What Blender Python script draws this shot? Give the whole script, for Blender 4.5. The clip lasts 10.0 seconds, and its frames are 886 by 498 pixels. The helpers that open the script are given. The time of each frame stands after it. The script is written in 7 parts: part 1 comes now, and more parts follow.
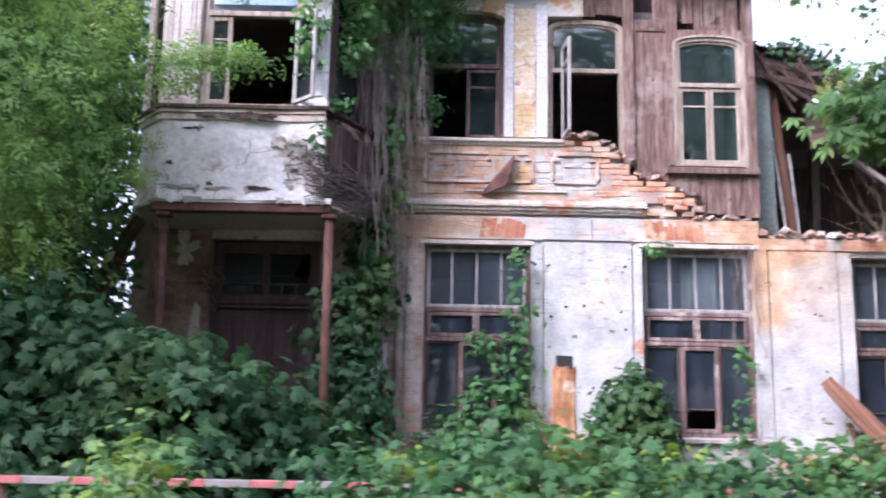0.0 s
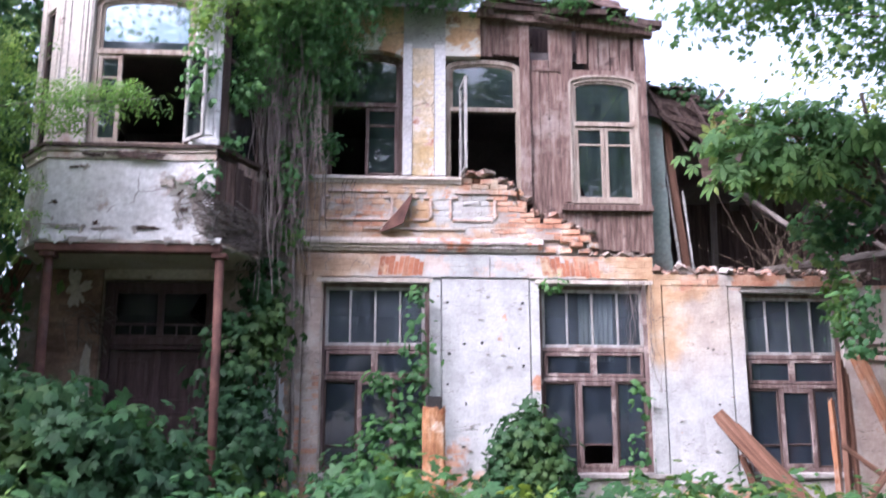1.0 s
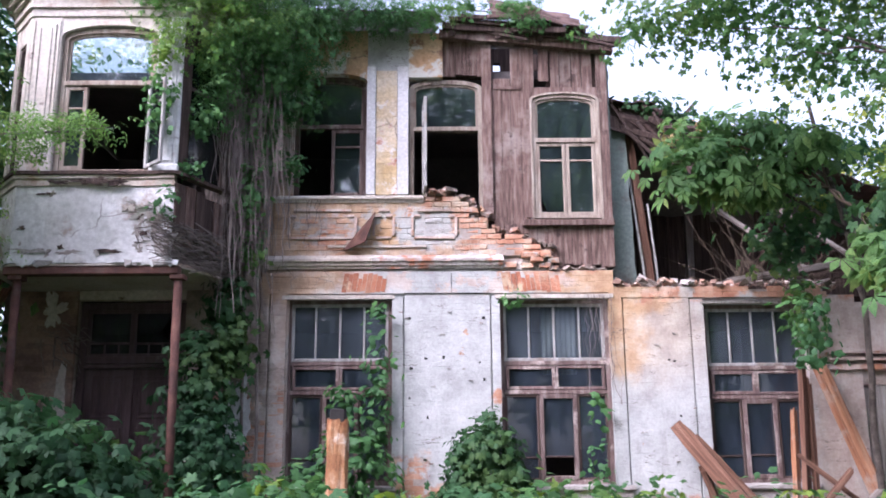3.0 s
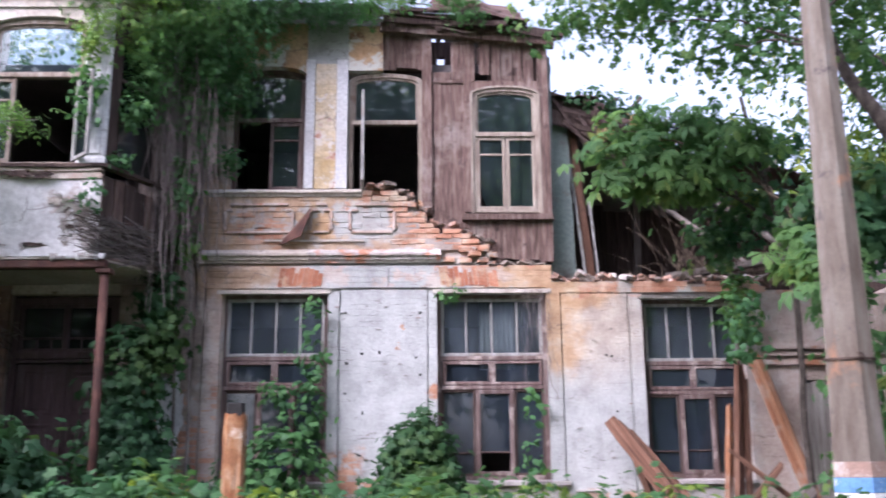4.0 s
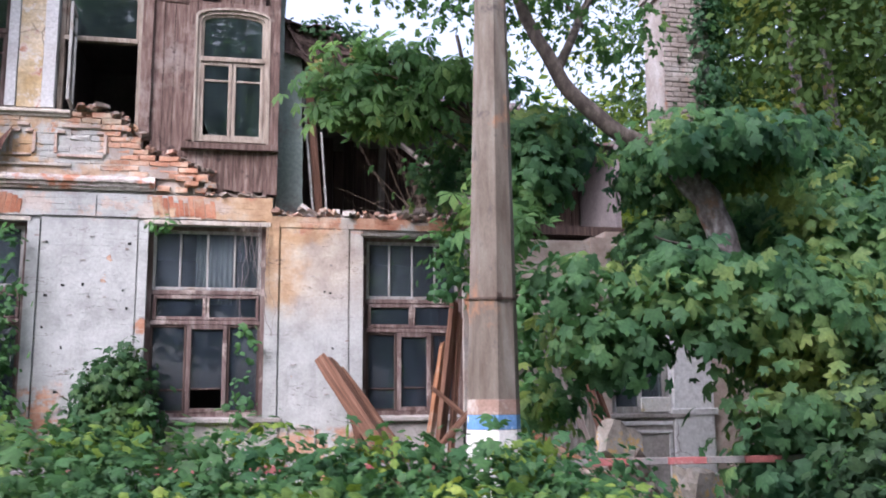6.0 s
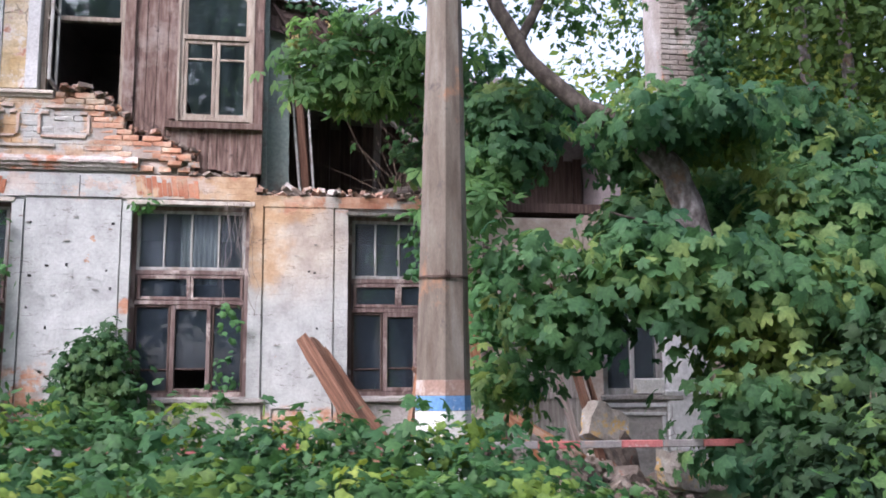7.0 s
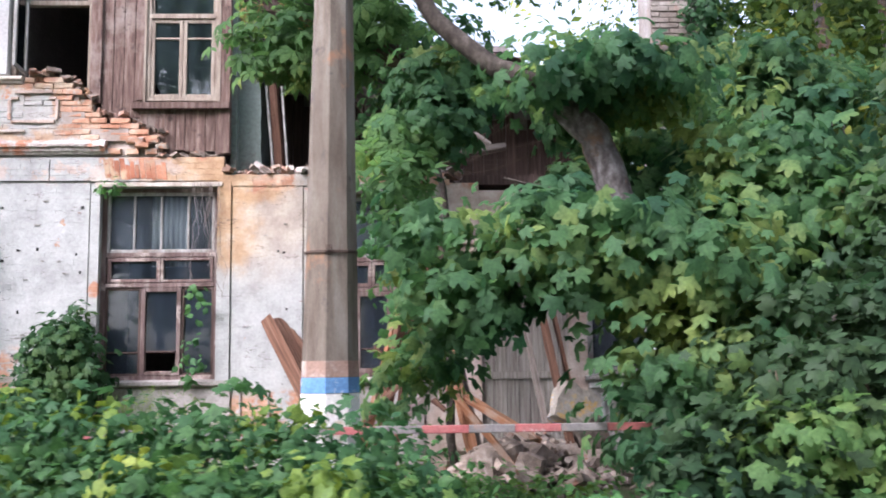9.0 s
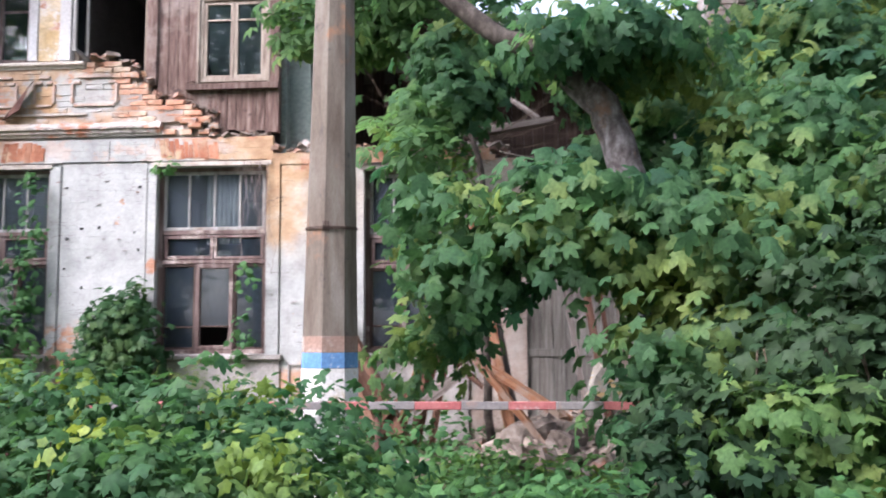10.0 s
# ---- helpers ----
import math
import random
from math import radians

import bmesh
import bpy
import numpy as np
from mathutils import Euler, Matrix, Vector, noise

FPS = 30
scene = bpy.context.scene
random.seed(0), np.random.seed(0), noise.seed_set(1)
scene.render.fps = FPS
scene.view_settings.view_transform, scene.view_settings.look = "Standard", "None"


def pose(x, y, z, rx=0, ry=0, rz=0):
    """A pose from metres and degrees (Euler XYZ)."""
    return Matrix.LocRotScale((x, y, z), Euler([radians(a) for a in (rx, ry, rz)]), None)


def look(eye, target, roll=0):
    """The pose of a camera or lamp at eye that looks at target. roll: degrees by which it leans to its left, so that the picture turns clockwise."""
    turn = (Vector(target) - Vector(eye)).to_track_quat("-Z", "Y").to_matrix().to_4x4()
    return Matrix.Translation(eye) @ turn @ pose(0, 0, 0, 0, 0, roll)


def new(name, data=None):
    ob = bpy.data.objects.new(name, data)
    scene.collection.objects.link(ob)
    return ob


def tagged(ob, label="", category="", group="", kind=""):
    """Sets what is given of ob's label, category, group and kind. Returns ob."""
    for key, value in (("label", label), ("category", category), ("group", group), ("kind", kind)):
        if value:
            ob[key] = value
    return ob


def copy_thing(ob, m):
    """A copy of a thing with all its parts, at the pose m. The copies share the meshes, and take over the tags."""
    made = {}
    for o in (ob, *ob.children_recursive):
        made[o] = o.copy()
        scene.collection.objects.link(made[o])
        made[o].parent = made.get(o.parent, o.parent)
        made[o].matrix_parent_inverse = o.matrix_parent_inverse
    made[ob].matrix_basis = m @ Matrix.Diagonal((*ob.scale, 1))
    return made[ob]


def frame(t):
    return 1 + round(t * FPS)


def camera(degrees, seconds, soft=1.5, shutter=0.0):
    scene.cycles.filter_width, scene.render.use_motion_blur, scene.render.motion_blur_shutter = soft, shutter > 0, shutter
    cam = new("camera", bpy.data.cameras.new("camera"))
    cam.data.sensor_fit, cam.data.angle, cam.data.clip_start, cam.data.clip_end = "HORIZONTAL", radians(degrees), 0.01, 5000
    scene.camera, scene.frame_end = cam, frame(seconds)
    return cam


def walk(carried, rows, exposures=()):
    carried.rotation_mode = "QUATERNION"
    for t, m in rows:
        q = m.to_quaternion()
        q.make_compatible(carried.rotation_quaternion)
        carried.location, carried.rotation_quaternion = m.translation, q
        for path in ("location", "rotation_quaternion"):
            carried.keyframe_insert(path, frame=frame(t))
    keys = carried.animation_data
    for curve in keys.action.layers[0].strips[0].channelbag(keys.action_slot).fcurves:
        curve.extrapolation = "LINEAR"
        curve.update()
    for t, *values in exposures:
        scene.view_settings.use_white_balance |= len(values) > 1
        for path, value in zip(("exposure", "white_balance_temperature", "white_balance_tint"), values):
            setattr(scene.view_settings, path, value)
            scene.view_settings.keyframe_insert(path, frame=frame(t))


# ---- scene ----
cam = camera(50.8, 10.0, soft=1.8, shutter=0.5)
METRES, EYE, TILT, LEAN, TURN = 8.0, 1.6, 0.0, 0.0, 0.0
ROWS = [
    (0.0, 0.0, 0.0, 0.0, -0.2, 10.28, -1.09),
    (0.5, 0.0403, -0.0101, 0.0018, -3.1, 10.36, -1.94),
    (1.0, 0.0736, -0.0042, 0.0076, -3.72, 12.38, 0.06),
    (1.5, 0.1055, -0.0093, 0.0095, -3.69, 14.38, 1.21),
    (2.0, 0.1445, -0.031, 0.0039, -2.58, 13.97, 0.77),
    (3.5, 0.2769, -0.047, -0.0005, -0.16, 13.28, 0.5),
    (4.0, 0.3276, -0.0354, -0.0024, -1.07, 13.18, 0.47),
    (4.5, 0.3907, -0.0401, -0.0012, -5.78, 12.83, 0.5),
    (5.0, 0.4415, -0.0267, -0.0042, -10.47, 12.56, 0.13),
    (5.5, 0.4905, -0.0176, -0.0024, -11.66, 12.32, 0.33),
    (6.0, 0.5394, -0.0194, -0.0023, -11.09, 9.31, 0.47),
    (7.5, 0.6951, 0.0019, -0.0045, -6.0, 8.11, 0.35),
    (8.0, 0.7448, 0.0135, -0.0049, -3.31, 7.74, 0.93),
    (8.5, 0.8051, 0.0144, -0.0047, -2.47, 6.99, 1.04),
    (9.0, 0.864, 0.0313, -0.005, -2.32, 7.05, 0.79),
    (9.5, 0.9236, 0.0349, -0.0046, -0.23, 6.53, 0.47),
    (10.0, 0.9776, 0.0429, -0.0065, 4.55, 5.7, 0.29),
]
walk(cam, [(t, pose(0, 0, EYE, TILT, LEAN, TURN) @ pose(METRES * x, METRES * y, METRES * z, 90 + pitch, roll, yaw)) for t, x, y, z, yaw, pitch, roll in ROWS],
     exposures=[(0.0, 2.23, 5560, 29), (2.0, 2.10, 5560, 28), (4.0, 1.87, 5580, 27), (5.0, 1.73, 5660, 25), (6.0, 1.75, 5720, 23), (8.0, 1.89, 5780, 20), (10.0, 2.14, 5800, 20)])

# ---- world and light ----
world = bpy.data.worlds.new("world")
scene.world = world
world.use_nodes = True
wn = world.node_tree.nodes
sky = wn.new("ShaderNodeTexSky")
sky.sky_type, sky.sun_disc = "NISHITA", False
sky.sun_elevation, sky.sun_rotation = radians(42), radians(-132)
sky.air_density, sky.dust_density, sky.ozone_density = 1.0, 6.0, 1.0
wn["Background"].inputs[1].default_value = 0.15
haze = wn.new("ShaderNodeHueSaturation")
haze.inputs["Saturation"].default_value = 0.45
world.node_tree.links.new(sky.outputs[0], haze.inputs["Color"])
world.node_tree.links.new(haze.outputs[0], wn["Background"].inputs[0])
sun = new("sun", bpy.data.lights.new("sun", "SUN"))
sun.data.energy, sun.data.angle, sun.data.color = 0.45, radians(28), (1.0, 0.94, 0.86)
sun.matrix_world = look((0, 0, 0), (-math.sin(radians(-132)) * math.cos(radians(42)), -math.cos(radians(-132)) * math.cos(radians(42)), -math.sin(radians(42))))

# ---- building blocks ----
rng = np.random.default_rng(7)


class Geo:
    """Collects faces for one mesh."""

    def __init__(self):
        self.v, self.f = [], []

    def add(self, verts, faces):
        n = len(self.v)
        self.v += [tuple(p) for p in verts]
        self.f += [tuple(i + n for i in f) for f in faces]
        return self

    def box(self, x0, x1, y0, y1, z0, z1, jit=0.0, m=None):
        vs = [(x, y, z) for z in (z0, z1) for y in (y0, y1) for x in (x0, x1)]
        if jit:
            vs = [tuple(c + random.uniform(-jit, jit) for c in p) for p in vs]
        if m is not None:
            vs = [m @ Vector(p) for p in vs]
        return self.add(vs, [(0, 2, 3, 1), (4, 5, 7, 6), (0, 1, 5, 4), (2, 6, 7, 3), (0, 4, 6, 2), (1, 3, 7, 5)])

    def soft(self, x0, x1, y0, y1, z0, z1, c=0.006, jit=0.0):
        """A box with cut front edges (towards -y)."""
        f = [(x0 + c, y0, z0 + c), (x1 - c, y0, z0 + c), (x1 - c, y0, z1 - c), (x0 + c, y0, z1 - c)]
        a = [(x0, y0 + c, z0), (x1, y0 + c, z0), (x1, y0 + c, z1), (x0, y0 + c, z1)]
        b = [(x0, y1, z0), (x1, y1, z0), (x1, y1, z1), (x0, y1, z1)]
        vs = f + a + b
        if jit:
            vs = [tuple(q + random.uniform(-jit, jit) for q in p) for p in vs]
        fs = [(0, 1, 2, 3), (11, 10, 9, 8)]
        for i in range(4):
            j = (i + 1) % 4
            fs += [(i, i + 4, j + 4, j), (i + 4, i + 8, j + 8, j + 4)]
        return self.add(vs, [tuple(f) for f in fs])

    def tube(self, pts, radii, sides=6, cap=True):
        pts = [Vector(p) for p in pts]
        if isinstance(radii, (int, float)):
            radii = [radii] * len(pts)
        rings, n = [], len(pts)
        vs, fs = [], []
        for i, p in enumerate(pts):
            d = (pts[min(i + 1, n - 1)] - pts[max(i - 1, 0)]).normalized()
            a = d.orthogonal().normalized() if i == 0 else (a - d * a.dot(d)).normalized()
            b = d.cross(a)
            for k in range(sides):
                w = 2 * math.pi * k / sides
                vs.append(p + (a * math.cos(w) + b * math.sin(w)) * radii[i])
        for i in range(n - 1):
            for k in range(sides):
                k2 = (k + 1) % sides
                fs.append((i * sides + k, i * sides + k2, (i + 1) * sides + k2, (i + 1) * sides + k))
        if cap:
            fs += [tuple(range(sides))[::-1], tuple((n - 1) * sides + k for k in range(sides))]
        return self.add(vs, fs)

    def prism(self, poly, y0, y1):
        """A polygon in x, z, pushed from y0 back to y1."""
        n = len(poly)
        vs = [(x, y0, z) for x, z in poly] + [(x, y1, z) for x, z in poly]
        fs = [tuple(range(n)), tuple(range(2 * n - 1, n - 1, -1))]
        fs += [((i + 1) % n, i, i + n, (i + 1) % n + n) for i in range(n)]
        return self.add(vs, fs)

    def run(self, profile, x0, x1, step=0.12, jit=0.004, top=None):
        """A moulding: a profile of y, z drawn along x, a little uneven."""
        k = max(1, int((x1 - x0) / step))
        n = len(profile)
        vs, fs = [], []
        for i in range(k + 1):
            x = x0 + (x1 - x0) * i / k
            for y, z in profile:
                vs.append((x, y + random.uniform(-jit, jit), z + random.uniform(-jit, jit)))
        for i in range(k):
            for j in range(n):
                j2 = (j + 1) % n
                fs.append((i * n + j, (i + 1) * n + j, (i + 1) * n + j2, i * n + j2))
        fs += [tuple(range(n)), tuple(k * n + j for j in range(n))[::-1]]
        return self.add(vs, fs)

    def mesh(self, name):
        me = bpy.data.meshes.new(name)
        me.from_pydata(self.v, [], self.f)
        bm = bmesh.new()
        bm.from_mesh(me)
        bmesh.ops.recalc_face_normals(bm, faces=bm.faces)
        bm.to_mesh(me)
        bm.free()
        return me


def place(name, geo, material, parent=None, label="", smooth=False, m=None):
    """One mesh object from a Geo or a mesh, in world places, under its thing if there is one."""
    me = geo.mesh(name) if isinstance(geo, Geo) else geo
    if not me.materials:
        me.materials.append(material)
    if smooth:
        me.polygons.foreach_set("use_smooth", [True] * len(me.polygons))
    ob = new(name, me)
    if m is not None:
        ob.matrix_basis = m
    if parent is not None:
        ob.parent = parent
        ob.matrix_parent_inverse = HOME[parent.name].inverted()
    HOME[ob.name] = (HOME[parent.name] @ ob.matrix_parent_inverse @ ob.matrix_basis) if parent is not None else ob.matrix_basis.copy()
    if label:
        tagged(ob, label)
    return ob


HOME = {}


def thing(name, at, label, category, group="", kind=""):
    ob = new(name)
    ob.empty_display_size = 0.1
    ob.matrix_basis = Matrix.Translation(at)
    HOME[ob.name] = ob.matrix_basis.copy()
    return tagged(ob, label, category, group, kind)


# ---- materials ----
def material(name, cols, scale=1.5, fine=40.0, stretch=(1, 1, 1), rough=0.85, bump=0.3, stain=None, stain2=None, island=0.0, single=0.0, metal=0.0, contrast=(0.3, 0.7), cracks=0.0):
    """Two scales of variation between the colours, stains with their own outline (colour, scale, from, to), fine relief."""
    ma = bpy.data.materials.new(name)
    ma.use_nodes = True
    nt = ma.node_tree
    n, l = nt.nodes, nt.links
    bs = n["Principled BSDF"]
    tc = n.new("ShaderNodeTexCoord")
    mp = n.new("ShaderNodeMapping")
    mp.inputs["Scale"].default_value = stretch
    l.new(tc.outputs["Object"], mp.inputs["Vector"])

    def nz(sc, detail=6.0, rgh=0.6, vec=mp.outputs[0]):
        q = n.new("ShaderNodeTexNoise")
        q.inputs["Scale"].default_value, q.inputs["Detail"].default_value, q.inputs["Roughness"].default_value = sc, detail, rgh
        l.new(vec, q.inputs["Vector"])
        return q.outputs["Fac"]

    def ramp(fac, stops):
        r = n.new("ShaderNodeValToRGB")
        r.color_ramp.elements[0].position, r.color_ramp.elements[1].position = stops[0][0], stops[-1][0]
        r.color_ramp.elements[0].color, r.color_ramp.elements[1].color = (*stops[0][1], 1), (*stops[-1][1], 1)
        for p, c in stops[1:-1]:
            r.color_ramp.elements.new(p).color = (*c, 1)
        l.new(fac, r.inputs[0])
        return r.outputs[0]

    def mix(fac, a, b, kind="MIX"):
        q = n.new("ShaderNodeMix")
        q.data_type, q.blend_type = "RGBA", kind
        if isinstance(fac, float):
            q.inputs[0].default_value = fac
        else:
            l.new(fac, q.inputs[0])
        for s, v in ((6, a), (7, b)):
            if isinstance(v, tuple):
                q.inputs[s].default_value = (*v, 1)
            else:
                l.new(v, q.inputs[s])
        return q.outputs[2]

    lo, hi = contrast
    col = ramp(nz(scale), [(lo + (hi - lo) * i / max(1, len(cols) - 1), c) for i, c in enumerate(cols)] if len(cols) > 1 else [(0, cols[0]), (1, cols[0])])
    fn = nz(fine, 4.0, 0.7)
    col = mix(0.55, col, ramp(fn, [(0.25, (0.35, 0.35, 0.35)), (0.7, (1.15, 1.15, 1.15))]), "MULTIPLY")
    for s in (stain, stain2):
        if s:
            sc, st = s[1], nz(s[1], 8.0, 0.68, tc.outputs["Object"] if len(s) < 5 else mp.outputs[0])
            col = mix(ramp(st, [(s[2], (0, 0, 0)), (s[3], (1, 1, 1))]), col, s[0])
    if cracks:
        vo = n.new("ShaderNodeTexVoronoi")
        vo.feature = "DISTANCE_TO_EDGE"
        vo.inputs["Scale"].default_value = cracks
        wb = n.new("ShaderNodeMix")
        wb.data_type = "RGBA"
        wb.inputs[0].default_value = 0.22
        nn = n.new("ShaderNodeTexNoise")
        nn.inputs["Scale"].default_value, nn.inputs["Detail"].default_value = 3.0, 6.0
        l.new(tc.outputs["Object"], nn.inputs["Vector"])
        l.new(tc.outputs["Object"], wb.inputs[6]), l.new(nn.outputs["Color"], wb.inputs[7])
        l.new(wb.outputs[2], vo.inputs["Vector"])
        gate = n.new("ShaderNodeMath")
        gate.operation = "MULTIPLY"
        l.new(ramp(vo.outputs["Distance"], [(0.0, (0.8, 0.8, 0.8)), (0.012, (0, 0, 0))]), gate.inputs[0])
        l.new(ramp(nz(1.3, 3.0), [(0.55, (0, 0, 0)), (0.60, (1, 1, 1))]), gate.inputs[1])
        col = mix(gate.outputs[0], col, (0.13, 0.10, 0.09))
    for amount, node, sock in ((island, "ShaderNodeNewGeometry", "Random Per Island"), (single, "ShaderNodeObjectInfo", "Random")):
        if amount:
            g = n.new(node)
            hs = n.new("ShaderNodeHueSaturation")
            mr = n.new("ShaderNodeMapRange")
            mr.inputs[3].default_value, mr.inputs[4].default_value = 1 - amount, 1 + amount
            l.new(g.outputs[sock], mr.inputs[0])
            l.new(mr.outputs[0], hs.inputs["Value"])
            l.new(col, hs.inputs["Color"])
            col = hs.outputs[0]
    l.new(col, bs.inputs["Base Color"])
    bs.inputs["Roughness"].default_value, bs.inputs["Metallic"].default_value = rough, metal
    if "Specular IOR Level" in bs.inputs:
        bs.inputs["Specular IOR Level"].default_value = 0.3
    bu = n.new("ShaderNodeBump")
    bu.inputs["Strength"].default_value, bu.inputs["Distance"].default_value = bump, 0.02
    l.new(fn, bu.inputs["Height"])
    l.new(bu.outputs[0], bs.inputs["Normal"])
    return ma


def leaf_material(name, dark, light, young=None, share=0.9, patch=0.6, shine=0.45, glow=0.35):
    """Leaves: each its own tone between two greens, some young and yellow, light coming through them."""
    ma = bpy.data.materials.new(name)
    ma.use_nodes = True
    n, l = ma.node_tree.nodes, ma.node_tree.links
    bs = n["Principled BSDF"]
    geo = n.new("ShaderNodeNewGeometry")
    tc = n.new("ShaderNodeTexCoord")
    nz = n.new("ShaderNodeTexNoise")
    nz.inputs["Scale"].default_value = patch
    l.new(tc.outputs["Object"], nz.inputs["Vector"])
    ad = n.new("ShaderNodeMath")
    ad.operation = "MULTIPLY_ADD"
    ad.inputs[1].default_value = 0.36
    l.new(geo.outputs["Random Per Island"], ad.inputs[0])
    sb = n.new("ShaderNodeMath")
    sb.operation = "MULTIPLY_ADD"
    sb.inputs[1].default_value, sb.inputs[2].default_value = 2.0, -0.66
    l.new(nz.outputs["Fac"], sb.inputs[0])
    l.new(sb.outputs[0], ad.inputs[2])
    r = n.new("ShaderNodeValToRGB")
    r.color_ramp.elements[0].color, r.color_ramp.elements[1].color = (*dark, 1), (*(young or light), 1)
    r.color_ramp.elements[0].position, r.color_ramp.elements[1].position = 0.1, 1.0
    r.color_ramp.elements.new(share * 0.8).color = (*light, 1)
    l.new(ad.outputs[0], r.inputs[0])
    fz, fr2, mm = n.new("ShaderNodeTexNoise"), n.new("ShaderNodeValToRGB"), n.new("ShaderNodeMix")
    fz.inputs["Scale"].default_value, fz.inputs["Detail"].default_value = 38.0, 3.0
    l.new(tc.outputs["Object"], fz.inputs["Vector"])
    fr2.color_ramp.elements[0].position, fr2.color_ramp.elements[1].position = 0.3, 0.7
    fr2.color_ramp.elements[0].color, fr2.color_ramp.elements[1].color = (0.62, 0.62, 0.6, 1), (1.25, 1.2, 1.1, 1)
    mm.data_type, mm.blend_type = "RGBA", "MULTIPLY"
    mm.inputs[0].default_value = 0.8
    l.new(fz.outputs["Fac"], fr2.inputs[0]), l.new(r.outputs[0], mm.inputs[6]), l.new(fr2.outputs[0], mm.inputs[7])
    l.new(mm.outputs[2], bs.inputs["Base Color"])
    bs.inputs["Roughness"].default_value = shine + 0.12
    bs.inputs["Specular IOR Level"].default_value = 0.22
    tr = n.new("ShaderNodeBsdfTranslucent")
    hs = n.new("ShaderNodeHueSaturation")
    hs.inputs["Hue"].default_value, hs.inputs["Saturation"].default_value, hs.inputs["Value"].default_value = 0.485, 1.1, 1.5
    l.new(mm.outputs[2], hs.inputs["Color"])
    l.new(hs.outputs[0], tr.inputs["Color"])
    mx = n.new("ShaderNodeMixShader")
    mx.inputs[0].default_value = glow
    l.new(bs.outputs[0], mx.inputs[1])
    l.new(tr.outputs[0], mx.inputs[2])
    l.new(mx.outputs[0], n["Material Output"].inputs[0])
    return ma


def glass_material(name, dust=0.3, tone=(0.16, 0.2, 0.21), gloss=1.0):
    """Old window glass: clear, part hidden by dust and streaks, glossy."""
    ma = bpy.data.materials.new(name)
    ma.use_nodes = True
    n, l = ma.node_tree.nodes, ma.node_tree.links
    tc = n.new("ShaderNodeTexCoord")
    mp = n.new("ShaderNodeMapping")
    mp.inputs["Scale"].default_value = (3.0, 3.0, 0.7)
    l.new(tc.outputs["Object"], mp.inputs[0])
    nz = n.new("ShaderNodeTexNoise")
    nz.inputs["Scale"].default_value, nz.inputs["Detail"].default_value = 2.0, 8.0
    l.new(mp.outputs[0], nz.inputs["Vector"])
    mr = n.new("ShaderNodeMapRange")
    mr.inputs[1].default_value, mr.inputs[2].default_value = 0.3, 0.75
    mr.inputs[3].default_value, mr.inputs[4].default_value = dust * 0.4, min(1.0, dust * 1.6)
    l.new(nz.outputs["Fac"], mr.inputs[0])
    tp, df, gl, fr = n.new("ShaderNodeBsdfTransparent"), n.new("ShaderNodeBsdfDiffuse"), n.new("ShaderNodeBsdfGlossy"), n.new("ShaderNodeFresnel")
    tp.inputs[0].default_value = (0.75, 0.82, 0.8, 1)
    df.inputs[0].default_value = (*tone, 1)
    gl.inputs["Roughness"].default_value = 0.012
    fr.inputs[0].default_value = 1.3 + 0.35 * gloss
    bu = n.new("ShaderNodeBump")
    bu.inputs["Strength"].default_value, bu.inputs["Distance"].default_value = 0.03, 0.02
    l.new(nz.outputs["Fac"], bu.inputs["Height"])
    l.new(bu.outputs[0], gl.inputs["Normal"])
    a, b = n.new("ShaderNodeMixShader"), n.new("ShaderNodeMixShader")
    l.new(mr.outputs[0], a.inputs[0]), l.new(tp.outputs[0], a.inputs[1]), l.new(df.outputs[0], a.inputs[2])
    l.new(fr.outputs[0], b.inputs[0]), l.new(a.outputs[0], b.inputs[1]), l.new(gl.outputs[0], b.inputs[2])
    l.new(b.outputs[0], n["Material Output"].inputs[0])
    return ma


M_WHITE = material("limewashed_brick", [(0.48, 0.45, 0.44), (0.62, 0.61, 0.61), (0.68, 0.67, 0.68)], 0.9, 22, bump=0.5, stain=((0.30, 0.27, 0.25), 2.2, 0.60, 0.74), stain2=((0.42, 0.20, 0.12), 1.6, 0.66, 0.70), island=0.03)
M_CREAM = material("worn_cream_brick", [(0.34, 0.25, 0.21), (0.48, 0.38, 0.32), (0.58, 0.51, 0.47)], 1.3, 25, bump=0.6, stain=((0.40, 0.18, 0.10), 2.5, 0.55, 0.66), stain2=((0.16, 0.13, 0.11), 1.7, 0.58, 0.75), island=0.14)
M_RAW = material("raw_red_brick", [(0.29, 0.145, 0.10), (0.42, 0.25, 0.185), (0.53, 0.40, 0.315)], 2.2, 30, bump=0.8, stain=((0.55, 0.48, 0.43), 3.4, 0.53, 0.60), stain2=((0.50, 0.30, 0.15), 1.4, 0.58, 0.68), island=0.22, single=0.2)
M_DARKBR = material("dark_brown_brick", [(0.16, 0.10, 0.08), (0.28, 0.18, 0.14), (0.34, 0.27, 0.23)], 1.8, 28, bump=0.7, stain=((0.42, 0.36, 0.32), 2.1, 0.6, 0.68), island=0.2)
M_PILLAR = material("weathered_pillar_brick", [(0.16, 0.125, 0.105), (0.27, 0.235, 0.21), (0.39, 0.365, 0.345)], 1.6, 26, bump=0.6, stain=((0.30, 0.16, 0.11), 2.2, 0.58, 0.66), island=0.1, single=0.08)
M_MORTAR = material("lime_mortar", [(0.22, 0.19, 0.17), (0.36, 0.32, 0.29)], 3.0, 60, bump=0.5)
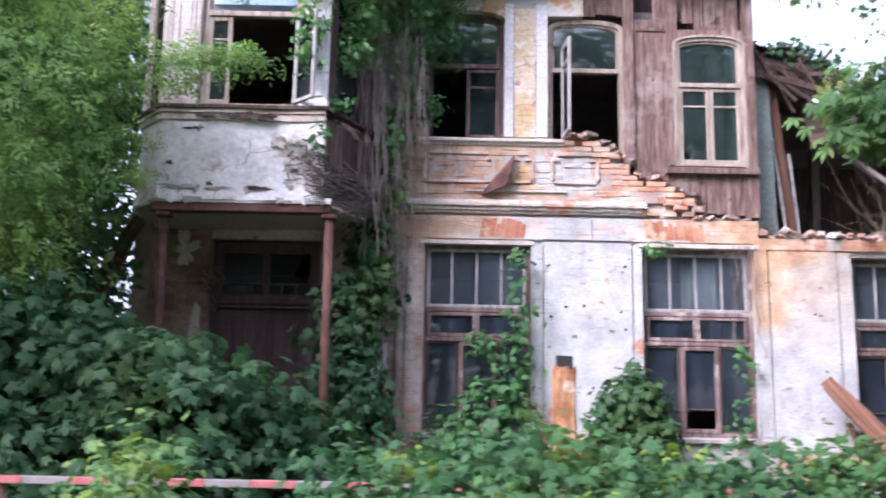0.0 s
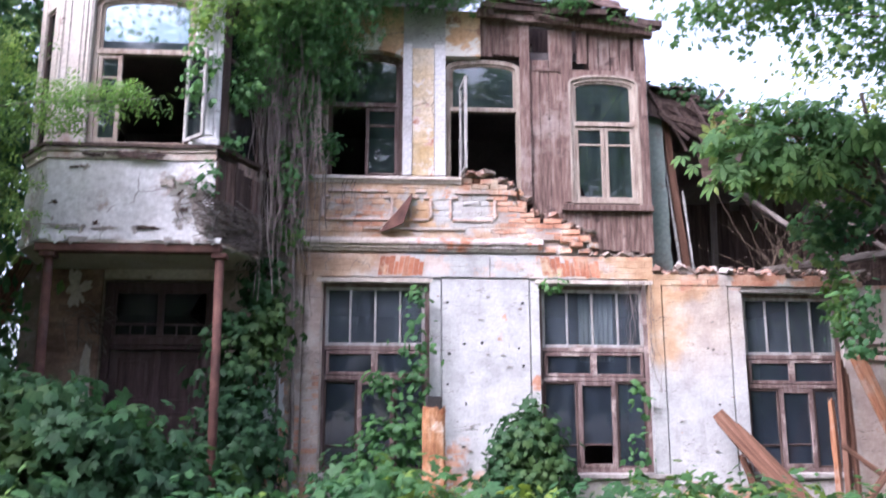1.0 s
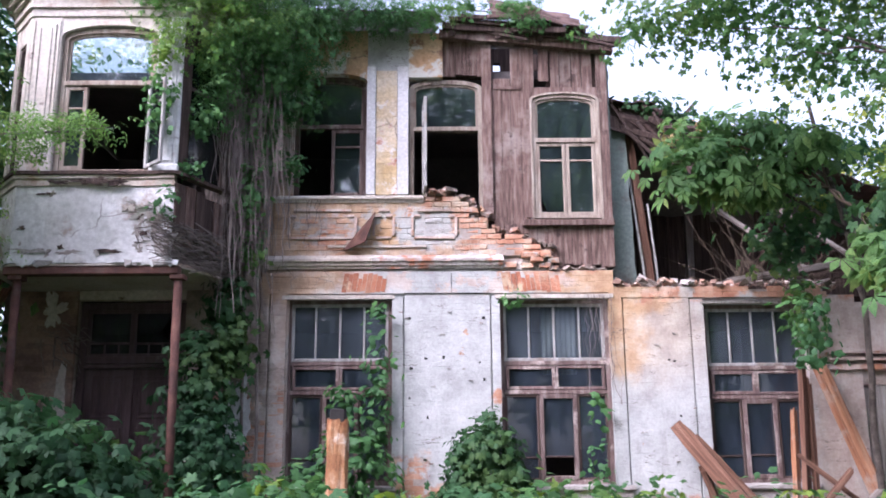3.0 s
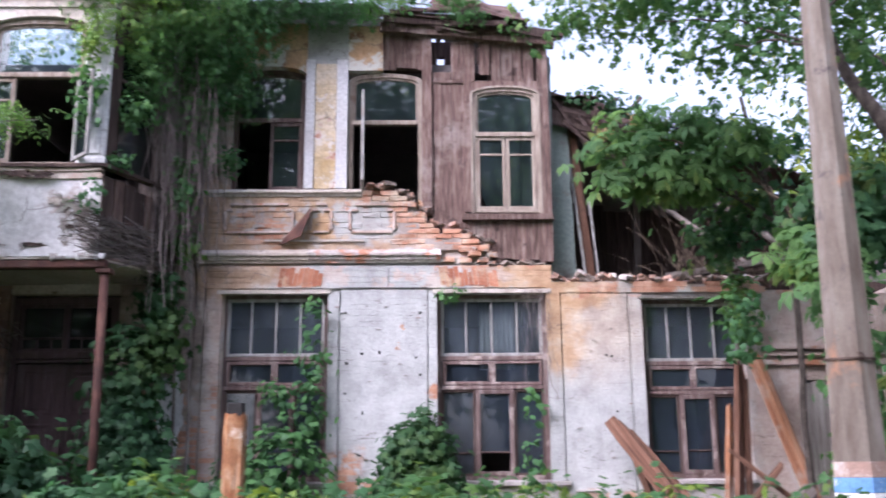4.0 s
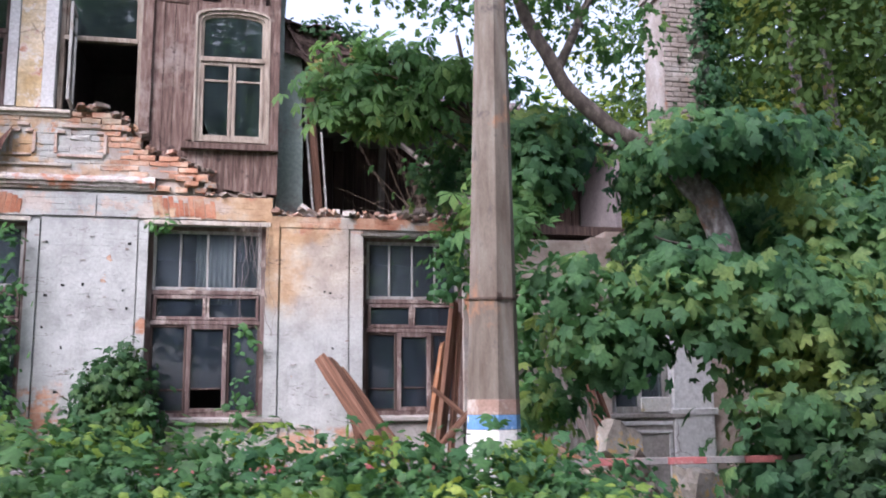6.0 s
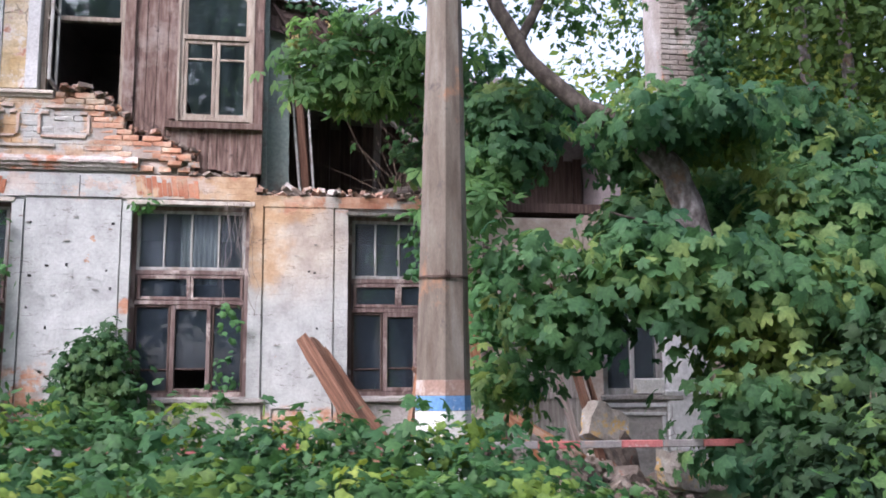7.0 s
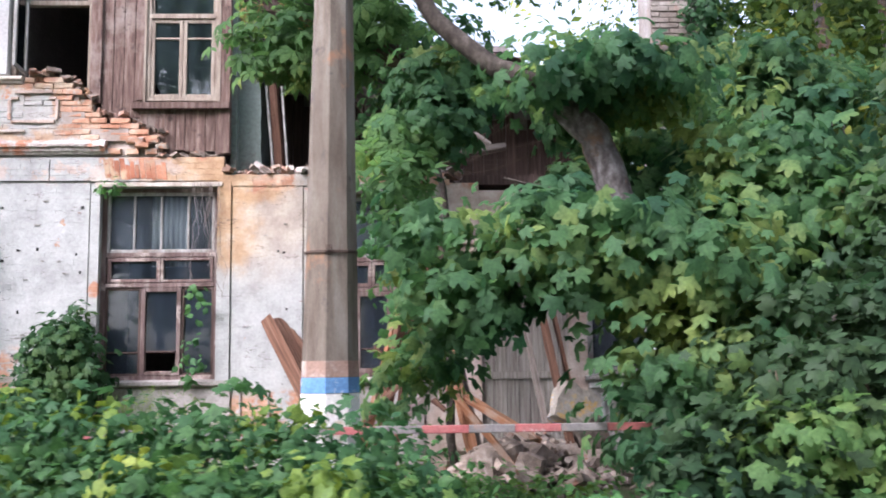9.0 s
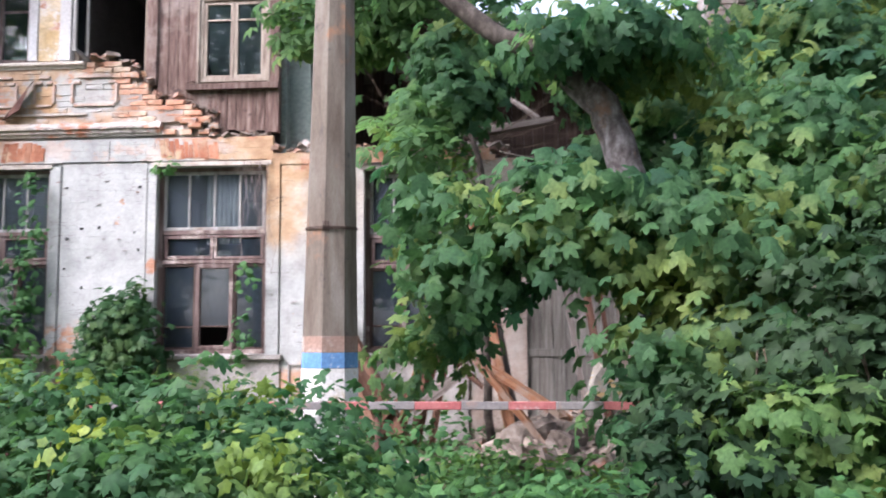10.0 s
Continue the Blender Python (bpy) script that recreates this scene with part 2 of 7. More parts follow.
M_PLASTER = material("white_plaster", [(0.50, 0.49, 0.48), (0.64, 0.635, 0.63), (0.72, 0.72, 0.72)], 0.8, 14, bump=0.35, stain=((0.33, 0.27, 0.24), 1.5, 0.585, 0.66), stain2=((0.24, 0.19, 0.17), 2.6, 0.66, 0.70), cracks=1.3)
M_CORNICE = material("dirty_cornice_plaster", [(0.34, 0.27, 0.24), (0.50, 0.45, 0.42), (0.62, 0.59, 0.57)], 2.2, 24, bump=0.6, stain=((0.40, 0.18, 0.11), 2.6, 0.55, 0.63), stain2=((0.20, 0.16, 0.14), 2.0, 0.58, 0.70))
M_CREAMPL = material("cream_plaster", [(0.42, 0.35, 0.29), (0.55, 0.49, 0.43), (0.63, 0.585, 0.54)], 1.0, 18, bump=0.4, stain=((0.34, 0.24, 0.18), 1.6, 0.56, 0.68), stain2=((0.15, 0.11, 0.10), 2.4, 0.63, 0.68))
M_ORANGE = material("orange_plaster", [(0.38, 0.22, 0.13), (0.50, 0.31, 0.17), (0.58, 0.43, 0.27)], 1.3, 20, bump=0.4, stain=((0.56, 0.54, 0.49), 1.5, 0.56, 0.61), stain2=((0.24, 0.13, 0.09), 3.2, 0.55, 0.62), cracks=1.6)
M_YELLOW = material("faded_yellow_paint", [(0.50, 0.35, 0.17), (0.62, 0.49, 0.32), (0.68, 0.61, 0.52)], 1.6, 24, bump=0.5, stain=((0.66, 0.63, 0.60), 1.7, 0.52, 0.57), stain2=((0.42, 0.20, 0.13), 3.4, 0.57, 0.63), island=0.08, cracks=1.4)
M_PLINTH = material("grey_plinth_plaster", [(0.20, 0.18, 0.16), (0.36, 0.33, 0.31), (0.48, 0.45, 0.43)], 1.5, 24, bump=0.6, stain=((0.13, 0.14, 0.09), 1.5, 0.55, 0.72))
M_BOARD = material("weathered_red_brown_boards", [(0.075, 0.045, 0.038), (0.205, 0.13, 0.108), (0.34, 0.255, 0.22)], 2.0, 34, (10, 10, 1.1), bump=1.0, stain=((0.33, 0.27, 0.24), 1.6, 0.54, 0.70), stain2=((0.07, 0.045, 0.04), 3.4, 0.60, 0.68), single=0.14, island=0.06, contrast=(0.30, 0.70))
M_DARKWOOD = material("old_dark_wood", [(0.035, 0.022, 0.018), (0.07, 0.045, 0.038), (0.12, 0.085, 0.07)], 2.0, 20, (13, 13, 0.7), bump=0.6, single=0.2)
M_DOOR = material("purple_brown_door_paint", [(0.06, 0.034, 0.038), (0.105, 0.064, 0.068), (0.16, 0.115, 0.115)], 1.6, 18, (5, 5, 0.6), rough=0.6, bump=0.5, stain=((0.25, 0.2, 0.18), 2.0, 0.6, 0.7))
M_REDFRAME = material("flaking_red_brown_window_paint", [(0.085, 0.052, 0.046), (0.15, 0.10, 0.09), (0.26, 0.205, 0.19)], 3.0, 25, (4, 4, 0.7), rough=0.7, bump=0.5, stain=((0.36, 0.30, 0.27), 2.5, 0.56, 0.66), single=0.15)
M_GREYFRAME = material("grey_white_window_paint", [(0.20, 0.185, 0.17), (0.33, 0.32, 0.305), (0.46, 0.455, 0.44)], 3.0, 25, (4, 4, 0.7), rough=0.7, bump=0.5, stain=((0.20, 0.15, 0.12), 2.5, 0.56, 0.68))
M_PALEFRAME = material("bare_pale_window_wood", [(0.20, 0.15, 0.12), (0.32, 0.26, 0.21), (0.42, 0.37, 0.31)], 3.0, 25, (5, 5, 0.7), rough=0.75, bump=0.6, stain=((0.17, 0.11, 0.08), 2.5, 0.56, 0.68))
M_BEAM = material("splintered_brown_timber", [(0.07, 0.032, 0.02), (0.165, 0.08, 0.05), (0.27, 0.155, 0.105)], 2.0, 22, (0.5, 15, 15), bump=0.9, stain=((0.10, 0.06, 0.045), 1.5, 0.55, 0.7), single=0.15)
M_SPLIT = material("fresh_split_orange_timber", [(0.17, 0.065, 0.03), (0.31, 0.14, 0.07), (0.38, 0.23, 0.14)], 2.0, 22, (0.5, 15, 15), bump=0.9, stain=((0.30, 0.22, 0.17), 1.5, 0.52, 0.62))
M_GREYWOOD = material("silver_grey_planks", [(0.20, 0.17, 0.15), (0.33, 0.30, 0.27), (0.44, 0.41, 0.38)], 2.0, 18, (13, 13, 0.7), bump=0.7, single=0.15)
M_GREYLOG = material("silver_grey_loose_timber", [(0.09, 0.07, 0.06), (0.19, 0.16, 0.14), (0.30, 0.265, 0.24)], 2.0, 22, (0.6, 14, 14), bump=0.7, single=0.15)
M_RUST = material("rusted_iron", [(0.045, 0.022, 0.018), (0.095, 0.042, 0.032), (0.16, 0.08, 0.058)], 4.0, 50, rough=0.8, bump=0.5, stain=((0.10, 0.07, 0.06), 3.0, 0.55, 0.7))
M_RUSTPOST = material("flaking_rust_over_cream_paint", [(0.20, 0.08, 0.035), (0.37, 0.18, 0.08), (0.50, 0.34, 0.22)], 5.0, 40, (2.5, 2.5, 1), bump=0.9, stain=((0.60, 0.50, 0.40), 4.0, 0.60, 0.66), stain2=((0.22, 0.08, 0.03), 5.0, 0.60, 0.66))
M_ROOF = material("rusted_roof_sheet", [(0.05, 0.035, 0.03), (0.10, 0.06, 0.05), (0.17, 0.11, 0.09)], 2.0, 25, rough=0.7, bump=0.4)
M_CONCRETE = material("weathered_concrete", [(0.115, 0.088, 0.068), (0.185, 0.152, 0.122), (0.26, 0.232, 0.20)], 3.0, 60, (3, 3, 0.5), bump=0.6, stain=((0.27, 0.15, 0.09), 2.0, 0.60, 0.68), stain2=((0.10, 0.085, 0.075), 5.0, 0.60, 0.68))
M_BLUE = material("worn_blue_paint", [(0.10, 0.22, 0.42), (0.16, 0.32, 0.55)], 4.0, 40, stain=((0.55, 0.55, 0.55), 5.0, 0.58, 0.64), bump=0.3)
M_WHITEP = material("worn_white_paint", [(0.60, 0.58, 0.54), (0.76, 0.75, 0.72)], 4.0, 40, stain=((0.45, 0.38, 0.25), 4.0, 0.56, 0.64), bump=0.3)
M_PINK = material("faded_pink_paint", [(0.27, 0.17, 0.13), (0.36, 0.26, 0.21)], 4.0, 40, stain=((0.40, 0.35, 0.31), 4.0, 0.5, 0.6), bump=0.3)
M_RAILRED = material("faded_red_rail_paint", [(0.33, 0.085, 0.085), (0.42, 0.17, 0.16)], 5.0, 50, rough=0.5, bump=0.2, stain=((0.42, 0.34, 0.32), 6.0, 0.6, 0.68))
M_RAILWHITE = material("dirty_white_rail_paint", [(0.17, 0.155, 0.15), (0.27, 0.25, 0.245)], 5.0, 50, rough=0.5, bump=0.2, stain=((0.25, 0.18, 0.15), 6.0, 0.58, 0.66))
M_BARK = material("mottled_grey_bark", [(0.055, 0.045, 0.042), (0.15, 0.13, 0.125), (0.34, 0.32, 0.325)], 9.0, 45, (1.5, 1.5, 1), bump=1.0, stain=((0.19, 0.11, 0.07), 2.2, 0.54, 0.64))
# darker than the trunk bark: backlit shade put into the bough colour
M_BOUGH = material("backlit_dark_bough_bark", [(0.035, 0.027, 0.021), (0.075, 0.06, 0.05), (0.15, 0.125, 0.105)], 9.0, 45, (1.5, 1.5, 1), bump=1.0)
M_SOLDIER = material("red_soldier_brick", [(0.27, 0.10, 0.06), (0.40, 0.16, 0.09), (0.50, 0.30, 0.20)], 2.5, 30, bump=0.8, stain=((0.46, 0.33, 0.22), 2.2, 0.54, 0.60), single=0.15)
M_SLAB = material("painted_broken_plaster", [(0.24, 0.20, 0.165), (0.36, 0.325, 0.28), (0.45, 0.43, 0.395)], 3.0, 30, bump=0.7, stain=((0.50, 0.33, 0.13), 2.6, 0.54, 0.60), stain2=((0.36, 0.41, 0.50), 3.1, 0.60, 0.64))
M_VINE = material("dry_grey_vine_stems", [(0.11, 0.085, 0.075), (0.20, 0.165, 0.15), (0.28, 0.245, 0.22)], 4.0, 40, bump=0.5, island=0.25)
M_TWIG = material("brown_twigs", [(0.07, 0.05, 0.035), (0.13, 0.095, 0.065)], 4.0, 40, bump=0.4)
M_GROUND = material("weedy_soil", [(0.05, 0.05, 0.025), (0.09, 0.08, 0.045), (0.14, 0.11, 0.08)], 1.2, 20, bump=0.8, stain=((0.05, 0.09, 0.025), 0.7, 0.45, 0.6))
M_INNER = material("dark_grey_inner_wall", [(0.15, 0.13, 0.13), (0.25, 0.22, 0.215)], 1.0, 18, bump=0.3)
M_GREENWALL = material("faded_green_inner_plaster", [(0.16, 0.20, 0.18), (0.24, 0.28, 0.26)], 1.2, 20, bump=0.3, stain=((0.12, 0.10, 0.09), 1.5, 0.56, 0.66))
M_RUBBLE = material("broken_brick_and_plaster", [(0.11, 0.085, 0.07), (0.22, 0.175, 0.145), (0.38, 0.33, 0.29)], 6.0, 50, bump=0.7, island=0.35, single=0.25, stain=((0.22, 0.115, 0.08), 3.0, 0.58, 0.64))
M_CURTAIN = material("dusty_grey_curtain", [(0.42, 0.42, 0.44), (0.56, 0.57, 0.60)], 2.0, 30, (6, 6, 0.5), bump=0.2)
M_BLACK = material("black_pitch", [(0.012, 0.011, 0.011), (0.03, 0.027, 0.025)], 6.0, 40, bump=0.4)
M_WIRE = material("rusty_wire", [(0.05, 0.03, 0.025), (0.09, 0.055, 0.04)], 6.0, 40, metal=0.5, rough=0.6)
G_DUSTY = glass_material("dusty_window_glass", 0.19, (0.13, 0.155, 0.19), 0.8)
G_LOWER = glass_material("dark_lower_window_glass", 0.10, (0.11, 0.14, 0.19), 0.8)
G_DIM = glass_material("grimy_door_glass", 0.45, (0.05, 0.05, 0.06), 0.1)
G_CLEAR = glass_material("old_reflecting_glass", 0.06, (0.13, 0.18, 0.2), 1.5)


def coat_material(name, bare):
    """Limewash, cream and ochre coats worn through to the bare masonry; the coats run over bricks and joints alike."""
    ma = bpy.data.materials.new(name)
    ma.use_nodes = True
    n, l = ma.node_tree.nodes, ma.node_tree.links
    bs = n["Principled BSDF"]
    tc = n.new("ShaderNodeTexCoord")

    def nz(scale, detail=7.0, rgh=0.65, stretch=None):
        q = n.new("ShaderNodeTexNoise")
        q.inputs["Scale"].default_value, q.inputs["Detail"].default_value, q.inputs["Roughness"].default_value = scale, detail, rgh
        if stretch:
            mp = n.new("ShaderNodeMapping")
            mp.inputs["Scale"].default_value = stretch
            l.new(tc.outputs["Object"], mp.inputs[0])
            l.new(mp.outputs[0], q.inputs["Vector"])
        else:
            l.new(tc.outputs["Object"], q.inputs["Vector"])
        return q

    def mth(op, a, b):
        q = n.new("ShaderNodeMath")
        q.operation, q.use_clamp = op, False
        for k, v in enumerate((a, b)):
            if isinstance(v, (int, float)):
                q.inputs[k].default_value = v
            else:
                l.new(v, q.inputs[k])
        return q.outputs[0]

    def rng_(v, a, b):
        q = n.new("ShaderNodeMapRange")
        q.interpolation_type = "SMOOTHSTEP"
        q.inputs[1].default_value, q.inputs[2].default_value = a, b
        l.new(v, q.inputs[0])
        return q.outputs[0]

    def cols(fac, *cs):
        r = n.new("ShaderNodeValToRGB")
        e = r.color_ramp.elements
        e[0].position, e[1].position = 0.32, 0.68
        e[0].color, e[1].color = (*cs[0], 1), (*cs[-1], 1)
        for i, c in enumerate(cs[1:-1]):
            e.new(0.32 + 0.36 * (i + 1) / (len(cs) - 1)).color = (*c, 1)
        l.new(fac, r.inputs[0])
        return r.outputs[0]

    def mix(fac, a, b, kind="MIX"):
        q = n.new("ShaderNodeMix")
        q.data_type, q.blend_type = "RGBA", kind
        for s, v in ((0, fac), (6, a), (7, b)):
            if isinstance(v, (int, float)):
                q.inputs[s].default_value = v
            elif isinstance(v, tuple):
                q.inputs[s].default_value = (*v, 1)
            else:
                l.new(v, q.inputs[s])
        return q.outputs[2]

    # places along the wall, their edges frayed by noise
    sep, wob, wob2 = n.new("ShaderNodeSeparateXYZ"), nz(1.6), nz(7.0)
    l.new(tc.outputs["Object"], sep.inputs[0])
    sw, sw2 = n.new("ShaderNodeSeparateColor"), n.new("ShaderNodeSeparateColor")
    l.new(wob.outputs["Color"], sw.inputs[0]), l.new(wob2.outputs["Color"], sw2.inputs[0])
    X = mth("ADD", sep.outputs[0], mth("ADD", mth("MULTIPLY", mth("SUBTRACT", sw.outputs[0], 0.5), 1.0), mth("MULTIPLY", mth("SUBTRACT", sw2.outputs[0], 0.5), 0.30)))
    Z = mth("ADD", sep.outputs[2], mth("ADD", mth("MULTIPLY", mth("SUBTRACT", sw.outputs[1], 0.5), 0.8), mth("MULTIPLY", mth("SUBTRACT", sw2.outputs[1], 0.5), 0.30)))

    def field(x0, x1, z0, z1, s=0.05):
        a = mth("MULTIPLY", rng_(X, x0 - s, x0 + s), mth("SUBTRACT", 1.0, rng_(X, x1 - s, x1 + s)))
        b = mth("MULTIPLY", rng_(Z, z0 - s, z0 + s), mth("SUBTRACT", 1.0, rng_(Z, z1 - s, z1 + s)))
        return mth("MULTIPLY", a, b)

    mid, fine = nz(3.0).outputs["Fac"], nz(26.0, 4.0, 0.7).outputs["Fac"]
    streak = nz(2.2, 6.0, 0.6, (5.0, 5.0, 0.45)).outputs["Fac"]
    lime = cols(mid, (0.32, 0.322, 0.312), (0.41, 0.415, 0.402), (0.475, 0.482, 0.468))
    tan = cols(mid, (0.29, 0.175, 0.105), (0.43, 0.285, 0.175), (0.54, 0.42, 0.30))
    cream = cols(mid, (0.36, 0.27, 0.22), (0.48, 0.38, 0.32), (0.58, 0.52, 0.47))
    ochre = cols(mid, (0.38, 0.22, 0.11), (0.48, 0.32, 0.18), (0.53, 0.43, 0.32))
    raw = cols(mid, *bare)
    col = lime
    brown = cols(mid, (0.15, 0.11, 0.085), (0.26, 0.20, 0.16), (0.38, 0.32, 0.27))
    col = mix(mth("MULTIPLY", field(-9, -0.42, 0, 9, 0.12), 0.9), col, brown)
    for f in (field(-0.42, -0.15, 0, 9, 0.12), field(-0.42, 0.95, 4.05, 5.6, 0.15), field(7.15, 20, 0, 9, 0.2)):
        col = mix(mth("MULTIPLY", f, 0.92), col, cream)
    for f in (field(4.30, 4.80, 2.9, 4.6, 0.16), field(4.30, 5.3, 3.80, 4.2, 0.15), field(3.5, 4.5, 4.05, 4.55, 0.15), field(0.85, 1.35, 4.85, 5.4, 0.15)):
        col = mix(mth("MULTIPLY", f, 0.85), col, ochre)
    for f, k in ((field(-0.7, 4.5, 4.66, 5.62, 0.1), 0.85), (field(-0.7, 0.62, 4.06, 4.5, 0.15), 0.8), (field(3.6, 4.6, 4.02, 4.5, 0.1), 0.85), (field(4.3, 5.75, 2.9, 4.3, 0.5), 0.45)):
        col = mix(mth("MULTIPLY", f, k), col, tan)
    for f, paint in ((field(0.98, 1.34, 4.84, 5.36, 0.04), ochre), (field(1.36, 2.2, 4.86, 5.42, 0.06), lime)):
        col = mix(mth("MULTIPLY", f, 0.85), col, paint)
    blot = nz(2.7, 8.0, 0.7).outputs["Fac"]
    for f, a, b, k, paint in ((field(-0.3, 2.6, 4.80, 5.45, 0.1), 0.50, 0.54, 0.75, lime), (field(-0.7, 4.6, 4.05, 5.5, 0.1), 0.36, 0.33, 0.8, ochre), (field(0.4, 3.9, 4.1, 4.5, 0.1), 0.53, 0.56, 0.8, cream)):
        col = mix(mth("MULTIPLY", mth("MULTIPLY", f, rng_(blot, a, b)), k), col, paint)
    worn = [field(2.85, 4.3, 4.40, 4.75, 0.05), field(2.15, 9, 4.68, 9, 0.08), field(1.75, 2.6, 5.3, 6, 0.08), field(4.75, 8, 4.02, 9, 0.05), field(-0.15, 0.72, 4.8, 5.3, 0.2), field(1.2, 1.75, 1.0, 1.8, 0.1), field(1.3, 2.8, 0.3, 1.42, 0.08), field(4.5, 5.7, 0.3, 1.15, 0.08), field(2.62, 2.82, 2.55, 2.75, 0.03), field(-1.7, -0.28, 0.4, 2.7, 0.25)]
    bareness = worn[0]
    for f in worn[1:]:
        bareness = mth("MAXIMUM", bareness, f)
    bareness = mth("MAXIMUM", mth("MULTIPLY", bareness, rng_(nz(2.6).outputs["Fac"], 0.40, 0.47)), rng_(nz(1.9, 9.0, 0.7).outputs["Fac"], 0.655, 0.675))
    col = mix(bareness, col, raw)
    col = mix(mth("MULTIPLY", rng_(streak, 0.54, 0.80), 0.25), col, (0.20, 0.165, 0.14))
    seam = mth("ABSOLUTE", mth("SUBTRACT", nz(1.3, 5.0, 0.55, (0.9, 0.9, 5.5)).outputs["Fac"], 0.5), 0.0)
    seam = mth("MULTIPLY", mth("SUBTRACT", 1.0, rng_(seam, 0.002, 0.009)), rng_(nz(1.7, 4.0).outputs["Fac"], 0.53, 0.58))
    col = mix(mth("MULTIPLY", seam, 0.8), col, (0.13, 0.105, 0.09))
    col = mix(mth("MULTIPLY", rng_(nz(5.0, 8.0, 0.75).outputs["Fac"], 0.60, 0.70), 0.22), col, (0.24, 0.20, 0.18))
    gr = n.new("ShaderNodeValToRGB")
    gr.color_ramp.elements[0].position, gr.color_ramp.elements[1].position = 0.25, 0.7
    gr.color_ramp.elements[0].color, gr.color_ramp.elements[1].color = (0.55, 0.55, 0.55, 1), (1.1, 1.1, 1.1, 1)
    l.new(fine, gr.inputs[0])
    col = mix(0.42, col, gr.outputs[0], "MULTIPLY")
    g, hs, mr = n.new("ShaderNodeNewGeometry"), n.new("ShaderNodeHueSaturation"), n.new("ShaderNodeMapRange")
    mr.inputs[3].default_value, mr.inputs[4].default_value = 0.86, 1.12
    l.new(g.outputs["Random Per Island"], mr.inputs[0])
    l.new(mr.outputs[0], hs.inputs["Value"]), l.new(col, hs.inputs["Color"])
    l.new(mth("ADD", mth("MULTIPLY", bareness, 0.8), 0.12), hs.inputs["Fac"])
    l.new(hs.outputs[0], bs.inputs["Base Color"])
    bs.inputs["Roughness"].default_value = 0.9
    bs.inputs["Specular IOR Level"].default_value = 0.25
    bu = n.new("ShaderNodeBump")
    bu.inputs["Strength"].default_value, bu.inputs["Distance"].default_value = 0.55, 0.02
    l.new(mth("ADD", fine, mth("MULTIPLY", bareness, -0.5)), bu.inputs["Height"])
    l.new(bu.outputs[0], bs.inputs["Normal"])
    return ma


M_COAT = coat_material("worn_coats_on_brick", ((0.31, 0.135, 0.08), (0.45, 0.24, 0.155), (0.56, 0.43, 0.325)))
M_COATJOINT = coat_material("worn_coats_on_joints", ((0.26, 0.20, 0.17), (0.38, 0.32, 0.28), (0.46, 0.41, 0.37)))
L_CREEPER = leaf_material("creeper_leaves", (0.048, 0.128, 0.053), (0.087, 0.201, 0.062), (0.161, 0.265, 0.063))
L_HEDGE = leaf_material("hedge_creeper_leaves", (0.034, 0.098, 0.043), (0.060, 0.141, 0.045), (0.147, 0.236, 0.060), 0.88, 0.9)
# leaf greens darkened for plants in shade: the shade is in the colour
L_SHADE = leaf_material("shade_darkened_leaves", (0.021, 0.063, 0.030), (0.035, 0.090, 0.035), (0.063, 0.120, 0.037))
L_MAPLE = leaf_material("maple_leaves", (0.035, 0.096, 0.055), (0.077, 0.168, 0.069), (0.220, 0.291, 0.092), 0.82, 0.9, 0.5, 0.5)
L_CHEST = leaf_material("chestnut_leaves", (0.061, 0.142, 0.055), (0.120, 0.226, 0.077), (0.256, 0.312, 0.092), 0.85, 0.8, 0.5, 0.5)
L_FAR = leaf_material("far_tree_leaves", (0.026, 0.065, 0.019), (0.056, 0.103, 0.023), (0.242, 0.278, 0.055), 0.85, 0.35, 0.6, 0.35)
L_CANOPY = leaf_material("thin_canopy_leaves", (0.041, 0.112, 0.041), (0.067, 0.147, 0.048), (0.140, 0.218, 0.067), 0.85, 0.7, 0.5, 0.5)
L_ASH = leaf_material("light_ash_leaves", (0.088, 0.181, 0.060), (0.146, 0.264, 0.076), (0.247, 0.351, 0.111), 0.85, 0.7, 0.5, 0.5)
# roadside greens lowered further, canopy shade put into the colour
L_DEEP = leaf_material("shade_toned_roadside_leaves", (0.021, 0.051, 0.026), (0.039, 0.076, 0.032), (0.074, 0.108, 0.037))
# paler yellow greens: sunlight on the far crowns put into the colour
L_SUNLIT = leaf_material("sun_toned_far_leaves", (0.050, 0.090, 0.018), (0.12, 0.19, 0.035), (0.26, 0.31, 0.07), 0.8, 0.5, 0.6, 0.5)
L_YOUNG = leaf_material("young_yellow_green_leaves", (0.080, 0.144, 0.028), (0.160, 0.248, 0.049), (0.264, 0.336, 0.070), 0.8, 1.5)
L_BLOSSOM = leaf_material("faded_chestnut_blossom", (0.20, 0.14, 0.06), (0.36, 0.27, 0.13), (0.45, 0.36, 0.2), 0.8, 2.0)

# ---- ground ----
FRONT = 12.92
g = Geo()
NX, NY = 60, 50
gx = [-200, -60, -25] + [-14 + i * 0.6 for i in range(NX)] + [35, 80, 200]
gy = [-200, -60, -20] + [-6 + i * 0.6 for i in range(NY)] + [35, 80, 200]
gv = []
for y in gy:
    for x in gx:
        near = abs(x) < 30 and -10 < y < 30
        rise = 0.25 * min(1.0, max(0.0, (y - 6.5) / 5)) if near else 0.25 * (y > 10)
        gv.append((x, y, rise + (0.06 * noise.noise(Vector((x * 0.7, y * 0.7, 0))) if near and y > 4 else 0)))
w = len(gx)
g.add(gv, [(j * w + i, j * w + i + 1, (j + 1) * w + i + 1, (j + 1) * w + i) for j in range(len(gy) - 1) for i in range(w - 1)])
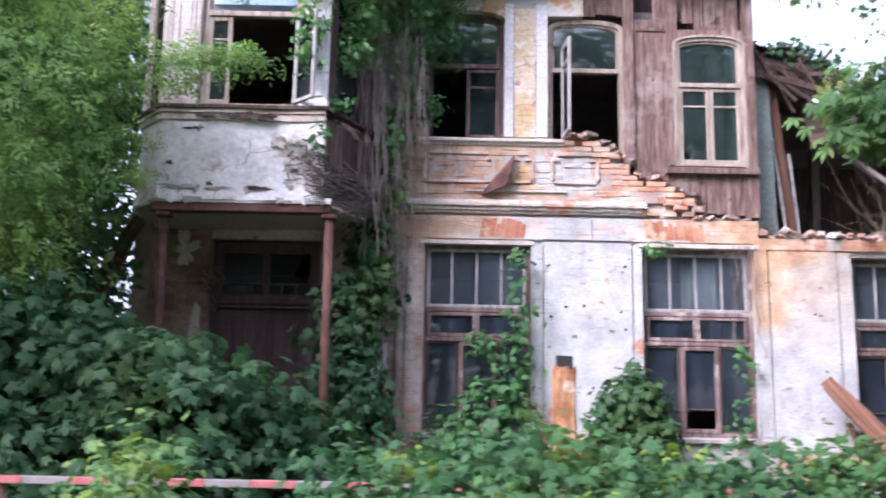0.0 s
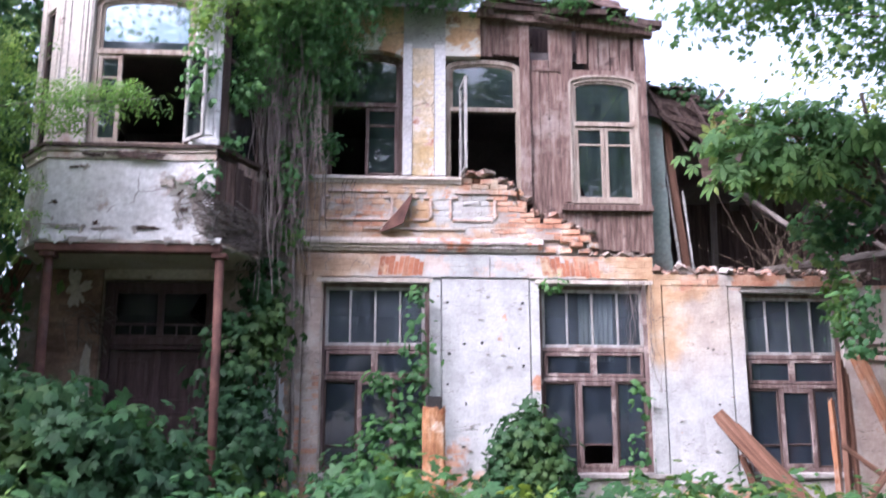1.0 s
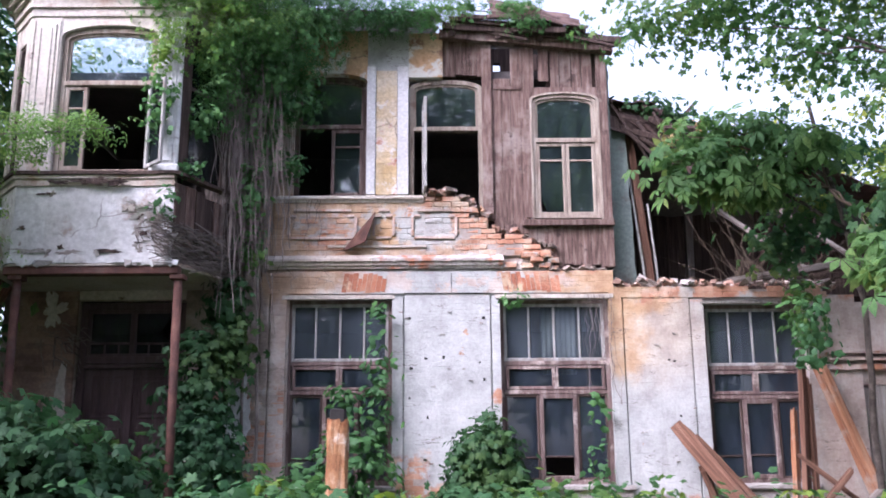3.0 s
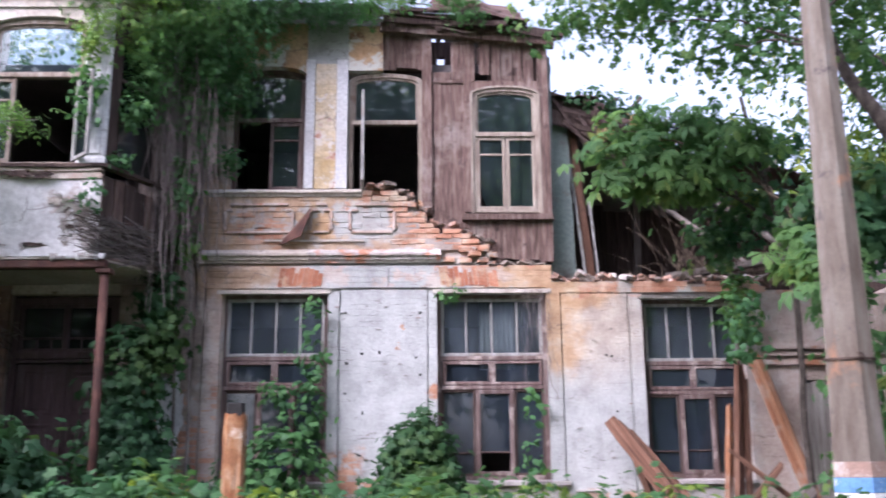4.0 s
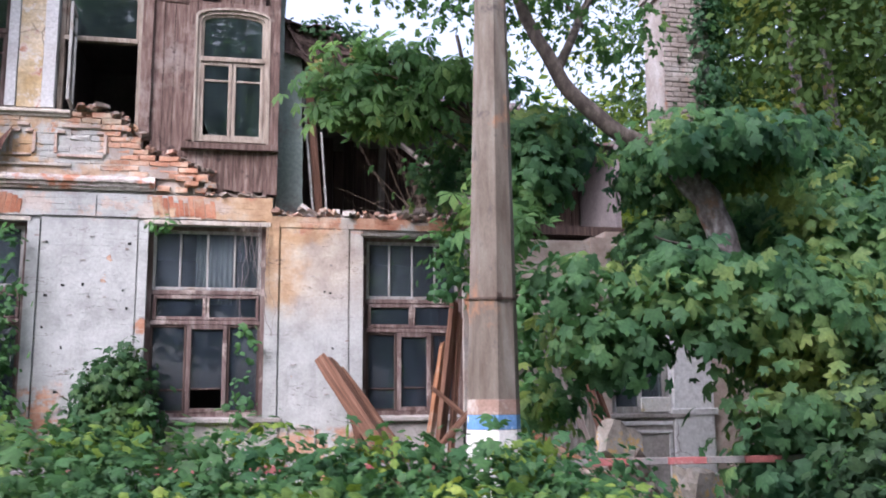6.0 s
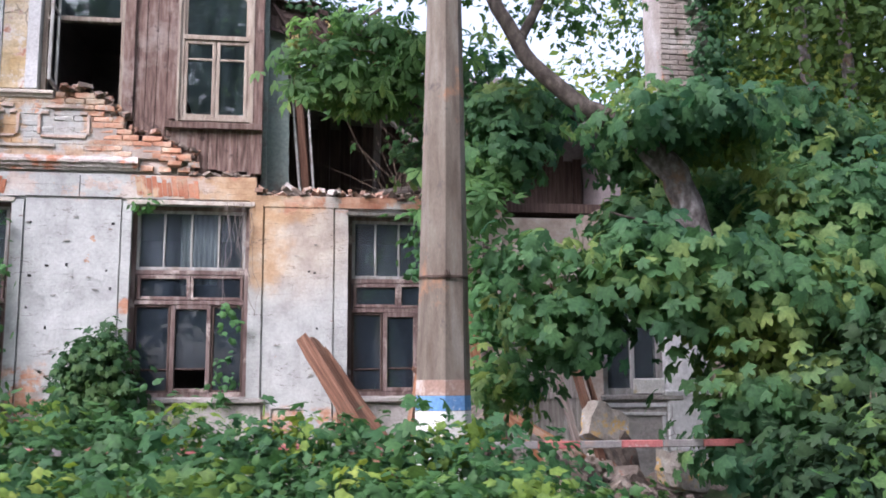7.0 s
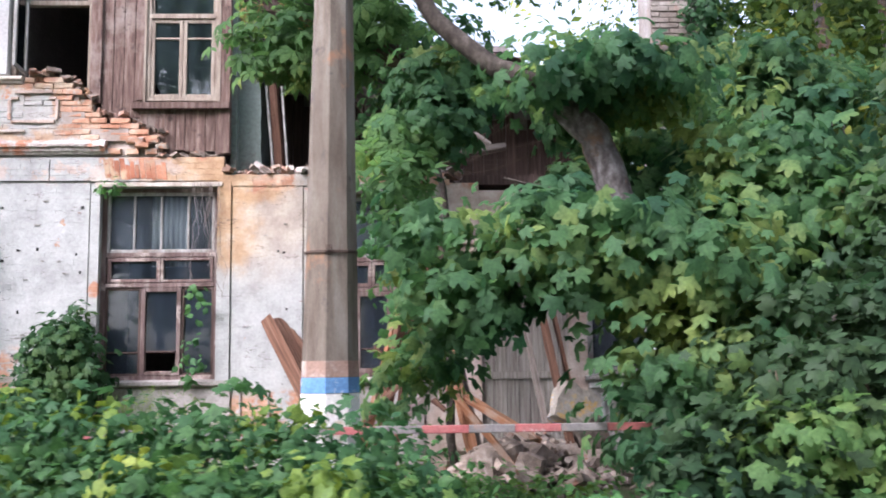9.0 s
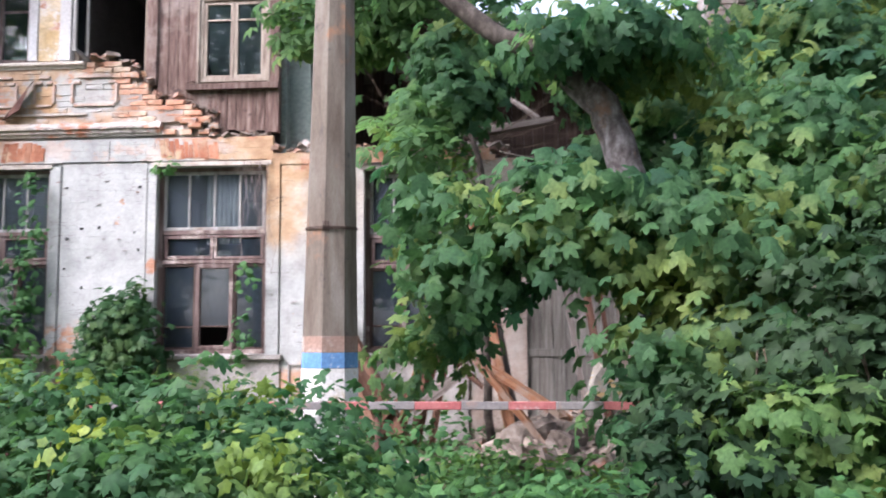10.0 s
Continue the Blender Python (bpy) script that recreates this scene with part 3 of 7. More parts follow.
tagged(place("ground", g, M_GROUND, smooth=True), "overgrown weedy soil in front of the ruined house", "ground", kind="structure")


# ---- front wall ----
def arch(x0, x1, z0, z1, rise, n=10):
    """The outline of an opening with a flat curved head, from its lower left corner round."""
    cx, hw = (x0 + x1) / 2, (x1 - x0) / 2
    return [(x0, z0), (x1, z0)] + [(cx + hw * math.cos(math.pi * i / n), z1 - rise + rise * math.sin(math.pi * i / n) ** 0.8) for i in range(n + 1)]


wall = thing("wall_front", (4, 13.1, 0), "two-storey brick facade with peeling limewash and a broken upper edge", "wall", kind="structure")
core = Geo()
Y0, Y1 = 12.972, 13.42
for x0, x1, z0, z1 in [(-4.35, -3.25, 0, 4.45), (-3.25, -1.72, 4.02, 4.45), (-1.72, -0.25, 0, 4.45), (-0.25, 1.25, 0, 1.38), (1.25, 2.79, 0, 4.45),
                       (2.79, 4.38, 0, 1.38), (4.38, 5.74, 0, 4.12), (5.74, 7.2, 0, 1.38), (7.2, 7.95, 0, 4.05), (9.15, 9.4, 0, 4.0), (9.4, 10.5, 0, 1.38), (10.5, 13.0, 0, 4.1),
                       (7.95, 9.15, 2.75, 3.95), (9.4, 10.5, 3.75, 4.1), (-0.25, 1.25, 4.03, 4.45), (2.79, 4.38, 4.02, 4.40), (5.74, 7.2, 3.93, 4.12),
                       (-4.35, 1.75, 4.45, 5.56), (1.75, 2.45, 4.45, 5.40), (2.45, 2.66, 4.45, 5.22), (2.66, 3.2, 4.45, 4.92), (3.2, 3.6, 4.45, 4.66),
                       (-4.35, -3.9, 5.56, 8.3), (-1.1, -0.25, 5.56, 8.25), (0.85, 1.48, 5.56, 8.25)]:
    core.box(x0, x1, Y0, Y1, z0, z1)
place("masonry_core", core, M_COATJOINT, wall)
for x0, x1, z1, top, rr in [(-0.25, 0.85, 7.54, 8.25, 0.14), (1.48, 2.0, 7.47, 8.2, 0.0)]:
    n = 10
    cx, hw = (x0 + x1) / 2, (x1 - x0) / 2
    poly = [(x0, top), (x0, z1 - rr)] + [(cx - hw * math.cos(math.pi * i / n), z1 - rr + rr * math.sin(math.pi * i / n)) for i in range(1, n)] + [(x1, z1 - rr), (x1, top)]
    g = Geo()
    g.prism(poly, 12.93, 13.42)
    place("arched_head", g, M_ORANGE, wall, "orange and white flaking plaster")

# bricks: course by course, in fields that end at the openings and mouldings
BL, BH, JT = 0.262, 0.082, 0.010
singles, joined, fill = [], {}, Geo()


def lay(x0, x1, z0, z1, y, depth=0.06, top=None, paint=None, skip=0.0, rough=0.003, far=False):
    bed = joined.setdefault(paint.name, (paint, Geo()))[1] if paint else fill
    if top is None:
        bed.box(x0 + 0.002, x1 - 0.002, y + (0.003 if paint else 0.0016), y + depth - 0.004, z0, z1)
    k = 0
    z = z0
    while z + 0.03 < z1:
        zt = min(z + BH, z1)
        x = x0 - (BL / 2 if k % 2 else 0)
        while x < x1 - 0.02:
            a, b = max(x, x0), min(x + BL, x1)
            x += BL
            if b - a < 0.03:
                continue
            mid, zm = (a + b) / 2, (z + zt) / 2
            if top is not None and zt > top(mid):
                continue
            if skip and random.random() < skip:
                continue
            if top is broken and zt > top(mid) - 0.10 and mid > 1.7:
                if random.random() < 0.25:
                    continue
                b -= random.choice((0, 0, 0.06, 0.12)) if b - a > 0.2 else 0
            ma = paint or M_COAT
            loose = paint is None and (zm > 4.64 or mid < -0.2)
            dy = random.uniform(-rough, rough) * (2.0 if loose else 0.6)
            jt = 0.006 if loose else 0.0025
            rec = (a + jt / 2, b - jt / 2, y + dy, y + depth, z + jt / 2, zt - jt / 2)
            if paint is None and 1.7 < mid < 4.5 and zm > 4.64 and not far:
                singles.append((rec, ma))
            else:
                joined.setdefault(ma.name, (ma, Geo()))[1].soft(*rec, c=0.007 if loose else 0.002, jit=0.0035 if loose else 0.0009)
        z += BH
        k += 1


def broken(x):
    """The broken upper edge of the brick storey wall."""
    pts = [(-9, 5.5), (1.6, 5.5), (1.75, 5.62), (2.1, 5.66), (2.3, 5.56), (2.45, 5.42), (2.66, 5.3), (2.7, 5.08), (3.2, 4.98), (3.35, 4.9), (3.6, 4.78), (3.75, 4.66), (9, 4.66)]
    for (a, za), (b, zb) in zip(pts, pts[1:]):
        if a <= x <= b:
            return za + (zb - za) * (x - a) / (b - a) + 0.05 * noise.noise(Vector((x * 7, 0, 0)))
    return 4.6


# ground storey piers: raised margins with a sunk field between them
lay(-1.72, -0.66, 0.3, 4.42, FRONT + 0.01)
lay(-0.64, -0.52, 1.0, 4.42, FRONT - 0.015)
lay(-0.50, -0.27, 1.0, 4.10, FRONT - 0.005)
lay(1.245, 1.40, 1.35, 4.05, FRONT - 0.005)
lay(1.42, 2.655, 0.5, 4.10, FRONT + 0.012, rough=0.0022)
lay(2.675, 2.80, 1.35, 4.05, FRONT - 0.005)
lay(4.375, 4.56, 0.95, 4.10, FRONT - 0.005)
lay(4.58, 5.535, 0.5, 4.02, FRONT + 0.012)
lay(5.555, 5.74, 0.95, 4.0, FRONT - 0.005)
lay(7.19, 7.95, 0.4, 4.05, FRONT + 0.01)
lay(9.15, 9.4, 0.4, 4.0, FRONT + 0.01)
lay(10.5, 13.0, 0.4, 4.1, FRONT + 0.01)
# frieze and the sunk panels of the storey band
lay(-0.64, 4.46, 4.10, 4.50, FRONT, top=lambda x: 4.48 + 0.03 * noise.noise(Vector((x * 8, 5, 0))))
lay(4.46, 7.55, 4.02, 4.30, FRONT, top=lambda x: 4.24 + 0.06 * noise.noise(Vector((x * 5, 2, 0))) - 0.02 * (x - 4.5), skip=0.04)
lay(-0.64, 4.42, 4.66, 5.72, FRONT + 0.004, top=broken, rough=0.006)
lay(-1.1, -0.62, 4.45, 8.2, FRONT + 0.02)
lay(-0.62, -0.27, 5.58, 7.6, FRONT - 0.005)
lay(0.985, 1.305, 5.60, 7.58, FRONT + 0.012, paint=M_YELLOW, rough=0.002)
lay(0.845, 0.98, 5.60, 7.64, FRONT - 0.012, paint=M_WHITE, rough=0.002)
lay(1.31, 1.475, 5.60, 7.64, FRONT - 0.012, paint=M_WHITE, rough=0.002)
# backing bricks that show where the facing has fallen
lay(1.75, 2.66, 4.95, 5.7, FRONT + 0.09, top=lambda x: broken(x) + 0.03, depth=0.1, far=True)

fill.box(-0.64, 4.46, FRONT + 0.006, FRONT + 0.056, 4.10, 4.43)
fill.box(-0.64, 1.72, FRONT + 0.0066, FRONT + 0.06, 4.66, 5.48)
fill.box(1.72, 2.55, FRONT + 0.0068, FRONT + 0.06, 4.66, 5.15)
fill.box(2.55, 3.15, FRONT + 0.0070, FRONT + 0.06, 4.66, 4.86)
fill.box(4.47, 7.5, FRONT + 0.008, FRONT + 0.056, 4.02, 4.14)
# red soldier courses bared over the first two windows
for x0, x1, lean in ((0.50, 1.13, 0.05), (2.86, 3.66, -0.04)):
    x = x0
    while x < x1:
        wd = random.uniform(0.062, 0.08)
        g = Geo()
        lo, hi = 4.11 + random.uniform(0, 0.03), 4.41 - random.choice((0, 0.01, 0.02, 0.05, 0.09))
        yy = FRONT - 0.007 + random.uniform(-0.004, 0.003)
        vs = [(x + (q * wd) + lean * (z - 4.1) / 0.3 + random.uniform(-0.004, 0.004), y, z + random.uniform(-0.006, 0.006)) for y in (yy, yy + 0.04) for z in (lo, hi) for q in (0.05, 0.95)]
        g.add(vs, [(0, 1, 3, 2), (4, 6, 7, 5), (0, 4, 5, 1), (2, 3, 7, 6), (0, 2, 6, 4), (1, 5, 7, 3)])
        place("soldier_brick", g, M_SOLDIER, wall)
        x += wd
# mouldings
def moulding(name, profile, x0, x1, ma, label="", jit=0.004, step=0.1):
    g = Geo()
    g.run(profile, x0, x1, step, jit)
    return place(name, g, ma, wall, label)


YF = FRONT
moulding("cornice", [(YF + 0.05, 4.47), (YF - 0.02, 4.47), (YF - 0.03, 4.50), (YF - 0.055, 4.51), (YF - 0.065, 4.55), (YF - 0.10, 4.565), (YF - 0.10, 4.60), (YF - 0.07, 4.625), (YF - 0.05, 4.66), (YF + 0.05, 4.67)], 0.95, 2.86, M_CORNICE, "dirty white plaster cornice with red brick showing", 0.007, 0.06)
moulding("cornice", [(YF + 0.05, 4.47), (YF - 0.02, 4.47), (YF - 0.03, 4.50), (YF - 0.055, 4.51), (YF - 0.065, 4.55), (YF - 0.10, 4.565), (YF - 0.10, 4.60), (YF - 0.07, 4.625), (YF - 0.05, 4.66), (YF + 0.05, 4.67)], -0.66, 0.946, M_CREAMPL, "stained cream plaster cornice")
for row, (z, out) in enumerate(((4.475, 0.02), (4.555, 0.075), (4.625, 0.05))):
    x = 2.87 + 0.13 * (row % 2)
    while x < 3.95 - 0.25 * (row == 2):
        if random.random() > 0.16 + 0.35 * (x > 3.55):
            o = out * (1 if x < 3.5 else random.uniform(0, 0.9))
            singles.append(((x, x + random.uniform(0.16, BL) - 0.01, YF - o + random.uniform(-0.008, 0.008), YF + 0.05, z, z + 0.072), M_COAT))
        x += BL
moulding("sill_band", [(YF + 0.05, 5.47), (YF - 0.02, 5.47), (YF - 0.03, 5.50), (YF - 0.07, 5.515), (YF - 0.07, 5.545), (YF - 0.02, 5.575), (YF + 0.15, 5.58)], -0.62, 1.70, M_CREAMPL)
moulding("panel_ledge", [(YF + 0.02, 4.785), (YF - 0.03, 4.785), (YF - 0.035, 4.815), (YF + 0.02, 4.825)], 0.3, 1.75, M_CREAMPL)
for x0, x1 in ((-0.3, 0.72), (0.95, 1.28), (1.52, 2.2)):
    g = Geo()
    for a, b, c, d in ((x0 + 0.09, x1 - 0.09, 5.33, 5.37), (x0, x0 + 0.04, 4.96, 5.24), (x1 - 0.04, x1, 4.96, 5.24), (x0 + 0.04, x0 + 0.13, 5.24, 5.28), (x1 - 0.13, x1 - 0.04, 5.24, 5.28), (x0 + 0.05, x1 - 0.05, 4.91, 4.95)):
        g.soft(a, b, YF - 0.03, YF + 0.02, c, d, 0.006, 0.005)
    place("panel_moulding", g, M_CREAM, wall)
for x0, x1, ma in ((-0.34, 1.28, M_CREAMPL), (2.74, 4.44, M_CREAMPL), (5.70, 7.2, M_GREYWOOD)):
    g = Geo()
    g.run([(YF + 0.04, 4.02), (YF - 0.025, 4.02), (YF - 0.03, 4.075), (YF + 0.04, 4.085)] if x1 < 5 else [(YF + 0.04, 3.925), (YF - 0.025, 3.925), (YF - 0.03, 3.965), (YF + 0.04, 3.975)], x0, x1, 0.1, 0.004)
    place("lintel_ledge", g, ma, wall)
for x0, x1 in ((-0.30, 1.30), (2.70, 4.62), (5.70, 7.2), (9.35, 10.55)):
    g = Geo()
    g.run([(13.2, 1.33), (YF - 0.05, 1.31), (YF - 0.09, 1.335), (YF - 0.09, 1.38), (13.2, 1.42)], x0, x1, 0.09, 0.006)
    place("stone_sill", g, M_PLINTH, wall)
    g = Geo()
    g.run([(13.0, 0.2), (YF - 0.02, 0.2), (YF - 0.02, 1.30), (13.0, 1.31)], x0 + 0.04, x1 - 0.04, 0.15, 0.008)
    place("apron", g, M_PLINTH, wall, "grey plaster apron crumbling below the sill")
# small sunk frame low on the right pier
g = Geo()
for a, b, c, d in ((4.70, 5.10, 1.24, 1.265), (4.70, 4.722, 0.8, 1.24), (5.08, 5.10, 0.8, 1.24)):
    g.soft(a, b, YF - 0.015, YF + 0.02, c, d, 0.004)
place("panel_moulding", g, M_PLINTH, wall)
# dark grooves beside the margins are the shadow gaps; small dark chips in the pier
for x, z in ((1.98, 3.17), (1.73, 3.16), (2.5, 3.1), (1.5, 3.74), (2.56, 3.74), (1.52, 3.02), (1.75, 2.33), (2.4, 2.33), (2.1, 2.05), (2.52, 1.95), (1.72, 1.75), (2.56, 2.85), (1.5, 2.6), (5.2, 3.12), (5.32, 2.33), (5.28, 3.1)):
    g = Geo()
    q, h = random.uniform(0.008, 0.026), random.uniform(0.008, 0.02)
    g.soft(x - q, x + q, YF - 0.003, YF + 0.03, z - h, z + h, 0.004, 0.007)
    place("iron_tie", g, M_BLACK, wall)
g = Geo()
g.soft(2.10, 2.108, YF - 0.004, YF + 0.02, 4.11, 4.40, 0.001, 0.002)
g.soft(1.42, 2.66, YF - 0.006, YF + 0.02, 4.098, 4.106, 0.001, 0.003)
place("joint_gap", g, M_BLACK, wall)
# torn tin flap that hangs over the storey band
g = Geo()
g.add([(0.51, YF - 0.02, 4.73), (1.00, YF - 0.03, 5.33), (0.98, YF - 0.16, 5.20), (0.86, YF - 0.20, 4.83), (0.60, YF - 0.10, 4.74)], [(0, 1, 2), (0, 2, 3), (0, 3, 4)])
tin = place("tin_flap", g, M_RUST, wall, "torn rusty tin flap")
tin.modifiers.new("thickness", "SOLIDIFY").thickness = 0.004

# ---- wooden upper wall where the facing is gone ----
WY = 13.0
timber = thing("wall_timber", (3.5, 13.05, 4.5), "upper wall of weathered red-brown vertical boards", "wall", kind="structure")


def board(x0, x1, z0, z1, y=WY, t=0.03, parent=timber, ma=M_BOARD, name="board", tilt=0.0):
    g = Geo()
    w = x1 - x0
    n = max(2, int((z1 - z0) / 0.35))
    dx = [random.uniform(-0.004, 0.004) for _ in range(n + 1)]
    y += random.uniform(-0.006, 0.006)
    prof = lambda i: [(x0 + 0.003 + dx[i], y + 0.004), (x0 + 0.008 + dx[i], y), (x1 - 0.008 + dx[i], y), (x1 - 0.003 + dx[i], y + 0.004), (x1 - 0.003 + dx[i], y + t), (x0 + 0.003 + dx[i], y + t)]
    vs, fs = [], []
    for i in range(n + 1):
        z = z0 + (z1 - z0) * i / n
        end = random.uniform(-0.012, 0.012) if i in (0, n) else 0
        vs += [(px_ + tilt * (z - z0), py_, z + end) for px_, py_ in prof(i)]
    for i in range(n):
        for k in range(6):
            k2 = (k + 1) % 6
            fs.append((i * 6 + k, i * 6 + k2, i * 6 + 6 + k2, i * 6 + 6 + k))
    fs += [(5, 4, 3, 2, 1, 0), tuple(n * 6 + k for k in range(6))]
    g.add(vs, fs)
    return place(name, g, ma, parent)


x = 2.745
while x < 3.27:
    wd = random.uniform(0.10, 0.17)
    board(x, min(x + wd, 3.27), 5.0, 7.30)
    x += wd
x = 2.66
while x < 4.44:
    wd = random.uniform(0.09, 0.15)
    if x > 3.25:
        board(x, min(x + wd, 4.44), 4.44 + 0.10 * random.random(), 5.16)
    x += wd
x = 1.98
while x < 2.6:
    wd = random.uniform(0.09, 0.13)
    board(x, min(x + wd, 2.6), 7.50 + 0.05 * random.random(), 8.12)
    x += wd
for x0, x1, z0, z1, dy in [(3.04, 3.22, 7.34, 7.98, -0.01), (3.23, 3.40, 7.32, 7.99, -0.03), (3.47, 3.63, 7.42, 7.98, -0.02), (3.66, 3.80, 7.30, 7.97, 0.0), (3.81, 3.98, 7.30, 7.96, 0.01),
                           (3.99, 4.13, 7.30, 7.95, 0.0), (4.14, 4.30, 7.30, 7.94, 0.0), (2.76, 3.04, 7.33, 7.48, 0.0)]:
    board(x0, x1, z0, z1, WY + dy)
board(2.59, 2.745, 5.22, 8.05, WY - 0.05, 0.06, name="corner_post")
board(4.36, 4.52, 4.5, 7.98, WY - 0.03, 0.12, name="corner_post")
board(3.22, 3.345, 5.25, 7.98, WY - 0.035, 0.04, name="corner_post")
g = Geo()
g.soft(2.745, 3.22, WY - 0.02, WY + 0.03, 7.29, 7.335, 0.006, 0.004)
place("batten", g, M_BOARD, timber)
g = Geo()
g.box(2.6, 4.5, 13.06, 13.16, 4.5, 5.2)
g.box(2.6, 3.3, 13.06, 13.16, 5.2, 7.3)
g.box(1.98, 2.6, 13.06, 13.16, 7.52, 8.1)
g.box(3.22, 4.5, 13.06, 13.16, 7.28, 7.36)
g.box(3.6, 4.5, 13.06, 13.12, 7.36, 7.95)
place("sheathing", g, M_DARKWOOD, timber)
spandrel = [(3.30, 7.32), (3.30, 7.0)] + [(3.85 - 0.53 * math.cos(math.pi * i / 12), 7.085 + 0.14 * math.sin(math.pi * i / 12) ** 0.9) for i in range(13)] + [(4.40, 7.0), (4.40, 7.32)]
g = Geo()
g.prism(spandrel, WY - 0.012, WY + 0.05)
place("window_head_board", g, M_BOARD, timber)
# eave: fascia boards one over the other, then loose sheets
for x0, x1, za, zb, y, h in [(1.95, 4.62, 8.10, 7.86, 12.86, 0.14), (2.0, 4.75, 8.22, 7.97, 12.78, 0.10), (2.1, 4.2, 8.32, 8.13, 12.74, 0.07)]:
    g = Geo()
    n = 12
    vs, fs = [], []
    for i in range(n + 1):
        x = x0 + (x1 - x0) * i / n
        z = za + (zb - za) * i / n + random.uniform(-0.01, 0.01)
        vs += [(x, y, z), (x, y + 0.16, z), (x, y + 0.16, z + h), (x, y, z + h + random.uniform(-0.008, 0.008))]
    for i in range(n):
        for k in range(4):
            k2 = (k + 1) % 4
            fs.append((i * 4 + k, i * 4 + k2, i * 4 + 4 + k2, i * 4 + 4 + k))
    fs += [(0, 1, 2, 3), tuple(n * 4 + k for k in (3, 2, 1, 0))]
    g.add(vs, fs)
    place("fascia_board", g, M_BOARD if y > 12.8 else M_DARKWOOD, timber)

# ---- roof ----
roof = thing("roof", (1.5, 14, 8.3), "collapsing roof of rusted sheets and dark rafters", "roof", kind="structure")


def sheet(corners, ma=M_ROOF, parent=roof, name="roof_sheet", n=8, bend=0.03, t=0.012):
    """A thin sheet between four corners, buckled, with a ragged edge."""
    a, b, c, d = [Vector(p) for p in corners]
    vs, fs = [], []
    nrm = (b - a).cross(d - a).normalized()
    seed = random.uniform(0, 50)
    for s in (0, 1):
        for j in range(n + 1):
            for i in range(n + 1):
                u, v = i / n, j / n
                if j in (0, n):
                    v += 0.05 * noise.noise(Vector((u * 9, seed, j)))
                if i in (0, n):
                    u += 0.05 * noise.noise(Vector((v * 9, seed, 7 + i)))
                p = a * (1 - u) * (1 - v) + b * u * (1 - v) + c * u * v + d * (1 - u) * v
                vs.append(p + nrm * (bend * noise.noise(Vector((u * 3, v * 3, seed))) + s * t))
    w, off = n + 1, (n + 1) ** 2
    for j in range(n):
        for i in range(n):
            q = (j * w + i, j * w + i + 1, (j + 1) * w + i + 1, (j + 1) * w + i)
            fs += [q, tuple(off + k for k in q[::-1])]
    for i in range(n):
        for q in ((i, i + 1), (n * w + i, n * w + i + 1), (i * w, (i + 1) * w), (i * w + n, (i + 1) * w + n)):
            fs.append((q[0], q[1], off + q[1], off + q[0]))
    g = Geo()
    g.add(vs, fs)
    return place(name, g, ma, parent)


sheet([(-4.5, 12.3, 8.35), (1.95, 12.6, 8.38), (1.9, 17, 10.2), (-4.5, 17, 10.2)])
sheet([(2.75, 12.64, 8.33), (4.2, 12.66, 8.14), (3.95, 13.0, 8.55), (2.7, 12.95, 8.84)], bend=0.12)
sheet([(1.9, 12.9, 8.62), (3.0, 12.9, 8.52), (3.0, 14.2, 9.2), (1.9, 14.2, 9.3)])
sheet([(3.0, 13.9, 8.75), (4.4, 13.9, 8.3), (4.4, 17, 8.9), (3.0, 17, 9.6)])
# dark sheet added for the attic's shade behind the gaps, small sky holes left
g = Geo()
g.box(1.98, 2.84, 13.9, 14.0, 7.68, 8.4), g.box(2.84, 2.96, 13.9, 14.0, 7.68, 7.96), g.box(2.84, 2.96, 13.9, 14.0, 8.14, 8.4), g.box(2.96, 3.42, 13.9, 14.0, 7.68, 8.4), g.box(3.42, 3.49, 13.9, 14.0, 7.68, 7.98), g.box(3.49, 4.5, 13.9, 14.0, 7.68, 8.3)
place("attic_board", g, M_DARKWOOD, roof)
for i in range(16):
    x, L = random.uniform(1.95, 4.1), random.uniform(0.3, 1.0)
    z = 8.36 - 0.09 * (x - 2) + random.uniform(-0.16, 0.10)
    g = Geo()
    g.soft(0, L, 0, 0.025, 0, random.uniform(0.03, 0.09), 0.005, 0.008)
    place("loose_slat", g, M_DARKWOOD if i % 5 else M_BOARD, roof, m=pose(x, 12.70 + random.uniform(-0.04, 0.2), z, random.uniform(-15, 15), random.uniform(-6, 16), random.uniform(-10, 10)))
for x in (2.15, 2.85, 3.5, 4.1):
    g = Geo()
    g.tube([(x, 12.8, 8.15 - 0.06 * (x - 2)), (x + 0.05, 17, 9.6)], 0.06, 4)
    place("rafter", g, M_DARKWOOD, roof)

# ---- rooms behind the front ----
rooms = thing("wall_inner", (1, 16.5, 0), "dark inner walls, floors and back wall of the house", "wall", kind="structure")
g = Geo()
g.box(-4.4, 13.0, 17.0, 17.2, 0, 4.2)
g.box(-4.4, 4.62, 17.0, 17.2, 4.2, 7.6)
for x in (-4.4, -1.3, 1.9, 5.1, 7.6, 12.9):
    g.box(x, x + 0.12, 13.42, 17.0, 0, 4.2)
for x in (-4.4, -0.9, 1.15):
    g.box(x, x + 0.12, 13.42, 17.0, 4.2, 7.5)
place("partition", g, M_INNER, rooms)
g = Geo()
g.box(-4.4, 13.0, 13.42, 17.0, 4.12, 4.26)
g.box(-4.4, 13.0, 13.42, 17.0, 0.5, 0.6)
place("storey_floor", g, M_DARKWOOD, rooms)
g = Geo()
g.box(-4.4, 4.6, 13.2, 17.0, 7.55, 7.68)
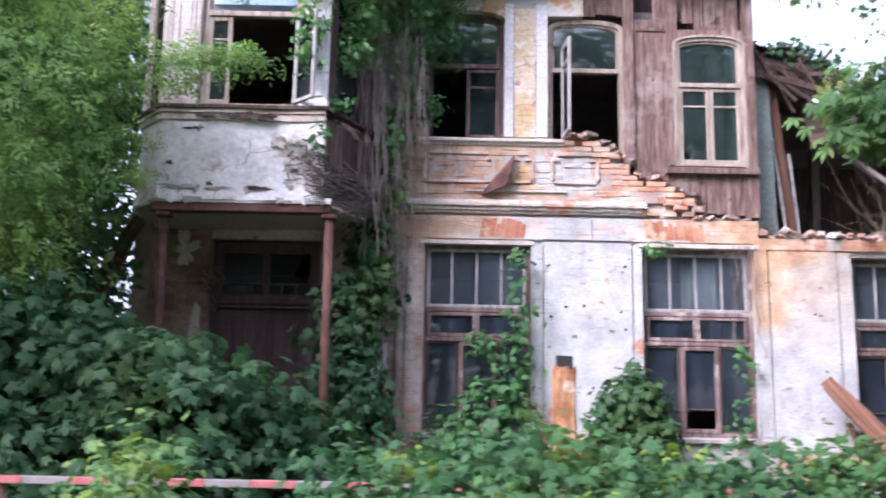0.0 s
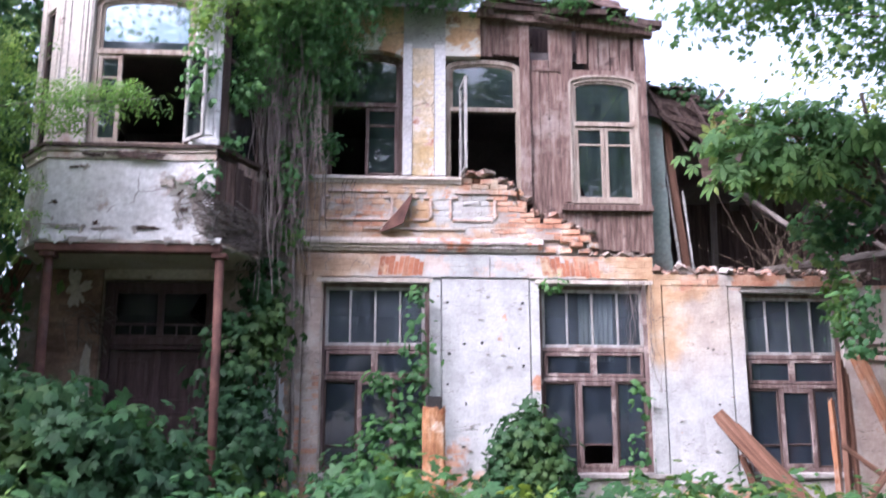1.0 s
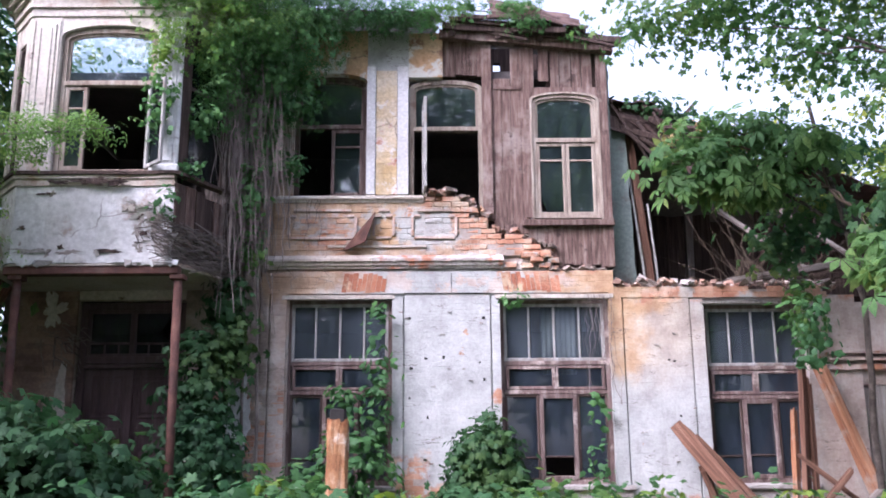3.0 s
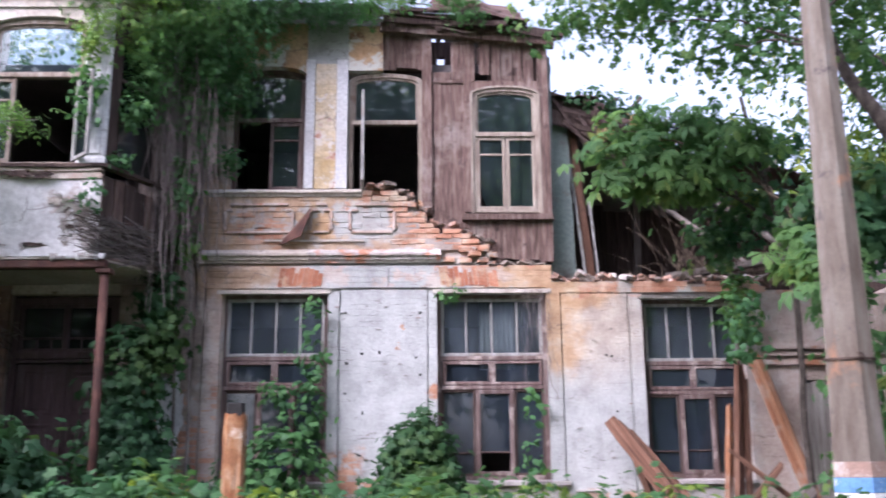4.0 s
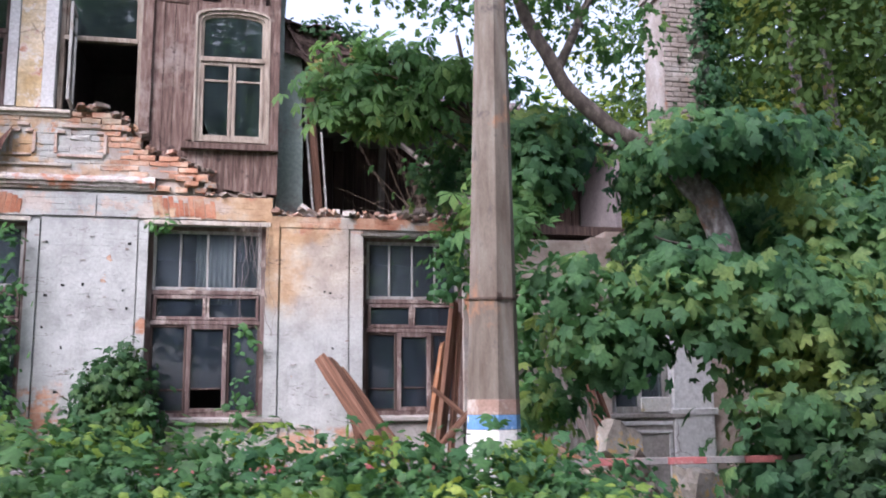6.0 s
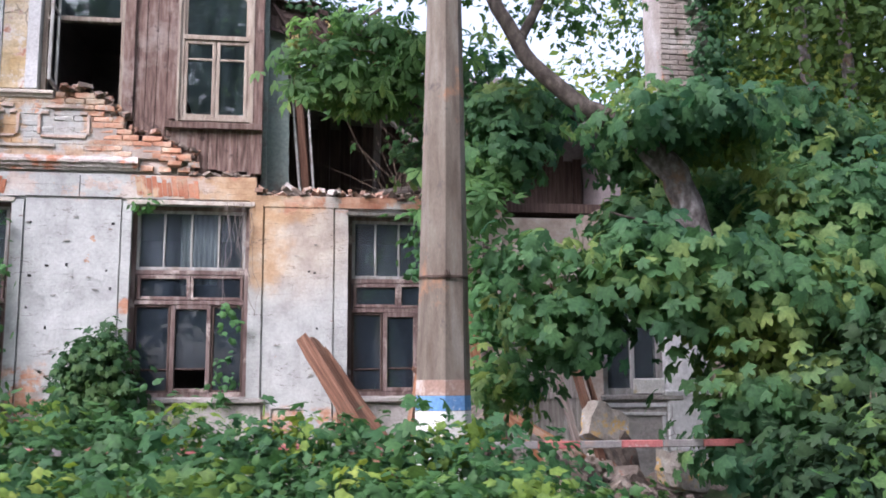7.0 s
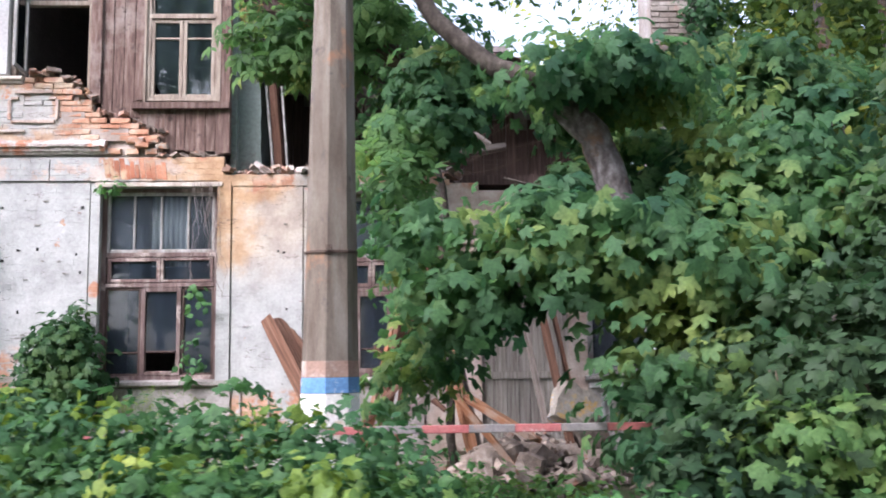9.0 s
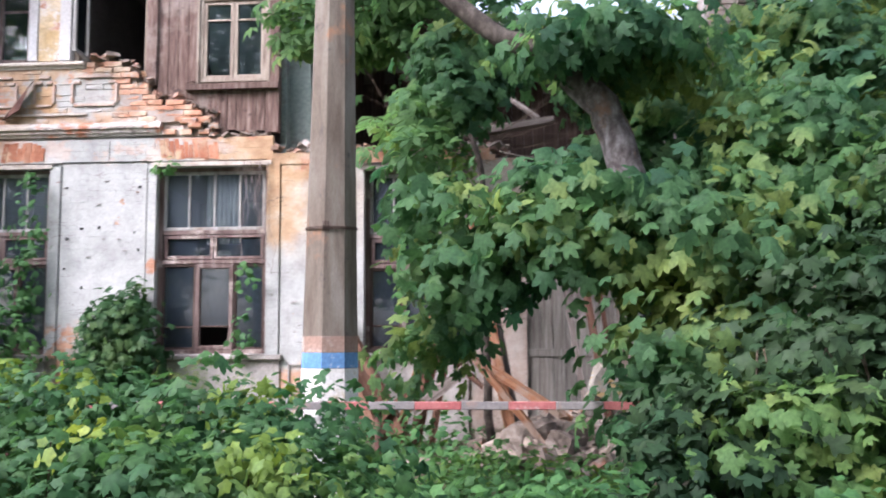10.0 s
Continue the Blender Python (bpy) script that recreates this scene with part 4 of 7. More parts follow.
tagged(place("ceiling", g, M_INNER), "dark boarded ceiling of the upper rooms", "ceiling", kind="structure")
g = Geo()
g.box(4.50, 4.58, 13.16, 17.0, 4.2, 7.8)
tagged(place("wall_side", g, M_GREENWALL), "faded green plaster side wall of the upper storey", "wall", kind="structure")

# ---- windows ----
def bar(g, x0, x1, z0, z1, y, d=0.05, c=0.006):
    g.soft(x0, x1, y, y + d, z0, z1, c, 0.0015)


def ring(g, x0, x1, z0, z1, w, y, d=0.05):
    bar(g, x0, x0 + w, z0, z1, y, d), bar(g, x1 - w, x1, z0, z1, y, d)
    bar(g, x0 + w, x1 - w, z0, z0 + w, y + 0.002, d), bar(g, x0 + w, x1 - w, z1 - w, z1, y + 0.002, d)


def pane(parent, x0, x1, z0, z1, y, ma=G_DUSTY, poly=None):
    g = Geo()
    g.prism(poly or [(x0, z0), (x1, z0), (x1, z1), (x0, z1)], y, y + 0.004)
    ob = place("pane", g, ma, parent)
    ob.visible_shadow = False
    return ob


def shop_window(name, x0, x1, z1, label, hole=False, upper=M_GREYFRAME, z0=1.42):
    """A tall ground-floor window: four panes on top, two low ones, then three lights down to the sill."""
    y = 13.06
    w = thing(name, ((x0 + x1) / 2, y, z0), label, "window", kind="structure")
    g = Geo()
    ring(g, x0 - 0.02, x1 + 0.02, z0 - 0.03, z1 + 0.03, 0.075, y, 0.09)
    place("window_frame", g, M_REDFRAME, w)
    a, b = x0 + 0.055, x1 - 0.055
    zt, zm, zl = z1 - 0.88, z1 - 1.30, z0 + 0.04
    g = Geo()
    bar(g, a, b, zt - 0.06, zt, y + 0.005, 0.07)
    bar(g, a, b, zm - 0.055, zm, y - 0.01, 0.08)
    place("transom", g, M_REDFRAME, w)
    g = Geo()
    ring(g, a, b, zt, z1 - 0.045, 0.045, y + 0.012, 0.05)
    place("top_light_frame", g, upper, w)
    q = (b - a) / 4
    for i in range(1, 4):
        g = Geo()
        bar(g, a + q * i - 0.015, a + q * i + 0.015, zt + 0.045, z1 - 0.09, y + 0.015, 0.04)
        place("glazing_bar", g, upper, w)
    for i in range(4):
        pane(w, a + q * i + 0.01, a + q * i + q - 0.01, zt + 0.03, z1 - 0.07, y + 0.03 + 0.002 * (i % 2))
    mid = (a + b) / 2
    g = Geo()
    ring(g, a + 0.02, mid, zm + 0.01, zt - 0.07, 0.05, y, 0.06)
    ring(g, mid + 0.004, b - 0.02, zm + 0.01, zt - 0.07, 0.04, y + 0.01, 0.06)
    place("middle_light_frame", g, M_REDFRAME, w)
    pane(w, a + 0.05, mid - 0.03, zm + 0.04, zt - 0.1, y + 0.035, G_LOWER)
    pane(w, mid + 0.04, b - 0.05, zm + 0.04, zt - 0.1, y + 0.037, G_LOWER)
    c0, c1 = a + (b - a) * 0.335, a + (b - a) * 0.70
    g = Geo()
    ring(g, c0, c1, zl, zm - 0.06, 0.06, y - 0.012, 0.07)
    place("casement", g, M_REDFRAME, w, "red-brown casement with flaking paint")
    g = Geo()
    ring(g, a, c0 - 0.004, zl, zm - 0.058, 0.035, y + 0.01, 0.05)
    ring(g, c1 + 0.004, b, zl, zm - 0.058, 0.035, y + 0.01, 0.05)
    bar(g, a + 0.035, c0 - 0.035, zl + 0.30, zl + 0.325, y + 0.015, 0.03)
    bar(g, c0 + 0.07, c1 - 0.07, zl + 0.31, zl + 0.335, y + 0.005, 0.03)
    place("side_light_frame", g, M_DARKWOOD, w)
    pane(w, a + 0.02, c0 - 0.02, zl + 0.02, zm - 0.07, y + 0.036, G_LOWER)
    pane(w, c1 + 0.02, b - 0.02, zl + 0.02, zm - 0.07, y + 0.034, G_LOWER)
    pane(w, c0 + 0.06, c1 - 0.06, zl + (0.33 if hole else 0.05), zm - 0.12, y + 0.02, G_LOWER)
    return w


shop_window("window_1", -0.27, 1.24, 4.02, "tall dusty ground-floor window, half hidden by climbing leaves")
shop_window("window_2", 2.80, 4.375, 4.01, "tall dusty ground-floor window with one lower pane broken out", True)
shop_window("window_3", 5.745, 7.19, 3.92, "tall dusty ground-floor window behind leaning broken timbers")


def arched_window(name, x0, x1, z0, z1, zt, y, label, frame, casing=None, left=True, right=True, bits=True, gl=G_CLEAR):
    """An upper window under a flat arch: one big light on top, two casements below a transom."""
    w = thing(name, ((x0 + x1) / 2, y, z0), label, "window", kind="structure")
    rise, n = 0.13, 12
    cx, hw = (x0 + x1) / 2, (x1 - x0) / 2

    def head(off, k):
        u = math.pi * k / n
        return cx - (hw - off) * math.cos(u), z1 - rise - off * 0.6 + (rise - off * 0.4) * math.sin(u) ** 0.9

    def hoop(g, o0, o1, y0, y1, foot):
        pts0 = [(x0 + o0, foot)] + [head(o0, k) for k in range(n + 1)] + [(x1 - o0, foot)]
        pts1 = [(x0 + o1, foot)] + [head(o1, k) for k in range(n + 1)] + [(x1 - o1, foot)]
        m = len(pts0)
        vs = [(a, y0, b) for a, b in pts0] + [(a, y0, b) for a, b in pts1] + [(a, y1, b) for a, b in pts0] + [(a, y1, b) for a, b in pts1]
        fs = []
        for i in range(m - 1):
            fs += [(i, i + 1, m + i + 1, m + i), (2 * m + i + 1, 2 * m + i, 3 * m + i, 3 * m + i + 1), (i + 1, i, 2 * m + i, 2 * m + i + 1), (m + i, m + i + 1, 3 * m + i + 1, 3 * m + i)]
        fs += [(0, m, 3 * m, 2 * m), (m - 1, 3 * m - 1, 4 * m - 1, 2 * m - 1)]
        g.add(vs, fs)

    g = Geo()
    hoop(g, 0.0, 0.065, y, y + 0.10, z0)
    bar(g, x0 + 0.065, x1 - 0.065, z0, z0 + 0.05, y + 0.003, 0.1)
    place("window_frame", g, frame, w)
    if casing:
        g = Geo()
        hoop(g, -0.02, 0.012, y - 0.03, y + 0.02, z0 - 0.04)
        place("casing", g, casing, w)
        g = Geo()
        bar(g, x0 - 0.16, x1 + 0.16, z0 - 0.13, z0 - 0.04, y - 0.09, 0.14)
        place("window_sill", g, M_BOARD, w)
    g = Geo()
    bar(g, x0 + 0.06, x1 - 0.06, zt - 0.035, zt + 0.035, y - 0.015, 0.09)
    place("transom", g, frame, w)
    g = Geo()
    hoop(g, 0.068, 0.10, y + 0.03, y + 0.07, zt + 0.035)
    place("top_light_frame", g, frame, w)
    pts = [(x0 + 0.085, zt + 0.03)] + [(x1 - 0.085, zt + 0.03)] + [head(0.085, k) for k in range(n, -1, -1)]
    pane(w, 0, 0, 0, 0, y + 0.05, gl, pts)
    if left:
        g = Geo()
        ring(g, x0 + 0.068, cx - 0.004, z0 + 0.05, zt - 0.04, 0.05, y + 0.012, 0.05)
        bar(g, x0 + 0.118, cx - 0.054, zt - 0.33, zt - 0.30, y + 0.02, 0.03)
        place("casement", g, frame, w)
        pane(w, x0 + 0.10, cx - 0.04, zt - 0.31, zt - 0.08, y + 0.036, gl)
        if bits:
            pane(w, 0, 0, 0, 0, y + 0.036, gl, [(x0 + 0.22, z0 + 0.08), (cx - 0.04, z0 + 0.08), (cx - 0.04, zt - 0.32), (x0 + 0.10, zt - 0.32), (x0 + 0.10, z0 + 0.34)])
    if right:
        g = Geo()
        ring(g, cx + 0.004, x1 - 0.068, z0 + 0.05, zt - 0.04, 0.05, y + 0.010, 0.05)
        bar(g, cx + 0.054, x1 - 0.118, zt - 0.33, zt - 0.30, y + 0.02, 0.03)
        place("casement", g, frame, w)
        pane(w, cx + 0.04, x1 - 0.10, z0 + 0.08, zt - 0.08, y + 0.034, gl)
    return w


def swung(w, hinge, width, z0, z1, y, angle, frame, gl=G_CLEAR, label="casement standing open"):
    """A casement swung outward about its hinge."""
    g = Geo()
    ring(g, 0, width, 0, z1 - z0, 0.05, -0.02, 0.04)
    bar(g, 0.05, width - 0.05, z1 - z0 - 0.32, z1 - z0 - 0.29, -0.015, 0.03)
    m = Matrix.Translation((hinge, y, z0)) @ Matrix.Rotation(radians(angle), 4, "Z")
    c = place("open_casement", g, frame, w, label, m=m)
    g = Geo()
    g.box(0.04, width - 0.04, -0.002, 0.002, 0.04, z1 - z0 - 0.04)
    p = place("pane", g, gl, c, m=m)
    p.matrix_parent_inverse = (HOME[c.name]).inverted()
    p.visible_shadow = False


w4 = arched_window("window_4", -0.25, 0.85, 5.58, 7.54, 6.72, 13.08, "arched upper window, one casement gone, overhung by creeper", M_REDFRAME, left=False)
w5 = arched_window("window_5", 1.49, 2.60, 5.36, 7.46, 6.66, 13.02, "arched upper window with its lower half open to a dark room", M_PALEFRAME, left=False, right=False)
swung(w5, 1.70, 0.50, 5.60, 6.98, 13.0, -86, M_GREYFRAME)
w6 = arched_window("window_6", 3.34, 4.36, 5.24, 7.22, 6.46, 12.99, "arched window with pale bare frame in the boarded wall", M_PALEFRAME, M_PALEFRAME)

# ---- bay over the entrance ----
bay = thing("bay_window", (-2.5, 11.9, 4.2), "projecting bay with peeling white plaster, carried over the entrance", "bay window", kind="structure")
BX0, BX1, BY = -3.55, -1.50, 11.23
plan = [(-4.12, 12.95), (-3.98, 11.75), (BX0, BY), (BX1, BY), (-0.98, 12.3), (-0.95, 12.95)]


def skirt(offs, z0, z1, ma, name, label="", chip=0.0, seg=16, sides=(0, 5)):
    """A band round the bay, standing out by offs, with an uneven face."""
    g = Geo()
    pts = []
    for (xa, ya), (xb, yb) in list(zip(plan, plan[1:]))[sides[0]:sides[1]]:
        d = Vector((xb - xa, yb - ya, 0)).normalized()
        nrm = Vector((d.y, -d.x, 0))
        for i in range(seg):
            u = i / (seg - 1)
            pts.append((xa + (xb - xa) * u + nrm.x * offs, ya + (yb - ya) * u + nrm.y * offs, nrm))
    k = 8
    vs, fs = [], []
    for j in range(k + 1):
        z = z0 + (z1 - z0) * j / k
        for x, y, nr in pts:
            q = chip * max(0, noise.noise(Vector((x * 2.3, y * 2.3, z * 2.3))))
            vs.append((x - nr.x * q, y - nr.y * q, z))
    m = len(pts)
    inner = len(vs)
    for j in (0, k):
        z = z0 + (z1 - z0) * j / k
        vs += [(x - nr.x * 0.12, y - nr.y * 0.12, z) for x, y, nr in pts]
    for j in range(k):
        fs += [(j * m + i, j * m + i + 1, (j + 1) * m + i + 1, (j + 1) * m + i) for i in range(m - 1)]
    fs += [(i + 1, i, inner + i, inner + i + 1) for i in range(m - 1)]
    fs += [(k * m + i, k * m + i + 1, inner + m + i + 1, inner + m + i) for i in range(m - 1)]
    fs += [(inner + i, inner + i + 1, inner + m + i + 1, inner + m + i)[::-1] for i in range(m - 1)]
    g.add(vs, fs)
    return place(name, g, ma, bay, label)


skirt(0.0, 4.30, 5.22, M_PLASTER, "parapet", "white plaster parapet with grey peeled patches", 0.06, sides=(0, 3))
skirt(-0.03, 4.30, 5.22, M_DARKWOOD, "stripped_flank", "dark boards where the plaster is gone", 0.02, sides=(3, 5))
skirt(0.03, 4.20, 4.295, M_PLASTER, "lower_moulding", chip=0.07, sides=(0, 3))
skirt(0.025, 5.225, 5.31, M_CREAMPL, "moulding", chip=0.05, sides=(0, 3))
skirt(0.05, 5.315, 5.36, M_CREAMPL, "moulding", chip=0.06, sides=(0, 3))
skirt(0.08, 5.365, 5.41, M_DARKWOOD, "bay_sill", "rotten dark sill board", 0.05)
skirt(0.02, 7.62, 7.73, M_CREAMPL, "entablature")
for k, (o, z0, z1) in enumerate(((0.06, 7.735, 7.79), (0.03, 7.795, 7.90), (0.09, 7.905, 7.97), (0.16, 7.975, 8.06), (0.25, 8.065, 8.17), (0.34, 8.175, 8.35))):
    skirt(o, z0, z1, M_CREAMPL, "bay_cornice", chip=0.02)
g = Geo()
g.add([(x, y, 4.17) for x, y in plan] + [(x, y, 4.195) for x, y in plan], [(0, 1, 2, 3, 4, 5), (11, 10, 9, 8, 7, 6)] + [(i, (i + 1) % 6, (i + 1) % 6 + 6, i + 6) for i in range(6)])
place("soffit", g, M_CREAMPL, bay)
g = Geo()
g.add([(x, y, 8.36) for x, y in plan] + [(-2.5, 12.9, 9.0)], [(i, i + 1, 6) for i in range(5)] + [(5, 0, 6)])
place("bay_roof", g, M_ROOF, bay)
g = Geo()
g.soft(-3.62, -1.40, 11.24, 11.40, 4.06, 4.165, 0.01)
place("beam", g, M_RUST, bay, "rusty beam under the bay")


def pilaster(x0, x1, z0, z1, y, ma):
    g = Geo()
    g.soft(x0, x1, y, y + 0.16, z0, z1, 0.008)
    g.soft(x0 + 0.07, x1 - 0.07, y - 0.02, y + 0.05, z0 + 0.14, z1 - 0.12, 0.008)
    g.soft(x0 - 0.015, x1 + 0.015, y - 0.03, y + 0.05, z0, z0 + 0.09, 0.01)
    for u in (0.02, x1 - x0 - 0.045):
        g.soft(x0 + u, x0 + u + 0.025, y - 0.014, y + 0.03, z0 + 0.1, z1 - 0.06, 0.005, 0.003)
    for u in (0.12, x1 - x0 - 0.14):
        g.soft(x0 + u, x0 + u + 0.02, y - 0.034, y + 0.01, z0 + 0.2, z1 - 0.18, 0.005, 0.003)
    place("pilaster", g, ma, bay)


pilaster(-3.55, -3.14, 5.415, 7.62, BY, M_CREAMPL)
pilaster(-1.84, -1.49, 5.415, 7.62, BY, M_PLASTER)
g = Geo()
n = 12
x0, x1, z1, rr = -3.14, -1.84, 7.50, 0.16
poly = [(x0, 7.62), (x0, z1 - rr)] + [((x0 + x1) / 2 - (x1 - x0) / 2 * math.cos(math.pi * i / n), z1 - rr + rr * math.sin(math.pi * i / n)) for i in range(1, n)] + [(x1, z1 - rr), (x1, 7.62)]
g.prism(poly, BY + 0.01, BY + 0.16)
place("arched_head", g, M_CREAMPL, bay)
w7 = arched_window("window_7", -3.13, -1.85, 5.42, 7.48, 6.68, 11.30, "arched bay window with one casement swung open", M_PALEFRAME, left=False, right=False, gl=G_LOWER)
g = Geo()
ring(g, -3.06, -2.76, 5.47, 6.64, 0.055, 11.31, 0.05)
bar(g, -3.0, -2.82, 6.32, 6.35, 11.32, 0.03)
place("casement", g, M_PALEFRAME, w7)
pane(w7, -3.02, -2.80, 5.50, 6.62, 11.335, G_CLEAR)
swung(w7, -1.93, 0.42, 5.47, 6.64, 11.29, -125 + 180 - 100, M_GREYFRAME)
# side lights of the bay
for (xa, ya), (xb, yb), ma in (((-3.98, 11.75), (-3.57, 11.25), M_CREAMPL), ((-1.48, 11.26), (-1.0, 12.28), M_DARKWOOD)):
    d = Vector((xb - xa, yb - ya, 0))
    L = d.length
    m = Matrix.Translation((xa, ya, 5.415)) @ Matrix.Rotation(math.atan2(d.y, d.x), 4, "Z")
    g = Geo()
    g.soft(0, 0.16, 0, 0.14, 0, 2.2, 0.008), g.soft(L - 0.16, L, 0, 0.14, 0, 2.2, 0.008)
    g.soft(0.16, L - 0.16, 0.01, 0.12, 1.9, 2.2, 0.008)
    place("side_light_post", g, ma, bay, m=m)
    g = Geo()
    ring(g, 0.16, L - 0.16, 0, 1.9, 0.05, 0.03, 0.06)
    bar(g, 0.2, L - 0.2, 1.24, 1.29, 0.035, 0.05)
    place("side_light_frame", g, M_DARKWOOD, bay, m=m)
    g = Geo()
    g.box(0.19, L - 0.19, 0.06, 0.064, 0.03, 1.87)
    place("pane", g, G_CLEAR, bay, m=m).visible_shadow = False
# flank boards, peeled patches with lath and straw, torn lower edge
for i in range(6):
    u = (i + 0.5) / 6
    xa, ya = -1.5 + 0.52 * u, 11.23 + 1.07 * u
    m = Matrix.Translation((xa, ya, 4.42 + random.uniform(-0.03, 0.05))) @ Matrix.Rotation(math.atan2(1.07, 0.52), 4, "Z")
    g = Geo()
    g.soft(-0.09, 0.09, -0.025 + random.uniform(-0.01, 0.01), 0.02, 0, 0.80 + random.uniform(-0.06, 0.04), 0.006, 0.006)
    if i != 3:
        place("flank_board", g, M_BOARD if i in (1, 4) else M_DARKWOOD, bay, m=m)


def patch(name, cx, cz, rx, rz, y, ma, parent, lump=0.35, t=0.02, n=72, label=""):
    """A ragged scab lying on the face."""
    sd = random.uniform(0, 40)
    poly = []
    for i in range(n):
        u = 2 * math.pi * i / n
        r = 1 + lump * noise.noise(Vector((math.cos(u) * 1.6, math.sin(u) * 1.6, sd))) * 1.6 + lump * 0.7 * noise.noise(Vector((math.cos(u) * 5, math.sin(u) * 5, sd))) + lump * 0.5 * noise.noise(Vector((math.cos(u) * 14, math.sin(u) * 14, sd)))
        poly.append((cx + rx * r * math.cos(u), cz + rz * r * math.sin(u)))
    g = Geo()
    g.prism(poly, y, y + t)
    return place(name, g, ma, parent, label)


for cx, cz, rx, rz, dy, ma in ((-1.88, 4.86, 0.11, 0.09, 0.004, M_PLINTH), (-1.74, 4.70, 0.10, 0.13, 0.006, M_MORTAR), (-1.63, 4.50, 0.09, 0.16, 0.008, M_PLINTH), (-2.08, 4.93, 0.07, 0.05, 0.007, M_CREAMPL), (-1.95, 4.62, 0.05, 0.09, 0.005, M_MORTAR),
                               (-3.3, 4.37, 0.15, 0.03, 0.005, M_PLINTH), (-2.75, 4.34, 0.12, 0.02, 0.006, M_MORTAR), (-2.3, 4.36, 0.14, 0.02, 0.005, M_DARKWOOD), (-2.55, 5.27, 0.20, 0.04, 0.06, M_DARKWOOD), (-2.2, 5.25, 0.09, 0.03, 0.06, M_DARKWOOD), (-3.0, 5.26, 0.12, 0.02, 0.058, M_DARKWOOD)):
    patch("peeled_patch", cx, cz, rx, rz, BY - dy, ma, bay, 0.85, n=110)
for i in range(27):
    cx, cz = (random.gauss(-1.82, 0.14), random.gauss(4.68, 0.17)) if i < 20 else (random.uniform(-3.5, -1.6), random.choice((4.33, 4.36, 5.12, random.uniform(4.4, 5.1))))
    patch("chip", min(cx, -1.54), cz, random.uniform(0.012, 0.05), random.uniform(0.008, 0.035), BY - 0.009, random.choice((M_DARKWOOD, M_PLINTH, M_MORTAR)), bay, 0.9, n=40)
for i in range(34):
    g = Geo()
    x, z = random.uniform(-2.0, -1.62), random.uniform(4.42, 4.98)
    L, a = random.uniform(0.05, 0.22), random.uniform(-1.2, 0.3)
    g.tube([(x, BY - 0.012, z), (x + L * math.cos(a) * 0.5, BY - 0.02, z + L * math.sin(a) * 0.5), (x + L * math.cos(a), BY - 0.012, z + L * math.sin(a))], 0.0045, 4)
    place("lath", g, M_VINE if i % 3 else M_DARKWOOD, bay)
for i in range(12):
    x = random.choice((random.uniform(-3.6, -3.0), random.uniform(-2.1, -1.5)))
    g = Geo()
    w = random.uniform(0.06, 0.3)
    g.prism([(x, 4.24), (x + w, 4.23), (x + w * 0.85, 4.185 - random.uniform(0, 0.03)), (x + w * 0.5, 4.175), (x + w * 0.3, 4.16 + random.uniform(-0.03, 0.02))], BY - 0.035 + random.uniform(-0.01, 0.02), BY - 0.01)
    place("torn_edge", g, M_PLASTER if i % 2 else M_PLINTH, bay)
straw = Geo()
for i in range(330):
    u = random.random()
    c = Vector((-1.62 + 0.62 * u, 11.16 + 1.1 * u, random.uniform(4.20, 4.72)))
    d = Vector((0.42, 0.9, random.gauss(0, 0.25))).normalized() * random.uniform(0.15, 0.4)
    q = Vector((0.9, -0.42, 0)) * random.uniform(0.02, 0.15)
    straw.tube([c - d + q * 0.5, c + q, c + d + q * 0.4], random.uniform(0.003, 0.007), 4)
tagged(place("straw_lathing", straw, M_VINE, bay, "matted grey straw and lath hanging from the flank"), kind="stuff")

# ---- entrance ----
door = thing("door_1", (-2.5, 13.0, 0.45), "double panelled entrance door, purple-brown, with a glazed light above", "door", kind="structure")
g = Geo()
ring(g, -3.24, -1.72, 0.4, 4.0, 0.10, 13.0, 0.12)
bar(g, -3.14, -1.82, 3.12, 3.22, 12.97, 0.14), bar(g, -3.14, -1.82, 3.06, 3.11, 12.98, 0.1)
place("door_frame", g, M_DOOR, door)
g = Geo()
ring(g, -3.14, -1.82, 3.22, 3.9, 0.05, 13.03, 0.06)
bar(g, -2.53, -2.44, 3.27, 3.85, 13.02, 0.07)
bar(g, -3.09, -1.87, 3.40, 3.43, 13.035, 0.04)
for x in (-2.9, -2.7, -2.27, -2.07):
    bar(g, x, x + 0.02, 3.27, 3.40, 13.036, 0.04)
place("top_light", g, M_DOOR, door)
pane(door, -3.1, -2.5, 3.25, 3.88, 13.06, G_DIM)
pane(door, 0, 0, 0, 0, 13.062, G_DIM, [(-2.47, 3.25), (-1.86, 3.25), (-1.86, 3.36), (-2.1, 3.55), (-1.95, 3.86), (-2.47, 3.86)])
for a, b in ((-3.135, -2.49), (-2.48, -1.825)):
    g = Geo()
    g.soft(a, b, 13.05, 13.09, 0.5, 3.05, 0.006)
    for z0, z1 in ((2.35, 2.95), (1.45, 2.22), (0.62, 1.32)):
        ring(g, a + 0.10, b - 0.10, z0, z1, 0.035, 13.032, 0.03)
        g.soft(a + 0.17, b - 0.17, 13.04, 13.06, z0 + 0.07, z1 - 0.07, 0.008)
    leaf = place("door_leaf", g, M_DOOR, door)
g = Geo()
bar(g, -2.53, -2.44, 0.5, 3.05, 13.02, 0.04)
place("cover_strip", g, M_DOOR, door)
